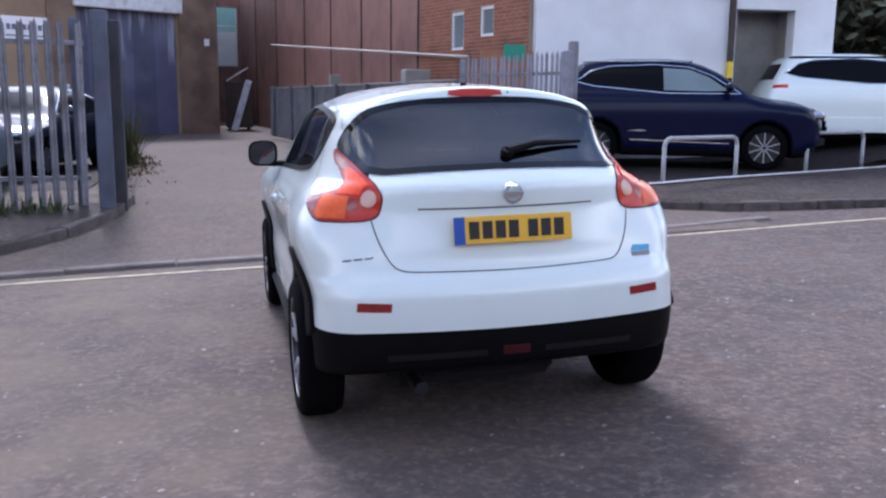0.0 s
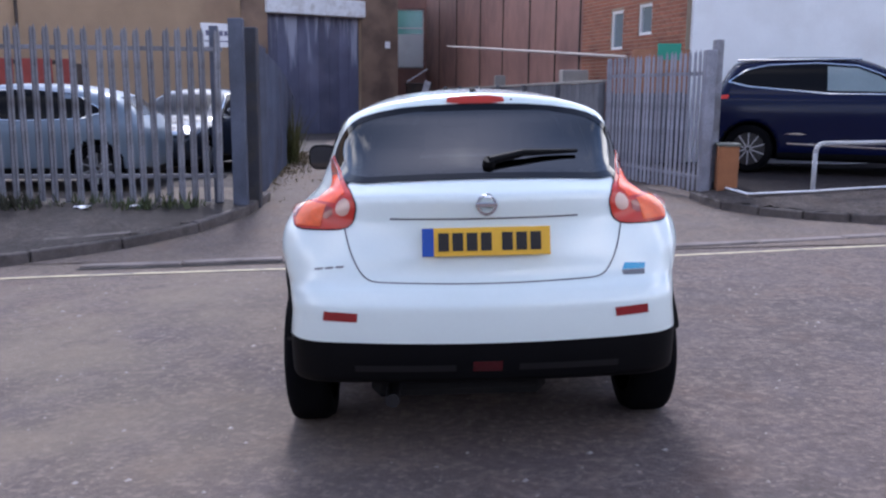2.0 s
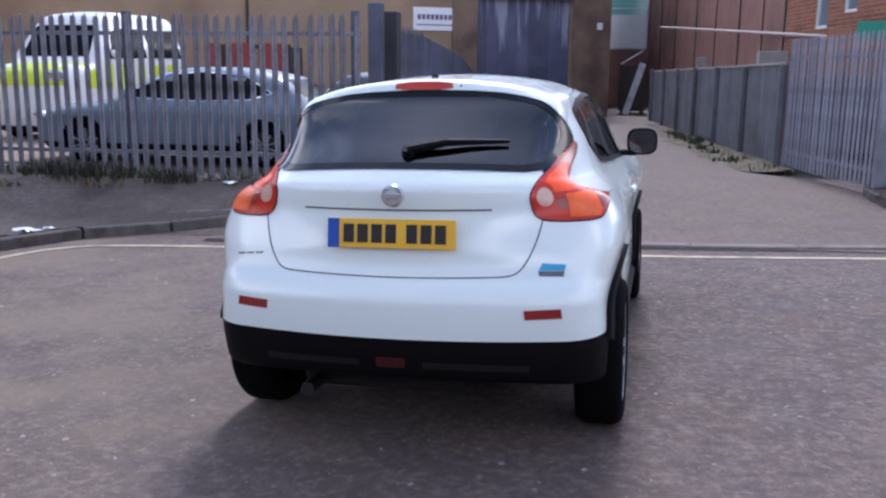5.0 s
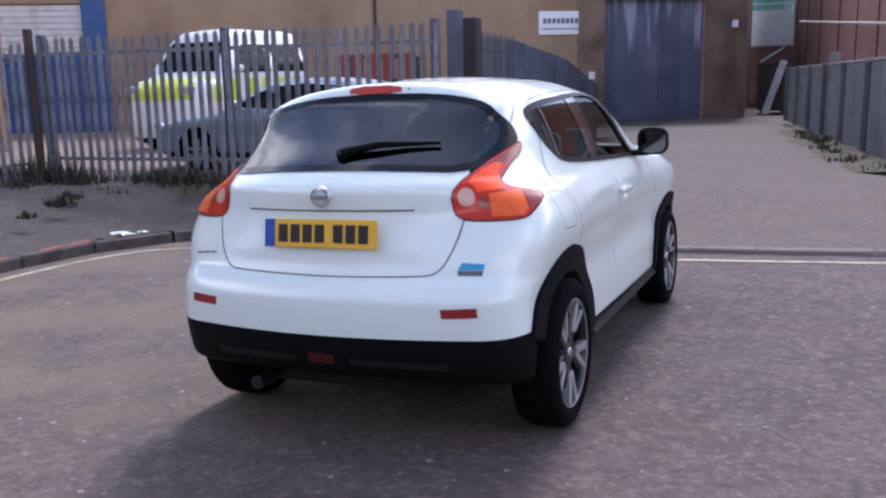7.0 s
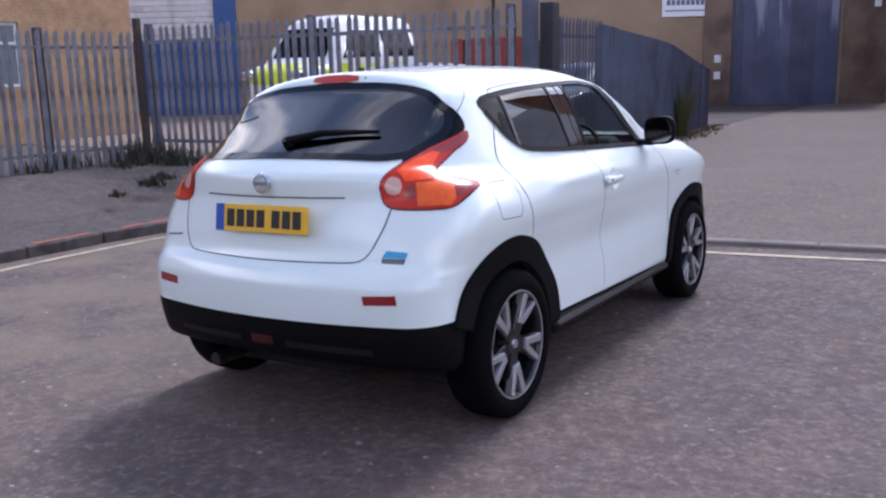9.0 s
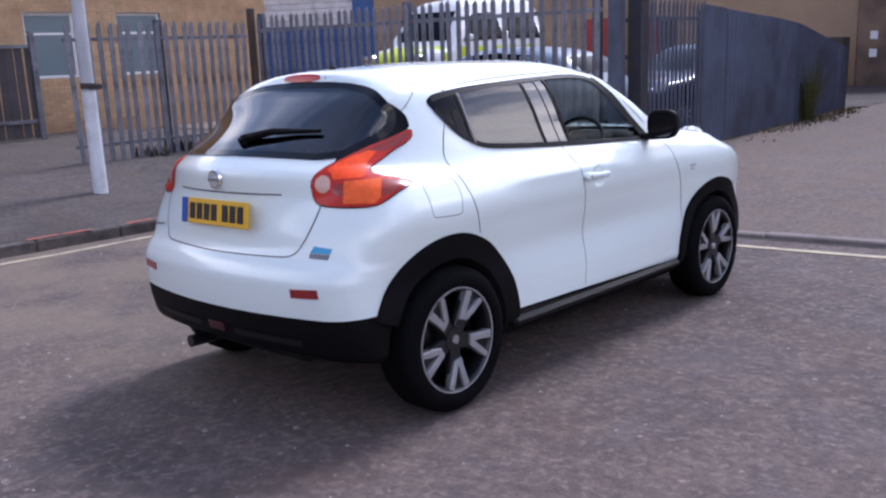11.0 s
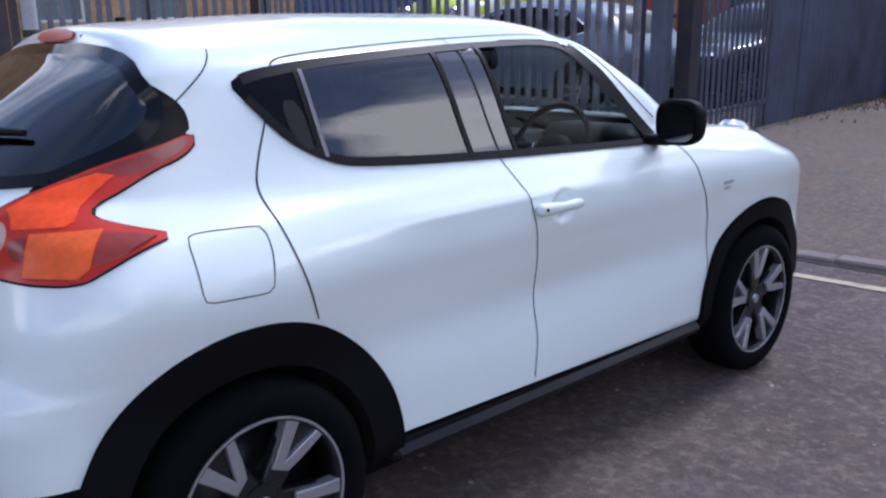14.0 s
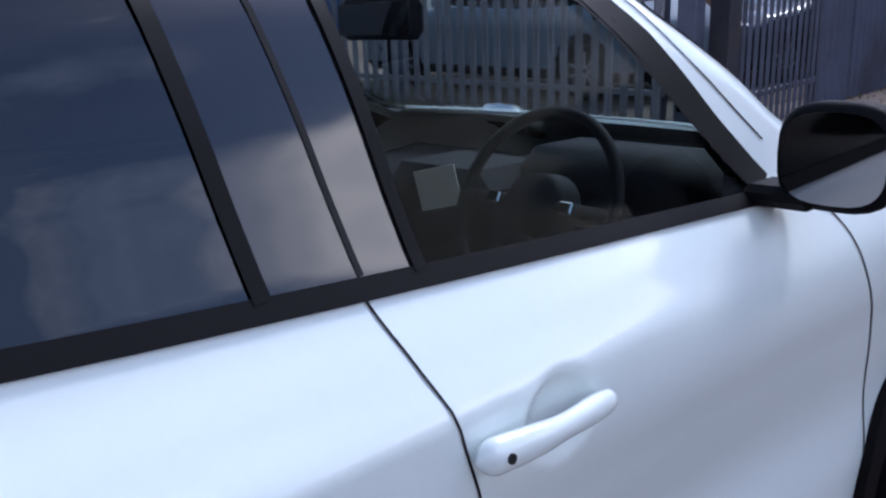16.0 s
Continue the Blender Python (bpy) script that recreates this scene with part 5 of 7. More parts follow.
for i in range(3):
    patch("badge_bar", [(-0.715 + i * 0.045, 0.812 + i * 0.004), (-0.68 + i * 0.045, 0.815 + i * 0.004), (-0.675 + i * 0.045, 0.823 + i * 0.004), (-0.71 + i * 0.045, 0.82 + i * 0.004)], "rear", BADGE_GREY, car, 0.003, 0.003)
patch("blue_badge", [(0.575, 0.79), (0.675, 0.79), (0.68, 0.812), (0.59, 0.818)], "rear", SKY_BADGE, car, 0.003, 0.003, label="small blue badge")
patch("silver_badge", [(0.58, 0.77), (0.672, 0.768), (0.675, 0.788), (0.575, 0.788)], "rear", BADGE_GREY, car, 0.003, 0.003, label="small dull silver badge")
# wiper, aerial, exhaust, fog lamp, tow strips
p, nor = cast(np.array([[0.03, 1.232], [0.18, 1.255], [0.42, 1.262]]), "rear")
bm = bmesh.new()
add_rod(bm, p[0] + nor[0] * 0.02, p[1] + nor[1] * 0.028, 0.021, 0.016, 8)
add_rod(bm, p[1] + nor[1] * 0.028, p[2] + nor[2] * 0.02, 0.016, 0.008, 8)
add_rod(bm, p[0] + nor[0] * -0.01, p[0] + nor[0] * 0.03, 0.03, 0.025, 12)
part("rear_wiper", bm, BLACK_TRIM, tailgate, "black rear wiper")
bm = bmesh.new()
add_rod(bm, (0, 0.86, 1.535), (0, 0.86, 1.56), 0.02, 0.014, 12)
part("aerial_base", bm, BLACK_TRIM, car)
bm = bmesh.new()
add_rod(bm, (-0.4, 0.16, 0.25), (-0.4, 0.5, 0.25), 0.03, seg=18)
part("exhaust_pipe", bm, DARK_ALLOY, car, "dark exhaust pipe")
patch("fog_lamp", [(-0.06, 0.4), (0.06, 0.4), (0.06, 0.44), (-0.06, 0.44)], "rear", FOG_RED, car, 0.006, 0.004, label="dark red rear fog lamp")
for sx in (-1, 1):
    strip("tow_strip", [(sx * 0.13, 0.415), (sx * 0.55, 0.41)], "rear", mat("dull_grey", (0.009, 0.008, 0.009), 0.6, spec=0.25), car, 0.03, 0.005)

# wheels
def build_wheel(sx, hy):
    m = Matrix.Translation((sx * 0.795, hy, HUB_Z)) @ Matrix.Rotation(radians(90 * sx), 4, "Y") @ Matrix.Rotation(1.28 if hy == REAR_HUB else 1.885, 4, "Z")
    w = new("wheel")
    w.parent = car
    w.matrix_local = m
    tagged(w, "black tyre on five-spoke machined alloy wheel")
    bmw = bmesh.new()
    prof = [(0.238, 0.085), (0.252, 0.098), (0.285, 0.1), (0.314, 0.088), (0.327, 0.07), (0.33, 0.045), (0.33, -0.06), (0.31, -0.1), (0.238, -0.1)]
    rings = [[bmw.verts.new((r * math.cos(a), r * math.sin(a), h)) for a in np.linspace(0, 2 * math.pi, 57)[:-1]] for r, h in prof]
    for ra, rb in zip(rings, rings[1:]):
        for i in range(56):
            bmw.faces.new((ra[i], rb[i], rb[(i + 1) % 56], ra[(i + 1) % 56]))
    part("tyre", bmw, RUBBER, w, "black tyre", True)
    bmw = bmesh.new()
    prof = [(0.24, 0.088), (0.228, 0.088), (0.222, 0.07), (0.215, -0.02), (0.0, -0.03)]
    rings = [[bmw.verts.new((r * math.cos(a), r * math.sin(a), h)) for a in np.linspace(0, 2 * math.pi, 49)[:-1]] for r, h in prof[:-1]]
    for ra, rb in zip(rings, rings[1:]):
        for i in range(48):
            bmw.faces.new((ra[i], rb[i], rb[(i + 1) % 48], ra[(i + 1) % 48]))
    bmw.faces.new(rings[-1])
    part("rim_barrel", bmw, DARK_ALLOY, w, "", True)
    bmw = bmesh.new()
    rings = [[bmw.verts.new((r * math.cos(a), r * math.sin(a), h)) for a in np.linspace(0, 2 * math.pi, 57)[:-1]] for r, h in ((0.241, 0.084), (0.24, 0.091), (0.233, 0.091), (0.231, 0.084))]
    for ra, rb in zip(rings, rings[1:]):
        for i in range(56):
            bmw.faces.new((ra[i], rb[i], rb[(i + 1) % 56], ra[(i + 1) % 56]))
    part("rim_edge", bmw, ALLOY, w, "machined rim edge")
    for k in range(5):
        turn = Matrix.Rotation(k * 2 * math.pi / 5, 4, "Z")
        bmw = bmesh.new()
        # black carrier under the pair
        for v in add_box(bmw, (0.03, -0.05, 0.03), (0.225, 0.05, 0.066), None, 0.006):
            v.co.y *= 0.5 + 2.6 * max(v.co.x, 0)
            v.co = turn @ v.co
        part("spoke_carrier", bmw, DARK_ALLOY, w)
        bmw = bmesh.new()
        # a fork: one broad and one narrow curved leg, joined towards the hub
        fork = [(0.09, 0.028), (0.1, -0.02), (0.14, -0.04), (0.2, -0.062), (0.23, -0.071), (0.233, -0.046), (0.205, -0.034), (0.162, -0.014), (0.125, 0.002), (0.165, 0.011), (0.233, 0.024), (0.232, 0.066), (0.165, 0.046)]
        low_ring = [bmw.verts.new((x, y, 0.05)) for x, y in fork]
        top_ring = [bmw.verts.new((x, y, 0.078 + 0.01 * (x - 0.085) / 0.148)) for x, y in fork]
        bmw.faces.new(top_ring)
        bmw.faces.new(low_ring[::-1])
        for i in range(len(fork)):
            j = (i + 1) % len(fork)
            bmw.faces.new((low_ring[i], low_ring[j], top_ring[j], top_ring[i]))
        bmesh.ops.recalc_face_normals(bmw, faces=bmw.faces)
        bmesh.ops.bevel(bmw, geom=[e for e in bmw.edges if all(v.co.z > 0.07 for v in e.verts)], offset=0.003, segments=1, affect="EDGES")
        bmesh.ops.transform(bmw, matrix=turn, verts=bmw.verts)
        part("spoke", bmw, ALLOY, w, "machined silver forked spoke")
    bmw = bmesh.new()
    add_rod(bmw, (0, 0, 0.02), (0, 0, 0.07), 0.075, 0.06, 24)
    for k in range(5):
        a = (k + 0.5) * 2 * math.pi / 5
        add_rod(bmw, (0.052 * math.cos(a), 0.052 * math.sin(a), 0.055), (0.052 * math.cos(a), 0.052 * math.sin(a), 0.073), 0.009, seg=8)
    part("hub", bmw, DARK_ALLOY, w)
    part("hub_cap", rod((0, 0, 0.07), (0, 0, 0.077), 0.022, 0.019, 20), CHROME, w, "small chrome hub cap")


for sx in (-1, 1):
    for hy in (REAR_HUB, FRONT_HUB):
        build_wheel(sx, hy)

# underside: unseen parts added to deepen the shade beneath the car
part("silencer", box((-0.5, 0.34, 0.2), (0.28, 0.62, 0.345), None, 0.04), LINER, car, "dark exhaust silencer, added to deepen the shade")
part("rear_axle", rod((-0.66, 0.73, 0.27), (0.66, 0.73, 0.27), 0.05, seg=12), LINER, car)
part("fuel_tank", box((-0.5, 0.95, 0.19), (0.5, 1.5, 0.3), None, 0.04), LINER, car)
part("floor_pan", box((-0.66, 1.1, 0.185), (0.66, 3.0, 0.3), None, 0.02), LINER, car)
# cabin
bm = bmesh.new()
add_box(bm, (-0.68, 0.45, 0.3), (0.68, 2.85, 0.4), None, 0.02)
part("cabin_floor", bm, INTERIOR, car)
bm = bmesh.new()
vs = add_box(bm, (-0.66, 2.5, 0.62), (0.66, 3.05, 1.06), None, 0.05)
for v in vs:
    if v.co.z > 0.9:
        v.co.z += 0.05 * math.cos(v.co.x * 2.0) - 0.06 - (0.04 if v.co.y < 2.6 else 0)
part("dashboard", bm, INTERIOR, car, "black dashboard")
bm = bmesh.new()
vs = add_box(bm, (0.18, 2.56, 0.98), (0.58, 2.8, 1.12), None, 0.045)
part("instrument_hood", bm, INTERIOR, car, smooth=True)
part("console_panel", box((-0.1, 2.43, 0.6), (0.22, 2.7, 1.08), None, 0.04), INTERIOR, car)
bm = bmesh.new()
TW = Matrix.Translation((0.37, 2.43, 1.04)) @ Matrix.Rotation(radians(64), 4, "X")
SEG, TUBE = 48, 10
loops = [[bm.verts.new(TW @ Vector(((0.185 + 0.0125 * math.cos(b)) * math.cos(a), (0.185 + 0.0125 * math.cos(b)) * math.sin(a), 0.0125 * math.sin(b)))) for b in np.linspace(0, 2 * math.pi, TUBE + 1)[:-1]] for a in np.linspace(0, 2 * math.pi, SEG + 1)[:-1]]
for i in range(SEG):
    for k in range(TUBE):
        bm.faces.new((loops[i][k], loops[(i + 1) % SEG][k], loops[(i + 1) % SEG][(k + 1) % TUBE], loops[i][(k + 1) % TUBE]))
wheel_s = part("steering_wheel", bm, INTERIOR, car, "black three-spoke steering wheel", True)
for a in (0, math.pi, -math.pi / 2):
    part("spoke", rod(TW @ Vector((0, 0, -0.005)), TW @ Vector((0.18 * math.cos(a), 0.18 * math.sin(a), 0)), 0.018, 0.012, 8), INTERIOR, wheel_s, smooth=True)
part("wheel_boss", rod(TW @ Vector((0, 0, -0.05)), TW @ Vector((0, 0, 0.015)), 0.075, 0.06, 20), INTERIOR, wheel_s, smooth=True)
for s2 in (-1, 1):
    part("wheel_button", box((s2 * 0.09 - 0.016, -0.012, 0.012), (s2 * 0.09 + 0.016, 0.012, 0.02), TW, 0.003), CHROME, wheel_s)
for sx in (-1, 1):
    seat = new("front_seat")
    seat.parent = car
    seat.matrix_local = Matrix.Translation((sx * 0.36, 1.5, 0.4))
    tagged(seat, "black cloth front seat")
    part("seat_base", box((-0.25, -0.05, 0.05), (0.25, 0.5, 0.24), None, 0.06), CLOTH, seat)
    part("backrest", box((-0.24, -0.09, 0), (0.24, 0.07, 0.62), Matrix.Translation((0, -0.02, 0.2)) @ Matrix.Rotation(radians(16), 4, "X"), 0.06), CLOTH, seat)
    part("headrest", box((-0.13, -0.07, 0), (0.13, 0.04, 0.17), Matrix.Translation((0, -0.22, 0.82)) @ Matrix.Rotation(radians(10), 4, "X"), 0.04), CLOTH, seat)
bench = new("rear_seat")
bench.parent = car
bench.matrix_local = Matrix.Translation((0, 0.95, 0.4))
tagged(bench, "black cloth rear bench seat")
part("seat_base", box((-0.62, 0, 0.05), (0.62, 0.48, 0.28), None, 0.06), CLOTH, bench)
part("backrest", box((-0.62, -0.14, 0.2), (0.62, 0.02, 0.78), None, 0.06), CLOTH, bench)
for sx in (-0.38, 0.38):
    part("headrest", box((sx - 0.12, -0.16, 0.78), (sx + 0.12, -0.06, 0.92), None, 0.03), CLOTH, bench)
bm = bmesh.new()
add_box(bm, (-0.13, 2.36, 1.35), (0.13, 2.4, 1.435), None, 0.018)
add_rod(bm, (0, 2.39, 1.42), (0, 2.42, 1.49), 0.012)
part("inside_mirror", bm, INTERIOR, car, "black interior mirror")
bm = bmesh.new()
add_box(bm, (-0.115, 2.357, 1.36), (0.115, 2.359, 1.425))
part("inside_mirror_glass", bm, MIRROR, car)
bm = bmesh.new()
add_box(bm, (-0.045, -0.002, -0.042), (0.045, 0.002, 0.042), Matrix.Translation((0.135, 2.4, 1.05)) @ Matrix.Rotation(radians(28), 4, "Z") @ Matrix.Rotation(radians(-12), 4, "Y"), 0.0)
part("dash_note", bm, PAPER, car, "cream paper note on the dashboard")
for sx, door in ((1, body_parts[5]), (-1, body_parts[6])):
    part("door_card", box((0.7 * sx - 0.02, 1.72, 0.4), (0.7 * sx + 0.02, 2.75, 1.07), None, 0.01), INTERIOR, door)
    part("door_card", box((0.7 * sx - 0.02, 1.0, 0.45), (0.7 * sx + 0.02, 1.7, 1.08), None, 0.01), INTERIOR, door)

# ---- fences and gates ----
def pale_mesh(h, w=0.078, m=None):
    """One palisade pale: a pressed W-section strip with a split, pointed top."""
    bmw = bmesh.new()
    xs = [-w / 2, -w * 0.28, 0, w * 0.28, w / 2]
    ds = [0.012, 0.0, 0.008, 0.0, 0.012]
    tops = [h - 0.1, h - 0.03, h - 0.05, h, h - 0.08]
    fr = [[bmw.verts.new((x, d, z)) for x, d, z in zip(xs, ds, zs)] for zs in ([0] * 5, tops)]
    bk = [[bmw.verts.new((x, d + 0.004, z)) for x, d, z in zip(xs, ds, zs)] for zs in ([0] * 5, tops)]
    for i in range(4):
        bmw.faces.new((fr[0][i], fr[0][i + 1], fr[1][i + 1], fr[1][i]))
        bmw.faces.new((bk[0][i + 1], bk[0][i], bk[1][i], bk[1][i + 1]))
        bmw.faces.new((fr[1][i], fr[1][i + 1], bk[1][i + 1], bk[1][i]))
    me = bpy.data.meshes.new("pale")
    bmw.to_mesh(me)
    bmw.free()
    me.materials.append(m or GALV)
    return me


PALE = pale_mesh(2.06)
rng = random.Random(4)



def palisade(name, a, b, z0, label, spacing=0.147, pale=None, height=2.06, posts=(), z1=None, category="fence", rails=(0.28, 1.78)):
    """A palisade run from a to b: pales on two rails, with posts."""
    L = math.dist(a, b)
    f = thing(name, label, category, along(a, b, z0), kind="")
    dz = 0 if z1 is None else z1 - z0
    n = int(L / spacing)
    for i in range(n):
        o = new("pale", pale or PALE)
        o.parent = f
        o.matrix_local = Matrix.Translation(((i + 0.5) * L / n + rng.uniform(-0.006, 0.006), -0.02, dz * (i + 0.5) / n + rng.uniform(-0.012, 0.012))) @ Matrix.Rotation(rng.uniform(-0.012, 0.012), 4, "Y")
    for r in rails:
        part("rail", box((0, 0.002, r), (L, 0.045, r + 0.05), None, 0.004), GALV, f)
    for s in posts:
        part("post", box((s - 0.05, 0.05, -0.1), (s + 0.05, 0.15, height + 0.02), None, 0.006), BLUE_STEEL, f, "blue-grey steel post")
    return f


palisade("fence", (-8.8, 6.84), (-2.62, 7.38), 0.19, "galvanised steel palisade fence in front of the yard", posts=(0.03, 3.1, 6.1))
palisade("fence", (-9.05, 3.75), (-8.95, 6.75), 0.12, "galvanised steel palisade fence by the pavement corner", posts=(1.5,))
tagged(part("fence_post", box((-8.95, 6.77, 0.0), (-8.85, 6.87, 2.36), None, 0.01), DARK_STEEL), "tall rusty dark corner post of the fence", "post")
BLUE_PALE = pale_mesh(2.06, 0.075, BLUE_STEEL)
DRIVE_FENCE_A, DRIVE_FENCE_B = Vector((-2.38, 7.95)), Vector((-3.2, 17.7))
drive_way = (DRIVE_FENCE_B - DRIVE_FENCE_A).normalized()
SHEET_A = DRIVE_FENCE_A + drive_way * 2.0
palisade("fence", tuple(DRIVE_FENCE_A), tuple(SHEET_A), 0.08, "blue-grey steel palisade fence along the drive", spacing=0.125, pale=BLUE_PALE, posts=())
tagged(part("gate_post", box((-2.55, 7.4, 0.1), (-2.38, 7.54, 2.36), None, 0.01), BLUE_STEEL), "blue-grey steel gate post at the gateway", "post", group="gate posts")
tagged(part("gate_post", box((-2.47, 7.74, 0.05), (-2.28, 7.92, 2.28), None, 0.01), POST_DARK), "dark blue-grey steel gate post at the gateway", "post", group="gate posts")
# blue-grey sheeted fence that drops towards its far end
sf = thing("sheet_fence", "blue-grey corrugated sheet fence along the drive", "fence", along(SHEET_A, DRIVE_FENCE_B, 0.03))
Ls = (DRIVE_FENCE_B - SHEET_A).length
n = 9
sheet_top = spline([(0, 2.04), (1.0, 1.99), (3.2, 1.87), (4.4, 1.78), (5.6, 1.6), (6.6, 1.45), (Ls, 1.3)])
for i in range(n):
    bm = bmesh.new()
    x0, x1 = i * Ls / n, (i + 1) * Ls / n - 0.012
    cols = 30
    tops, bots = [], []
    lean = rng.uniform(-0.012, 0.012)
    for k in range(cols + 1):
        x = x0 + (x1 - x0) * k / cols
        h = float(sheet_top(x)) + lean
        d = 0.018 * math.sin(x * 2 * math.pi / 0.17) + lean
        tops.append((bm.verts.new((x, d, h)), bm.verts.new((x, d + 0.012, h))))
        bots.append((bm.verts.new((x, d, 0)), bm.verts.new((x, d + 0.012, 0))))
    for k in range(cols):
        bm.faces.new((bots[k][0], bots[k + 1][0], tops[k + 1][0], tops[k][0]))
        bm.faces.new((bots[k + 1][1], bots[k][1], tops[k][1], tops[k + 1][1]))
        bm.faces.new((tops[k][0], tops[k + 1][0], tops[k + 1][1], tops[k][1]))
    part("sheet_panel", bm, BLUE_SHEET, sf)
for x in (0.1, 2.6, 5.2, Ls - 0.1):
    part("post", box((x - 0.04, 0.05, 0), (x + 0.04, 0.13, float(sheet_top(x)) - 0.06), None, 0.005), DARK_STEEL, sf)
# open gate leaf
GP = pale_mesh(1.92, 0.072, GATE_GALV)
gate = palisade("gate", (2.82, 11.45), (3.52, 8.66), 0.17, "galvanised palisade gate leaf standing open", 0.122, GP, 1.92, (), 0.2, "gate", (0.2, 1.6))
part("stile", box((0, 0.0, 0.05), (0.06, 0.06, 1.9), None, 0.006), GATE_GALV, gate)
part("stile", box((2.88, 0.0, 0.05), (2.94, 0.06, 1.85), None, 0.006), GALV, gate)
for p, h, w, m, tone in (((3.57, 8.5), 2.1, 0.075, GATE_GALV, "galvanised"), ((3.71, 8.62), 2.24, 0.06, GALV, "dull grey")):
    tagged(part("gate_post", box((p[0] - w, p[1] - w, 0.05), (p[0] + w, p[1] + w, h), None, 0.012), m), tone + " steel gate post at the gateway", "post", group="gate posts")
# board fence along the drive
bf = thing("board_fence", "weathered grey board fence along the drive", "fence", along((2.8, 11.45), (0.55, 26.5), 0.08))
Lb = math.dist((2.8, 11.45), (0.55, 26.5))
nb = 62
for i in range(nb):
    x = i * Lb / nb
    h = 1.62 - 0.12 * x / Lb + rng.uniform(-0.02, 0.02)
    part("board", box((x + 0.004, rng.uniform(-0.006, 0.006), 0), (x + Lb / nb - 0.004, 0.024, h), None, 0.003), FENCE_WOOD, bf)
for i in range(7):
    part("post", box((i * 2.4, 0.03, 0), (i * 2.4 + 0.09, 0.12, 1.6), None, 0.008), FENCE_WOOD, bf)
part("cap_rail", box((0, -0.02, 1.5), (Lb, 0.05, 1.54), Matrix.Translation((0, 0, 0.12)) @ Matrix.Rotation(0.008, 4, "Y"), 0.004), CONCRETE, bf)
low = thing("low_board_fence", "dark weathered boards behind the open gate leaf", "fence", along((2.86, 11.5), (4.4, 12.1), 0.1))
for i in range(10):
    part("board", box((i * 0.164 + 0.004, rng.uniform(-0.006, 0.006), 0), (i * 0.164 + 0.158, 0.024, 1.42 + rng.uniform(-0.02, 0.02)), None, 0.003), FENCE_WOOD, low)
for z in (0.3, 1.1):
    part("rail", box((0, 0.026, z), (1.64, 0.07, z + 0.08), None, 0.004), FENCE_WOOD, low)
for x in (0.05, 1.5):
    part("post", box((x, 0.072, -0.05), (x + 0.09, 0.16, 1.45), None, 0.006), FENCE_WOOD, low)
for x in (0.05, 0.85):
    part("leg", box((x, 0.085, 0), (x + 0.08, 0.14, 2.2), None, 0.006), FENCE_WOOD, hoard)
FENCE_DARK = mat("dark_boards", (0.06, 0.052, 0.055), 0.85, var=0.35, scale=3, bump=0.2)
# dark railings by the yellow building
rl = thing("railing", "dark board-backed steel railing by the yellow building", "railing", along((-14.0, 5.4), (-14.3, -3.0), 0.17))
Lr = 8.4
for i in range(50):
    part("slat", box((i * 0.168, 0.0, 0.06), (i * 0.168 + 0.125 + 0.02 * (i % 3), 0.025, 1.76), None, 0.004), FENCE_DARK, rl)
for z in (0.34, 1.74):
    part("rail", box((0, 0.03, z), (Lr, 0.08, z + 0.07), None, 0.004), GALV, rl)
for i in range(5):
    part("post", box((i * 2.1 - 0.05, 0.082, -0.1), (i * 2.1 + 0.05, 0.16, 2.05), None, 0.006), GALV, rl)

# ---- street things ----
pole = thing("pole", "pale grey steel pole on the pavement, whiter at the foot", "pole", Matrix.Translation((-6.95, 3.0, -0.06)))
part("shaft", rod((0, 0, 1.3), (0, 0, 5.5), 0.075, 0.07, 20), mat("pole_grey", (0.36, 0.37, 0.4), 0.6, var=0.2, scale=4), pole)
part("foot", rod((0, 0, 0), (0, 0, 1.33), 0.088, 0.082, 20), WHITE_METAL, pole)
part("clamp", rod((0, 0, 1.36), (0, 0, 1.43), 0.085, seg=20), DARK_STEEL, pole)
part("clamp_lug", box((0.05, -0.03, 1.36), (0.3, 0.03, 1.42), None, 0.01), DARK_STEEL, pole)


def hoop(a, b, base):
    """A bent steel hoop barrier."""
    h = thing("hoop_barrier", "pale galvanised steel hoop barrier beside the car park", "barrier", along(a, b, base), group="hoop barriers")
    L, H, r = math.dist(a, b), 0.62, 0.12
    pts = [(0, -0.1), (0, H - r)] + [(r - r * math.cos(t), H - r + r * math.sin(t)) for t in np.linspace(0.2, 1.4, 5)] + [(r, H), (L - r, H)] + [(L - r + r * math.sin(t), H - r + r * math.cos(t)) for t in np.linspace(0.2, 1.4, 5)] + [(L, H - r), (L, -0.1)]
    bm = bmesh.new()
    for p, q in zip(pts, pts[1:]):
        add_rod(bm, (p[0], 0, p[1]), (q[0], 0, q[1]), 0.03, seg=10)
        bmesh.ops.create_uvsphere(bm, u_segments=10, v_segments=6, radius=0.03, matrix=Matrix.Translation((q[0], 0, q[1])))
    part("tube", bm, HOOP_STEEL, h, smooth=True)


hoop_way = Vector((0.942, 0.336))
for p, base in (((4.76, 7.78), 0.295), ((7.82, 8.86), 0.325), ((10.5, 9.8), 0.34)):
    hoop(p, tuple(Vector(p) + hoop_way * 1.54), base)
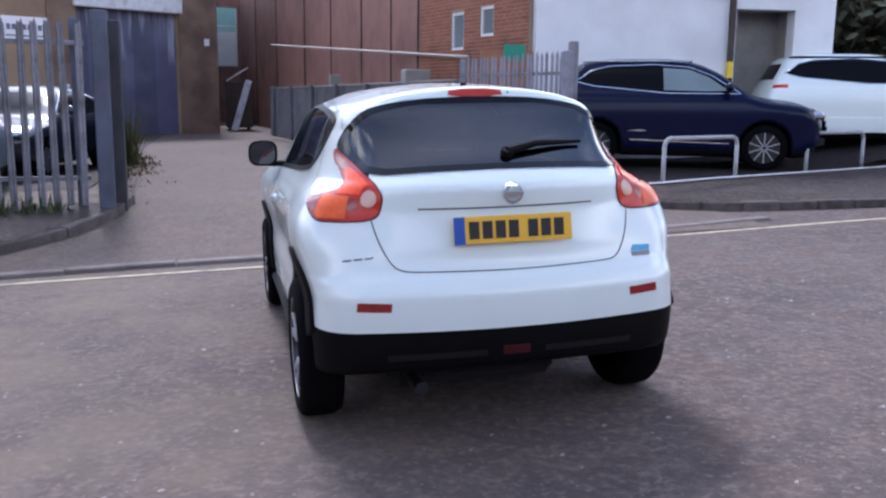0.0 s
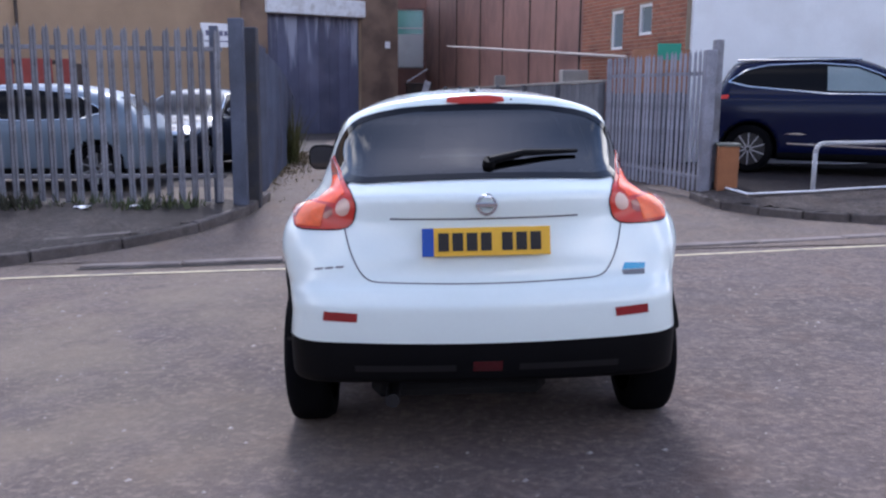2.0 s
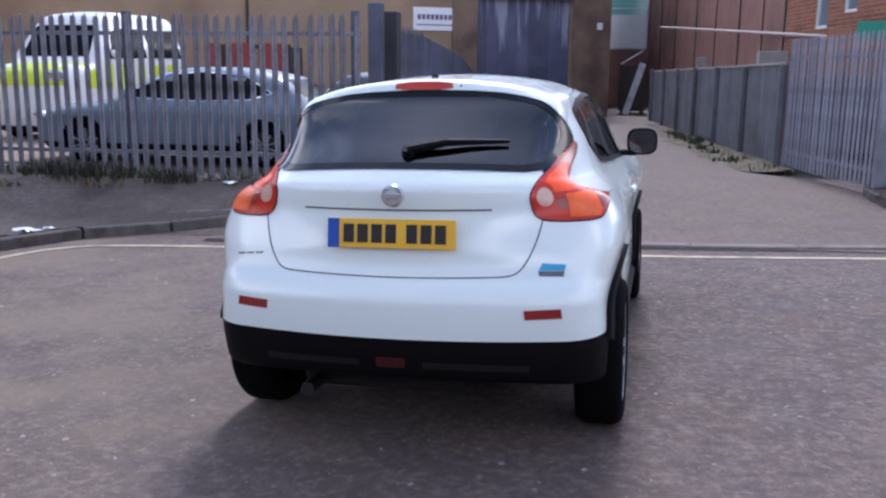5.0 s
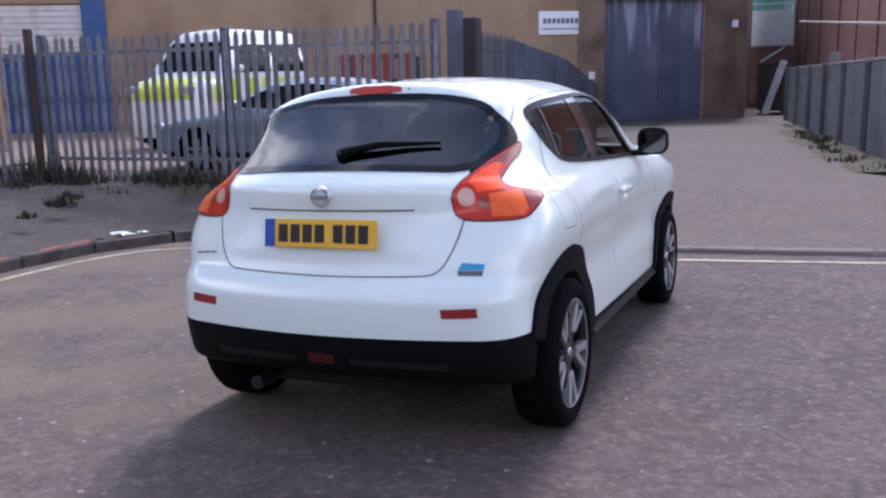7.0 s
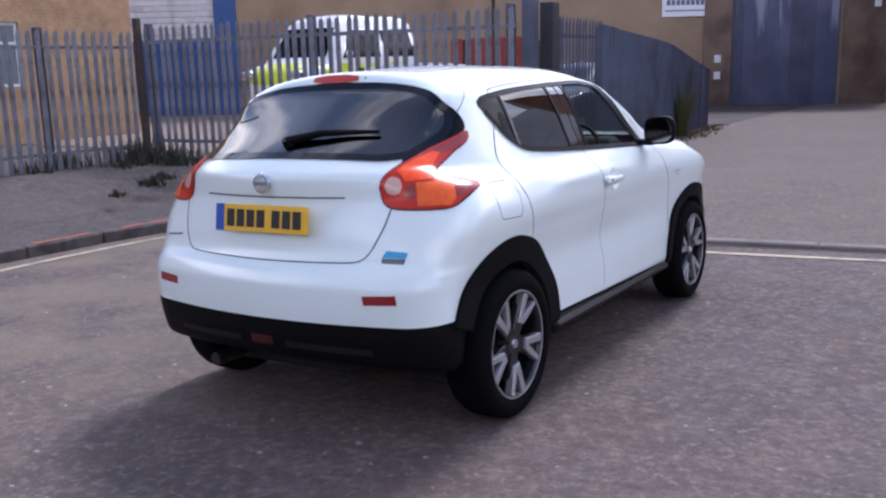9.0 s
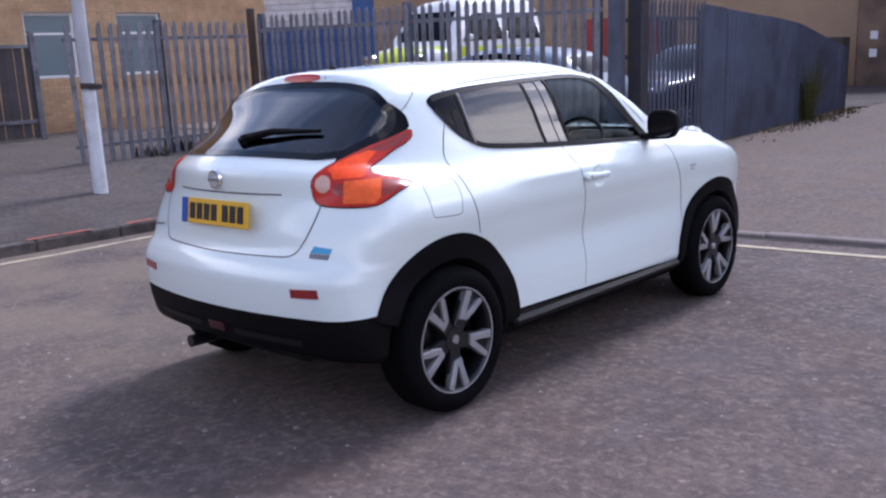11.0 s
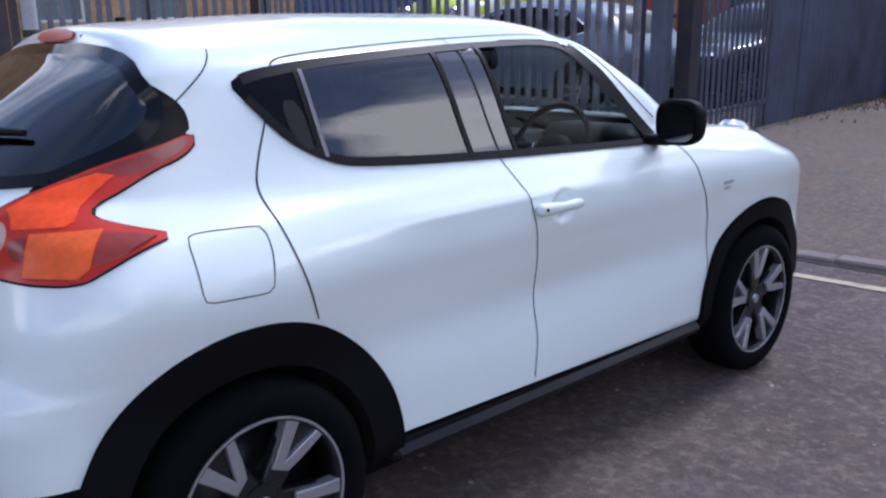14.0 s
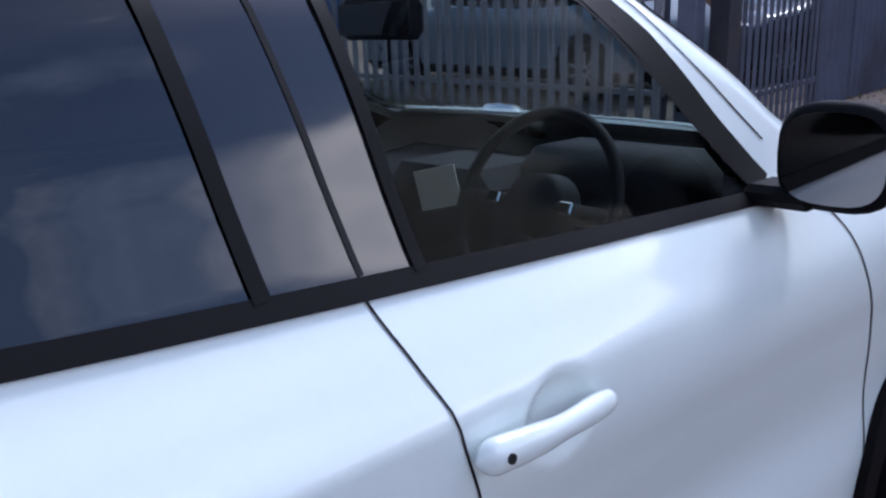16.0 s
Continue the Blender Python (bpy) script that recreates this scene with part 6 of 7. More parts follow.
for p, q in zip(EDGE, EDGE[1:]):
    L = float(np.linalg.norm(q - p))
    M = Matrix.Translation(tuple(p)) @ Matrix.Rotation(math.atan2(q[1] - p[1], q[0] - p[0]), 4, "Z") @ Matrix.Rotation(-math.atan2(q[2] - p[2], L), 4, "Y")
    tagged(part("edging", box((0, 0, -0.25), (L, 0.05, 0.006), M, 0.004), KERB), "dark low edging of the car park", "edging", kind="structure")
    tagged(part("edging_cap", box((0, -0.004, 0.008), (L, 0.04, 0.026), M, 0.004), SIGN_WHITE), "white top of the car park edging", "edging", kind="structure")
tagged(part("edging_back", box((3.72, 8.52, 0.05), (3.768, 12.0, 0.346), None, 0.004), KERB), "dark low edging of the car park behind the gate", "edging", kind="structure")
tb = thing("utility_box", "orange-brown box by the gate post", "box", along((3.69, 8.3), (3.97, 8.25), 0.24))
part("box_body", box((0, 0, 0), (0.27, 0.25, 0.6), None, 0.015), TERRACOTTA, tb)
part("box_lid", box((-0.015, -0.015, 0.6), (0.285, 0.265, 0.64), None, 0.01), mat("grey_green_lid", (0.12, 0.125, 0.11), 0.7, var=0.2), tb, "grey-green lid")
tagged(part("leaning_plank", box((-0.13, -0.02, 0), (0.13, 0.02, 2.1), Matrix.Translation((-0.5, 33.4, -0.08)) @ Matrix.Rotation(radians(17), 4, "Y"), 0.006), WHITE_METAL), "pale plank leaning by the building", "plank")
# dark block stands in for the shade of the passage under the window
shade_box = thing("passage_shade", "dark box in place of the passage's shade below the long window", "bin", Matrix.Translation((-0.8, 33.8, -0.08)))
part("bin_body", box((0.0, 0.0, 0.12), (1.05, 1.5, 1.85), None, 0.03), DARK_STEEL, shade_box)
part("bin_rim", box((-0.04, -0.04, 1.852), (1.09, 1.54, 1.93), None, 0.02), DARK_STEEL, shade_box)
for x in (0.1, 0.85):
    part("foot", box((x, 0.05, 0), (x + 0.1, 1.45, 0.118), None, 0.01), DARK_STEEL, shade_box)
tagged(part("white_batten", box((0, -0.02, -0.025), (1.0, 0.02, 0.025), Matrix.Translation((-0.75, 33.75, 1.9)) @ Matrix.Rotation(radians(-32), 4, "Y"), 0.004), SIGN_WHITE), "white batten sticking up from the dark box", "batten")
tagged(part("dark_bin", box((-7.0, 26.6, 0.0), (-6.3, 27.2, 1.5), None, 0.03), DARK_STEEL), "dark cabinet beside the door", "cabinet")
tagged(part("wall_block", box((1.72, 20.3, 1.2), (2.0, 20.6, 1.95), None, 0.02), CONCRETE), "pale block on the wall behind the fence", "block")
tagged(part("vent_box", box((2.75, 15.6, 1.45), (3.3, 16.1, 2.0), None, 0.02), CONCRETE), "pale grey box on the brown wall", "vent box")

# ---- kerbs ----
def kerb_row(name, path, top, label, width=0.13, m=None, size=0.9):
    """Kerb stones laid end to end along a path, each a piece of its own."""
    k = thing(name, label, "kerb", kind="structure")
    d = np.r_[0, np.cumsum(np.linalg.norm(np.diff(path, axis=0), axis=1))]
    n = int(d[-1] / size)
    for i in range(n):
        s0, s1 = d[-1] * i / n, d[-1] * (i + 1) / n - 0.012
        p, q = (np.array([np.interp(s, d, path[:, c]) for c in (0, 1)]) for s in (s0, s1))
        za, zb = top(*p), top(*q)
        L = float(np.linalg.norm(q - p))
        tilt = math.atan2(zb - za, L)
        M = along(p, q, float(za)) @ Matrix.Rotation(-tilt, 4, "Y")
        part("kerb_stone", box((0, -width, -0.24), (L, 0, rng.uniform(-0.004, 0.006)), M, 0.014), m or KERB, k)
    return k


kerb_row("kerb", KERB_LEFT[::-1], lambda x, y: float(ground_z(x, y)) + 0.115, "dark weathered kerb stones along the left pavement")
kerb_row("kerb", KERB_RIGHT, lambda x, y: float(max(road_z(min(x, 9), 5.3), ground_z(min(x, 9), y))) + 0.112, "dark weathered kerb stones along the right pavement", size=0.5)
# dropped kerb across the gateway
kerb_row("dropped_kerb", GUTTER[::-1] + np.array((0.0, 0.035)), lambda x, y: float(road_z(x, y)) + 0.034, "pale worn dropped kerb stones across the gateway", 0.15, m=DROPPED)
bm = bmesh.new()
for i, y in enumerate(np.arange(1.4, 4.3, 0.36)):
    if i % 3 != 2:
        x = float(np.interp(y, KERB_LEFT[:, 1][:60], KERB_LEFT[:, 0][:60]))
        z = float(road_z(x, y)) + 0.122
        add_box(bm, (x - 0.1, y, z), (x - 0.03, y + 0.3, z + 0.003))
tagged(part("kerb_paint", bm, RED_MARK), "faded red spray marks on the kerb", "paint mark", kind="structure")

# ---- litter and weeds ----
def litter(x, y, z, size, seed):
    r = random.Random(seed)
    bm = bmesh.new()
    g = bmesh.ops.create_grid(bm, x_segments=4, y_segments=4, size=size)
    for v in g["verts"]:
        v.co.z = r.uniform(0, size * 0.35)
        v.co.x += r.uniform(-size, size) * 0.2
        v.co.y *= r.uniform(0.4, 0.9)
    ob = part("litter", bm, SIGN_WHITE, None)
    ob.location = (x, y, z)
    return tagged(ob, "crumpled white paper litter by the kerb", "litter", group="litter")


litter(-5.4, 4.68, -0.12, 0.12, 1)
litter(-5.28, 4.86, -0.12, 0.06, 2)
litter(-4.2, 6.9, 0.16, 0.09, 3)
litter(-3.6, 7.0, 0.17, 0.06, 4)
litter(-6.2, 6.75, 0.16, 0.08, 5)
WEED = mat("weeds", (0.06, 0.075, 0.03), 0.9, var=0.4, scale=9)
BRAMBLE = mat("bramble_leaf", (0.045, 0.043, 0.028), 0.9, var=0.4, scale=9)
DRY_WEED = mat("dry_weeds", (0.13, 0.1, 0.055), 0.9, var=0.4, scale=9)


def weeds(name, spots, label, m, blade=0.16, count=26, spread=0.14, seed=1):
    r = random.Random(seed)
    v, f = [], []
    for sx_, sy_, sz_, k in spots:
        for _ in range(int(count * k)):
            a, d = r.uniform(0, 6.283), r.uniform(0, spread) * k
            x, y = sx_ + d * math.cos(a) * 1.6, sy_ + d * math.sin(a)
            h, w = blade * r.uniform(0.4, 1.3) * k, 0.012 * r.uniform(0.6, 1.6)
            b, lean = r.uniform(0, 6.283), r.uniform(0.1, 0.7) * h
            ux, uy = math.cos(b) * w, math.sin(b) * w
            lx, ly = -math.sin(b) * lean, math.cos(b) * lean
            i = len(v)
            v += [(x - ux, y - uy, sz_), (x + ux, y + uy, sz_), (x + ux * 0.8 + lx * 0.5, y + uy * 0.8 + ly * 0.5, sz_ + h * 0.6), (x - ux * 0.8 + lx * 0.5, y - uy * 0.8 + ly * 0.5, sz_ + h * 0.6), (x + lx, y + ly, sz_ + h)]
            f += [[i, i + 1, i + 2, i + 3], [i + 3, i + 2, i + 4]]
    return tagged(mesh_np(name, v, f, [m]), label, "weeds", kind="stuff")


r = random.Random(9)
weeds("weeds", [(x, 6.98 + 0.088 * (x + 8.8) * 0.6 + r.uniform(-0.25, 0.0), 0.14, r.uniform(0.4, 1.5)) for x in np.arange(-9.2, -3.0, 0.22)], "green weeds along the foot of the fence", WEED, 0.13, 40, 0.2)
weeds("dry_weeds", [(x, 6.7 + r.uniform(-0.7, 0.1), 0.13, r.uniform(0.3, 0.9)) for x in np.arange(-9.4, -5.5, 0.3)], "dry grass on the pavement", DRY_WEED, 0.12, 30, 0.22, 2)
weeds("brambles", [(-8.7 + r.uniform(-0.1, 0.1), 6.5, 0.12, 2.4), (-8.2, 6.55, 0.12, 2.0), (-7.7, 6.4, 0.13, 1.2), (-9.3, 5.6, 0.1, 1.7), (-9.0, 4.9, 0.1, 1.3), (-8.4, 5.9, 0.11, 1.1), (-6.6, 4.95, 0.12, 0.8), (-6.3, 4.2, 0.1, 0.5), (-7.0, 5.5, 0.12, 0.6), (-6.6, 6.75, 0.14, 1.6), (-6.1, 6.8, 0.14, 1.9), (-5.0, 6.9, 0.15, 1.2)], "dark low brambles at the foot of the fence", BRAMBLE, 0.16, 90, 0.2, 6)
weeds("drive_weeds", [(-2.24 - 0.084 * (y - 7.95) + r.uniform(-0.1, 0.2), y, 0.06, r.uniform(0.5, 1.7)) for y in np.arange(8.2, 18.0, 0.16)], "dry weeds at the foot of the sheet fence", DRY_WEED, 0.035, 36, 0.2, 3)
BANK_Y = np.arange(10.6, 22.0, 0.25)
bank_out = [2.72 - 0.15 * (y - 11.45) - (0.62 + 0.12 * math.sin(y * 1.9) + 0.08 * math.sin(y * 4.3)) * min(1, (y - 10.4) / 0.8) for y in BANK_Y]
path_mesh("dirt_bank", [(x, y) for x, y in zip(bank_out, BANK_Y)], [(2.76 - 0.15 * (y - 11.45), y) for y in BANK_Y], mat("bank_soil", (0.1, 0.075, 0.05), 0.95, var=0.4, scale=7, bump=0.6, stain=(0.05, 0.055, 0.025), stain_scale=2.5), "brown soil and moss banked along the board fence", "soil", 0.014,
          lambda x, y: float(ground_z(x, y)) + 0.1 * max(0.0, min(1.0, (x - (2.72 - 0.15 * (y - 11.45) - 0.55)) / 0.55)))
weeds("drive_weeds", [(2.75 - 0.15 * (y - 11.45) - 0.22 + r.uniform(-0.2, 0.1), y, 0.1, r.uniform(0.4, 1.3)) for y in np.arange(10.8, 20.0, 0.3)], "weeds and grass along the board fence", WEED, 0.09, 40, 0.2, 4)
weeds("tall_weeds", [(-2.86, 14.6, 0.05, 2.4), (-2.88, 14.75, 0.05, 2.0)], "tall yellow-green weeds against the fence", mat("tall_weed_leaf", (0.085, 0.085, 0.028), 0.9, var=0.4), 0.42, 34, 0.04, 5)


# ---- trees beyond the white building ----
def tree(x, y, z, h, seed):
    r = random.Random(seed)
    t = thing("tree", "dark green leafy tree beyond the car park", "tree", Matrix.Translation((x, y, z)), group="trees")
    bm = bmesh.new()
    add_rod(bm, (0, 0, 0), (0.1, 0, h * 0.45), 0.16, 0.1, 10)
    ends = []
    for k in range(7):
        a, u = k * 0.9 + r.uniform(-0.3, 0.3), r.uniform(0.28, 0.9)
        e = (h * 0.3 * math.cos(a), h * 0.3 * math.sin(a), h * u)
        add_rod(bm, (0.08, 0, h * r.uniform(0.25, 0.45)), e, 0.06, 0.02, 6)
        ends.append(e)
    part("trunk", bm, DARK_STEEL, t)
    v, f = [], []
    for _ in range(6500):
        e = r.choice(ends)
        c = Vector([max(-1.4, min(1.4, r.gauss(0, 0.9))) for _ in range(3)]) * h * 0.15 + Vector(e)
        n1 = Vector((r.gauss(0, 1), r.gauss(0, 1), r.gauss(0, 1))).normalized()
        n2 = n1.orthogonal().normalized()
        s = r.uniform(0.14, 0.32)
        i = len(v)
        v += [tuple(c - n1 * s), tuple(c + n2 * s * 0.5), tuple(c + n1 * s), tuple(c - n2 * s * 0.5)]
        f.append([i, i + 1, i + 2, i + 3])
    mesh_np("crown", v, f, [LEAF], t)


LEAF = mat("leaf", (0.15, 0.15, 0.1), 0.7, var=0.4, scale=3)
for k, (x, y, h) in enumerate(((13.5, 15.5, 6.5), (15.5, 13.5, 7.0), (17.5, 17.0, 8.0), (13.0, 19, 7.5), (19, 13, 6.5), (20.5, 18, 8), (14.6, 17.5, 7.5), (16.5, 15.2, 7.5), (18.2, 15.0, 7.2))):
    tree(x, y, 0.3, h * 0.72, k)


# ---- parked vehicles ----
def parked(name, label, M, length, width, height, roof, tail, nose, paint, wheel_r=0.33, hubs=(0.75, 3.45), belt=0.62, panes=(), step=0.05, bands=(), rails=False):
    """A parked car: body drawn from its roof, tail and nose lines, with windows, wheels and lamps as parts."""
    global FIELD
    rl_, tl_, nl_ = spline(roof), spline(tail), spline(nose)
    hw = width / 2
    fl = spline([(0.15, hw - 0.1), (0.3, hw - 0.02), (0.6, hw), (height * belt, hw - 0.03), (height * belt + 0.1, hw - 0.09), (height * 0.9, hw - 0.24), (height + 0.05, hw - 0.4)])

    def field(x, y, z):
        ax = np.abs(x)
        side = (ax - fl(z) + 0.12 * np.maximum(y - length + 0.8, 0) ** 2) / np.sqrt(1 + slope(fl, z) ** 2)
        top = (z - rl_(y) + 0.1 * ax**2) / np.sqrt(1 + slope(rl_, y) ** 2)
        rear = (tl_(z) + 0.15 * ax**2 - y) / np.sqrt(1 + slope(tl_, z) ** 2)
        front = (y - nl_(z) + 0.25 * ax**2) / np.sqrt(1 + slope(nl_, z) ** 2)
        return smax(smax(smax(smax(side, top, 0.12), front, 0.2), rear, 0.15), 0.2 - z, 0.05)

    def shell(x, y, z):
        f = field(x, y, z)
        for hy in hubs:
            f = smax(f, -np.maximum(np.sqrt((y - hy) ** 2 + (z - wheel_r) ** 2) - wheel_r - 0.05, hw - 0.32 - np.abs(x)), 0.03)
        return f

    c = thing(name, label, "car", M, group="parked cars")
    Vp, Qp = surface_net(shell, (-hw - 0.1, -0.1, 0.1), (hw + 0.1, length + 0.1, height + 0.1), step)
    Cp = Vp[Qp].mean(1)
    dark_ = Cp[:, 2] < 0.34
    for d in hubs:
        dark_ |= (np.hypot(Cp[:, 1] - d, Cp[:, 2] - wheel_r) < wheel_r + 0.075)
    Np = unit(gradient(shell, Vp))
    for nm, sel, m in (("body", ~dark_, paint), ("lower_trim", dark_, BLACK_TRIM)):
        fs = Qp[sel]
        used, inv = np.unique(fs, return_inverse=True)
        mesh_np(nm, Vp[used], inv.reshape(fs.shape), [m], c, Np[used])
    FIELD = field
    for side, poly in panes:
        for s in (("right", "left") if side == "side" else (side,)):
            patch("window", poly, s, WING_GLASS, c, 0.005, 0.004, 0.09, label="dark glass window")
            if side == "side":
                strip("window_trim", poly, s, CHROME, c, 0.018, 0.008, True)
    for nm, side, poly, m in bands:
        for s in (("right", "left") if side == "side" else (side,)):
            patch(nm, poly, s, m, c, 0.007, 0.004, 0.09)
    FIELD = car_body
    glass = np.array(panes[0][1])
    my, mz = glass[:, 0].max() - 0.2, glass[:, 1].min() + 0.1
    for sx in (-1, 1):
        bm = bmesh.new()
        bmesh.ops.create_uvsphere(bm, u_segments=14, v_segments=8, radius=1.0)
        for v in bm.verts:
            v.co = Vector((sx * (hw + 0.06) + v.co.x * 0.12, my + v.co.y * 0.07, mz + v.co.z * 0.08))
        part("door_mirror", bm, paint, c, smooth=True)
        part("head_lamp", box((sx * hw * 0.7 - 0.17, length - 0.3, height * 0.46), (sx * hw * 0.7 + 0.17, length - 0.1, height * 0.53), None, 0.04), CHROME, c, "clear head lamp")
        if rails:
            part("roof_rail", rod((sx * (hw - 0.33), 0.55, height - 0.06), (sx * (hw - 0.33), 2.3, height - 0.05), 0.02, seg=8), CHROME if paint is NAVY else BLACK_TRIM, c, "roof rail")
        for hy in hubs:
            w = new("wheel")
            w.parent = c
            w.matrix_local = Matrix.Translation((sx * (hw - 0.1), hy, wheel_r)) @ Matrix.Rotation(radians(90 * sx), 4, "Y")
            bm = bmesh.new()
            prof = [(wheel_r * 0.68, 0.07), (wheel_r * 0.9, 0.08), (wheel_r, 0.05), (wheel_r, -0.1), (wheel_r * 0.68, -0.1)]
            rings = [[bm.verts.new((q * math.cos(a), q * math.sin(a), h)) for a in np.linspace(0, 2 * math.pi, 33)[:-1]] for q, h in prof]
            for ra, rb in zip(rings, rings[1:]):
                for i in range(32):
                    bm.faces.new((ra[i], rb[i], rb[(i + 1) % 32], ra[(i + 1) % 32]))
            part("tyre", bm, RUBBER, w, smooth=True)
            bm = bmesh.new()
            add_rod(bm, (0, 0, 0.02), (0, 0, 0.04), wheel_r * 0.68, seg=28)
            part("rim", bm, DARK_ALLOY, w)
            for k in range(10):
                a = k * 2 * math.pi / 10
                bm = bmesh.new()
                for v in add_box(bm, (0.03, -0.009, 0.04), (wheel_r * 0.67, 0.009, 0.06)):
                    v.co = Matrix.Rotation(a, 4, "Z") @ v.co
                part("spoke", bm, ALLOY, w)
    return c


def car_at(rear_wheel, front_wheel, side_x, hubs, z):
    """A pose that brings the near-side wheels of a car to two places on the ground."""
    a, b = Vector(rear_wheel), Vector(front_wheel)
    turn = math.atan2(b.y - a.y, b.x - a.x) - math.pi / 2
    return Matrix.Translation((a.x, a.y, z)) @ Matrix.Rotation(turn, 4, "Z") @ Matrix.Translation((-side_x, -hubs[0], 0))


NAVY = mat("navy_paint", (0.002, 0.004, 0.026), 0.2, var=0.05, bump=0.0, coat=0.0, spec=0.25)
SLATE_PAINT = mat("dark_slate_paint", (0.02, 0.024, 0.036), 0.25, var=0.05, bump=0.0, coat=0.6)
SILVER = mat("silver_paint", (0.17, 0.215, 0.27), 0.38, metal=0.15, var=0.05, bump=0.0, coat=0.25, spec=0.4)
VAN_WHITE = mat("van_white", (0.75, 0.76, 0.78), 0.35, var=0.05, bump=0.0, coat=0.3)
HI_VIS = mat("hi_vis_yellow", (0.6, 0.72, 0.03), 0.4, var=0.05, bump=0.0)
SUV_ROOF = [(0, 1.4), (0.35, 1.62), (0.8, 1.73), (1.6, 1.76), (2.3, 1.72), (2.7, 1.57), (3.2, 1.25), (3.4, 1.17), (4.0, 1.08), (4.4, 0.94)]
SUV_TAIL = [(0.2, 0.12), (0.5, 0.03), (0.9, 0.06), (1.1, 0.14), (1.35, 0.3), (1.55, 0.4), (1.7, 0.42)]
SUV_NOSE = [(0.2, 4.25), (0.5, 4.43), (0.88, 4.42), (1.05, 4.33), (1.2, 4.1), (1.8, 4.0)]
SUV_PANES = [("side", [(0.45, 1.37), (0.7, 1.55), (1.0, 1.62), (1.7, 1.65), (2.25, 1.61), (2.6, 1.48), (3.05, 1.2), (1.9, 1.2), (0.75, 1.3)]), ("rear", [(-0.55, 1.26), (0.55, 1.26), (0.48, 1.55), (-0.48, 1.55)])]
SUV_LAMPS = [("tail_lamp", "corner_right", [(0.7, 1.1), (0.95, 1.115), (0.93, 1.17), (0.7, 1.16)], RED_LENS), ("tail_lamp", "corner_left", [(0.7, 1.1), (0.95, 1.115), (0.93, 1.17), (0.7, 1.16)], RED_LENS)]
# opaque pale colour paints the bright wall seen through this window
FRONT_GLASS = mat("side_glass_pale_view", (0.2, 0.25, 0.27), 0.12, var=0.15, bump=0.0, scale=2.0)
side_trim = [("front_window", "side", [(1.86, 1.245), (1.84, 1.6), (2.25, 1.57), (2.55, 1.455), (2.86, 1.25), (2.6, 1.235)], FRONT_GLASS), ("side_moulding", "side", [(1.35, 0.45), (2.9, 0.41), (2.9, 0.43), (1.35, 0.472)], CHROME), ("door_moulding", "side", [(1.3, 0.6), (1.5, 0.59), (1.62, 0.6), (1.5, 0.625)], CHROME)]
parked("parked_car", "dark navy crossover car parked behind the hoop barriers", car_at((4.75, 10.1), (7.2, 9.04), 0.9, (0.8, 3.45), 0.34), 4.45, 1.84, 1.76, SUV_ROOF, SUV_TAIL, SUV_NOSE, NAVY, 0.36, (0.8, 3.45), panes=SUV_PANES, bands=SUV_LAMPS + side_trim, rails=True)
parked("parked_car", "white estate car parked by the white building", car_at((9.2, 10.9), (11.7, 9.95), 0.9, (0.8, 3.45), 0.56), 4.45, 1.8, 1.73, SUV_ROOF, SUV_TAIL, SUV_NOSE, WHITE_PAINT, 0.34, (0.8, 3.45), panes=SUV_PANES, bands=SUV_LAMPS, rails=True)
HATCH_ROOF = [(0, 1.0), (0.3, 1.25), (0.8, 1.42), (1.5, 1.48), (2.1, 1.44), (2.6, 1.22), (3.0, 1.0), (3.3, 0.95), (3.9, 0.86), (4.3, 0.75)]


def stretched(line, k=1.13):
    return [(a * k, b) for a, b in line]


HATCH_TAIL = [(0.2, 0.12), (0.5, 0.03), (0.85, 0.06), (1.0, 0.16), (1.3, 0.4), (1.6, 0.55)]
HATCH_NOSE = [(0.2, 4.05), (0.5, 4.2), (0.7, 4.18), (0.85, 4.0), (1.6, 3.8)]
HATCH_PANES = [("side", [(0.6, 1.1), (1.0, 1.35), (1.6, 1.4), (2.1, 1.36), (2.75, 1.02), (1.6, 0.97), (0.9, 1.0)]), ("front", [(-0.58, 1.02), (0.58, 1.02), (0.5, 1.36), (-0.5, 1.36)]), ("rear", [(-0.55, 1.05), (0.55, 1.05), (0.5, 1.3), (-0.5, 1.3)])]
parked("parked_car", "silver hatchback parked in the yard behind the fence", Matrix.Translation((-3.99, 9.95, 0.11)) @ Matrix.Rotation(radians(93), 4, "Z"), 4.75, 1.8, 1.48, stretched(HATCH_ROOF), HATCH_TAIL, [(z, y + 0.55) for z, y in HATCH_NOSE], SILVER, 0.32, (0.81, 3.7), panes=[(HATCH_PANES[0][0], stretched(HATCH_PANES[0][1]))] + HATCH_PANES[1:])
parked("parked_car", "dark slate car parked further back in the yard", Matrix.Translation((-3.95, 15.2, 0.07)) @ Matrix.Rotation(radians(168), 4, "Z"), 4.2, 1.76, 1.48, HATCH_ROOF, HATCH_TAIL, HATCH_NOSE, SLATE_PAINT, 0.31, (0.72, 3.3), panes=HATCH_PANES)
VAN_ROOF = [(0, 2.62), (0.3, 2.73), (1.5, 2.75), (2.7, 2.73), (3.15, 2.6), (3.65, 1.95), (3.8, 1.75), (4.4, 1.62), (4.85, 1.42)]
VAN_TAIL = [(0.2, 0.1), (0.6, 0.02), (1.6, 0.05), (2.4, 0.1), (2.8, 0.14)]
VAN_NOSE = [(0.2, 4.7), (0.6, 4.82), (1.2, 4.8), (1.5, 4.7), (1.7, 4.5), (2.8, 4.2)]
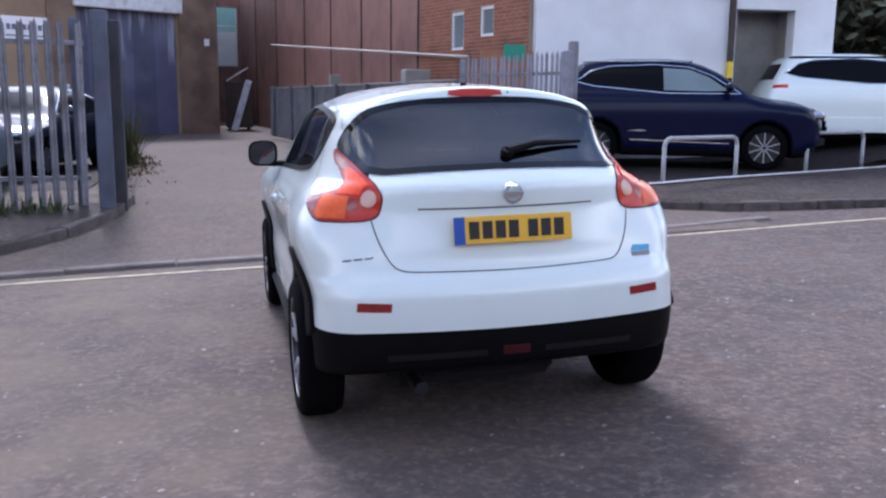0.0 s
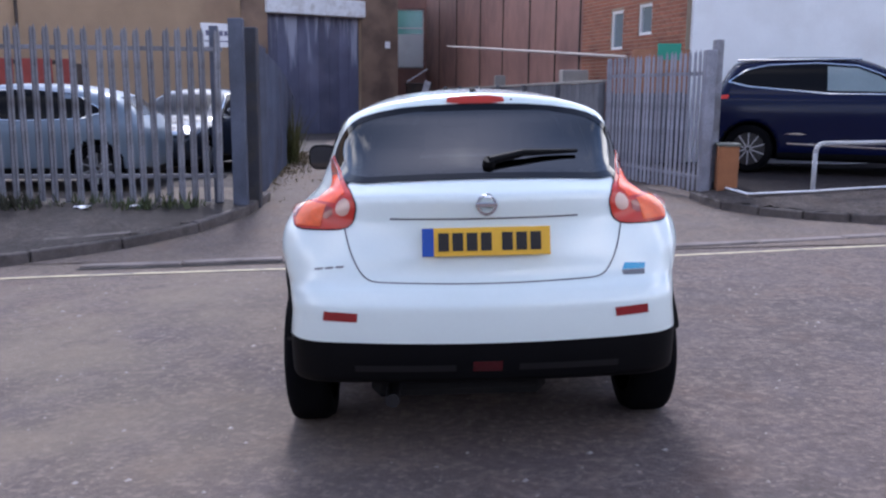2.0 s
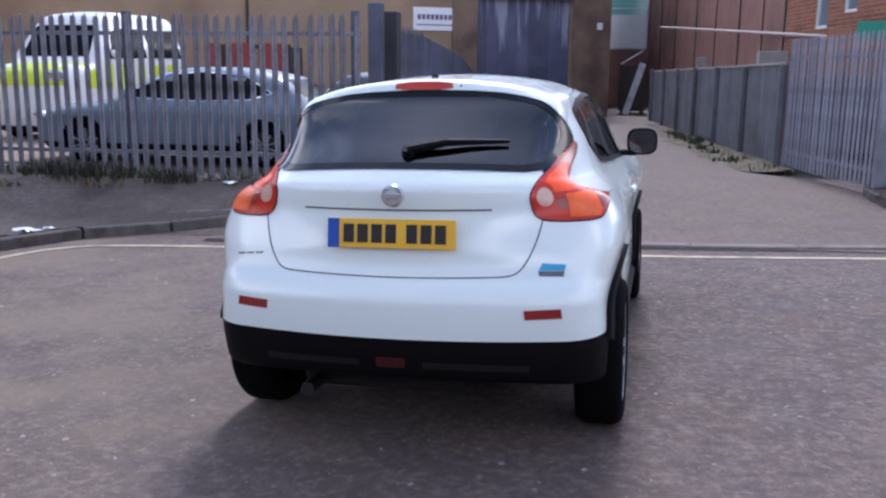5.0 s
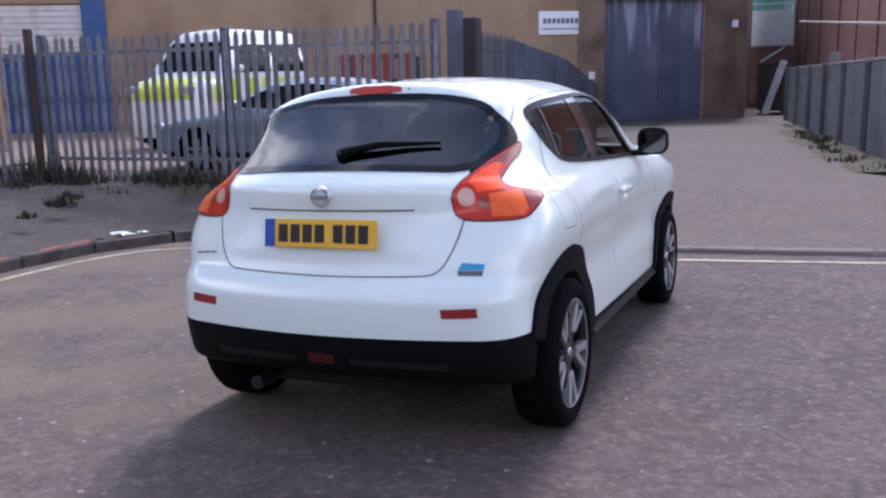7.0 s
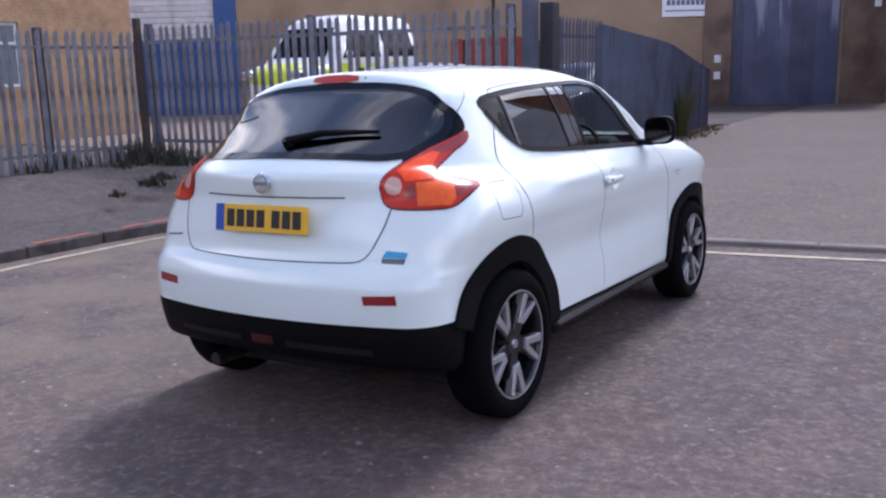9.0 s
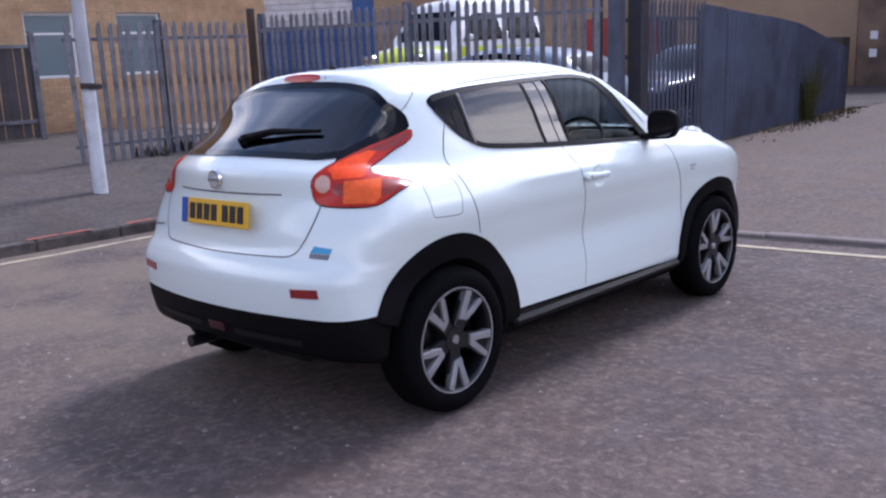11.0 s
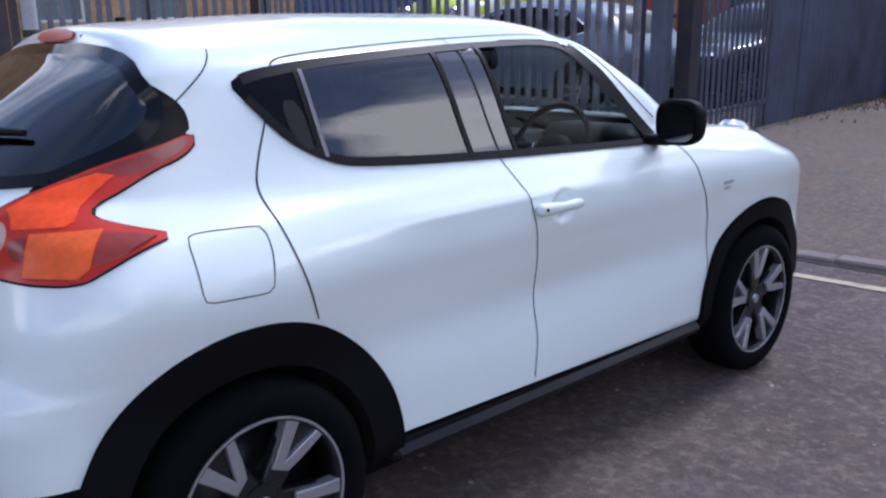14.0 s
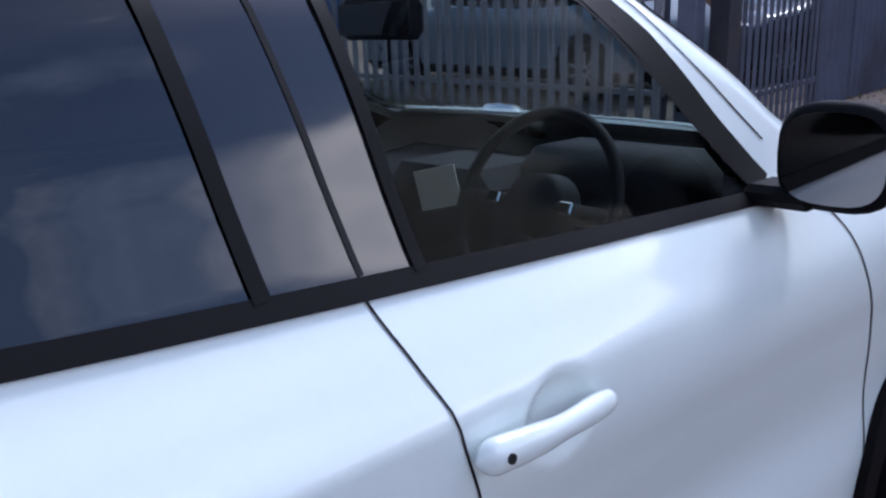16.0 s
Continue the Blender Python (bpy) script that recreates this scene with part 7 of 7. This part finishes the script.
VAN_PANES = [("side", [(1.95, 1.75), (1.95, 2.4), (2.8, 2.38), (3.05, 2.28), (3.45, 1.72)]), ("side", [(0.45, 1.75), (0.45, 2.4), (1.75, 2.4), (1.75, 1.75)]), ("front", [(-0.82, 1.75), (0.82, 1.75), (0.72, 2.42), (-0.72, 2.42)])]
hi_bands = [("hi_vis_band", "side", [(0.2 + k * 0.62, 1.1), (0.51 + k * 0.62, 1.1), (0.51 + k * 0.62, 1.6), (0.2 + k * 0.62, 1.6)], HI_VIS) for k in range(7)] + [("hi_vis_band", "front", [(-0.85, 1.15), (0.85, 1.15), (0.8, 1.62), (-0.8, 1.62)], HI_VIS)]
parked("parked_van", "white four-by-four with yellow-green reflective bands, in the yard", Matrix.Translation((-11.65, 17.4, 0.04)) @ Matrix.Rotation(radians(180), 4, "Z"), 4.9, 2.1, 2.75, VAN_ROOF, VAN_TAIL, VAN_NOSE, VAN_WHITE, 0.38, (0.95, 3.8), belt=0.72, panes=VAN_PANES, bands=hi_bands)
bin_ = thing("red_container", "red metal stillage stacked at the back of the yard", "container", along((-12.0, 21.0), (-9.5, 21.3), 0.0))
for i in range(5):
    part("side_slat", box((i * 0.5, 0, 0.15), (i * 0.5 + 0.38, 0.05, 2.3), None, 0.01), mat("red_oxide", (0.22, 0.035, 0.03), 0.7, var=0.3) if i == 0 else bpy.data.materials["red_oxide"], bin_)
for z in (0.12, 1.1, 2.15):
    part("rail", box((0, 0.052, z), (2.45, 0.11, z + 0.12), None, 0.008), DARK_STEEL, bin_)
for i in (0, 2.3):
    part("leg", box((i, 0.12, 0), (i + 0.12, 1.4, 2.2), None, 0.01), DARK_STEEL, bin_)


# ---- loose stones and grit on the road ----
def grit(name, label, boxes, m, sizes, seed):
    """Small broken stones strewn over patches of ground."""
    r = random.Random(seed)
    v, f = [], []
    for x0, x1, y0, y1, count in boxes:
        for _ in range(count):
            x, y, s = r.uniform(x0, x1), r.uniform(y0, y1), r.uniform(*sizes) * r.uniform(0.5, 1.0)
            z = float(road_z(x, y))
            i = len(v)
            for k in range(4):
                a = k * 1.571 + r.uniform(-0.4, 0.4)
                v.append((x + s * math.cos(a), y + s * math.sin(a) * 0.8, z - 0.001))
            v.append((x + r.uniform(-0.3, 0.3) * s, y + r.uniform(-0.3, 0.3) * s, z + s * r.uniform(0.4, 0.8)))
            f += [[i + k, i + (k + 1) % 4, i + 4] for k in range(4)]
    ob = mesh_np(name, v, f, [m])
    return tagged(ob, label, "stones", kind="stuff")


CHIP = mat("pale_chip", (0.36, 0.32, 0.3), 0.85, var=0.5, scale=30)
STONE = mat("pale_grit", (0.2, 0.17, 0.155), 0.9, var=0.5, scale=30)
grit("chips", "scattered pale stone chips on the road", [(-4.6, 4.4, -3.3, 4.6, 230), (-2.5, 3.5, -2.8, 0.2, 90)], CHIP, (0.012, 0.024), 12)
grit("grit", "pale loose stones on the road", [(-4.8, 4.5, -3.5, 4.8, 1500), (-4.8, -1.2, -2.5, 4.6, 500), (-2.5, 3.5, -2.8, -0.4, 700)], STONE, (0.004, 0.014), 11)


# ---- bricks of the two brick walls ----
def lay_bricks(wall, a, b, z0, z1, holes, m, near, label):
    """Bricks in stretcher bond proud of the mortar: those in the near stretch one by one, the rest joined."""
    M, L = along(a, b, 0), math.dist(a, b)
    r = random.Random(21)
    meshes, v, f, singles = {}, [], [], 0
    for row in range(int((z1 - z0) / 0.075)):
        lo = z0 + row * 0.075 + 0.005
        hi = lo + 0.065
        x = -0.1125 * (row % 2)
        while x < L:
            spans = [(max(x, 0), min(x + 0.215, L))]
            for s, e, hl, hh in holes:
                if hi > hl and lo < hh:
                    spans = [q for p, w in spans for q in ((p, min(w, s)), (max(p, e), w))]
            for p, w in spans:
                if w - p < 0.03:
                    continue
                d = 0.008 + r.uniform(-0.002, 0.003)
                if singles < 300 and near[0] < p < near[1] and near[2] < lo < near[3]:
                    key = (round(w - p, 2), round(d, 3))
                    if key not in meshes:
                        me = bpy.data.meshes.new("brick")
                        k = key[0]
                        me.from_pydata([(0, -0.004, 0), (k, -0.004, 0), (k, -0.004, 0.065), (0, -0.004, 0.065), (0.003, key[1], 0.003), (k - 0.003, key[1], 0.003), (k - 0.003, key[1], 0.062), (0.003, key[1], 0.062)], [], [[4, 5, 6, 7], [0, 1, 5, 4], [1, 2, 6, 5], [2, 3, 7, 6], [3, 0, 4, 7]])
                        me.materials.append(m)
                        meshes[key] = me
                    o = new("brick", meshes[key])
                    o.parent = wall
                    o.matrix_local = M @ Matrix.Translation((p, 0, lo))
                    singles += 1
                else:
                    i = len(v)
                    v += [M @ Vector(q) for q in ((p, -0.004, lo), (w, -0.004, lo), (w, -0.004, hi), (p, -0.004, hi), (p + 0.003, d, lo + 0.003), (w - 0.003, d, lo + 0.003), (w - 0.003, d, hi - 0.003), (p + 0.003, d, hi - 0.003))]
                    f += [[i + j for j in q] for q in ((4, 5, 6, 7), (0, 1, 5, 4), (1, 2, 6, 5), (2, 3, 7, 6), (3, 0, 4, 7))]
            x += 0.225
    me = bpy.data.meshes.new("brickwork")
    me.from_pydata([tuple(q) for q in v], [], f)
    me.materials.append(m)
    ob = new("brickwork", me)
    ob.parent = wall
    tagged(ob, label, kind="stuff")


lay_bricks(brick_wall, BB, BM_, -0.3, 6.4, HOLES_BRICK, RED_BRICK, (0.1, 4.5, 2.5, 3.9), "red bricks in mortar")
lay_bricks(yellow_wall, YB, YA, -0.8, 6.5, sorted((19.8 - e, 19.8 - s, lo, hi) for s, e, lo, hi in holes_y), YELLOW_BRICK, (3.5, 7.6, 0.4, 2.7), "yellow bricks in mortar")
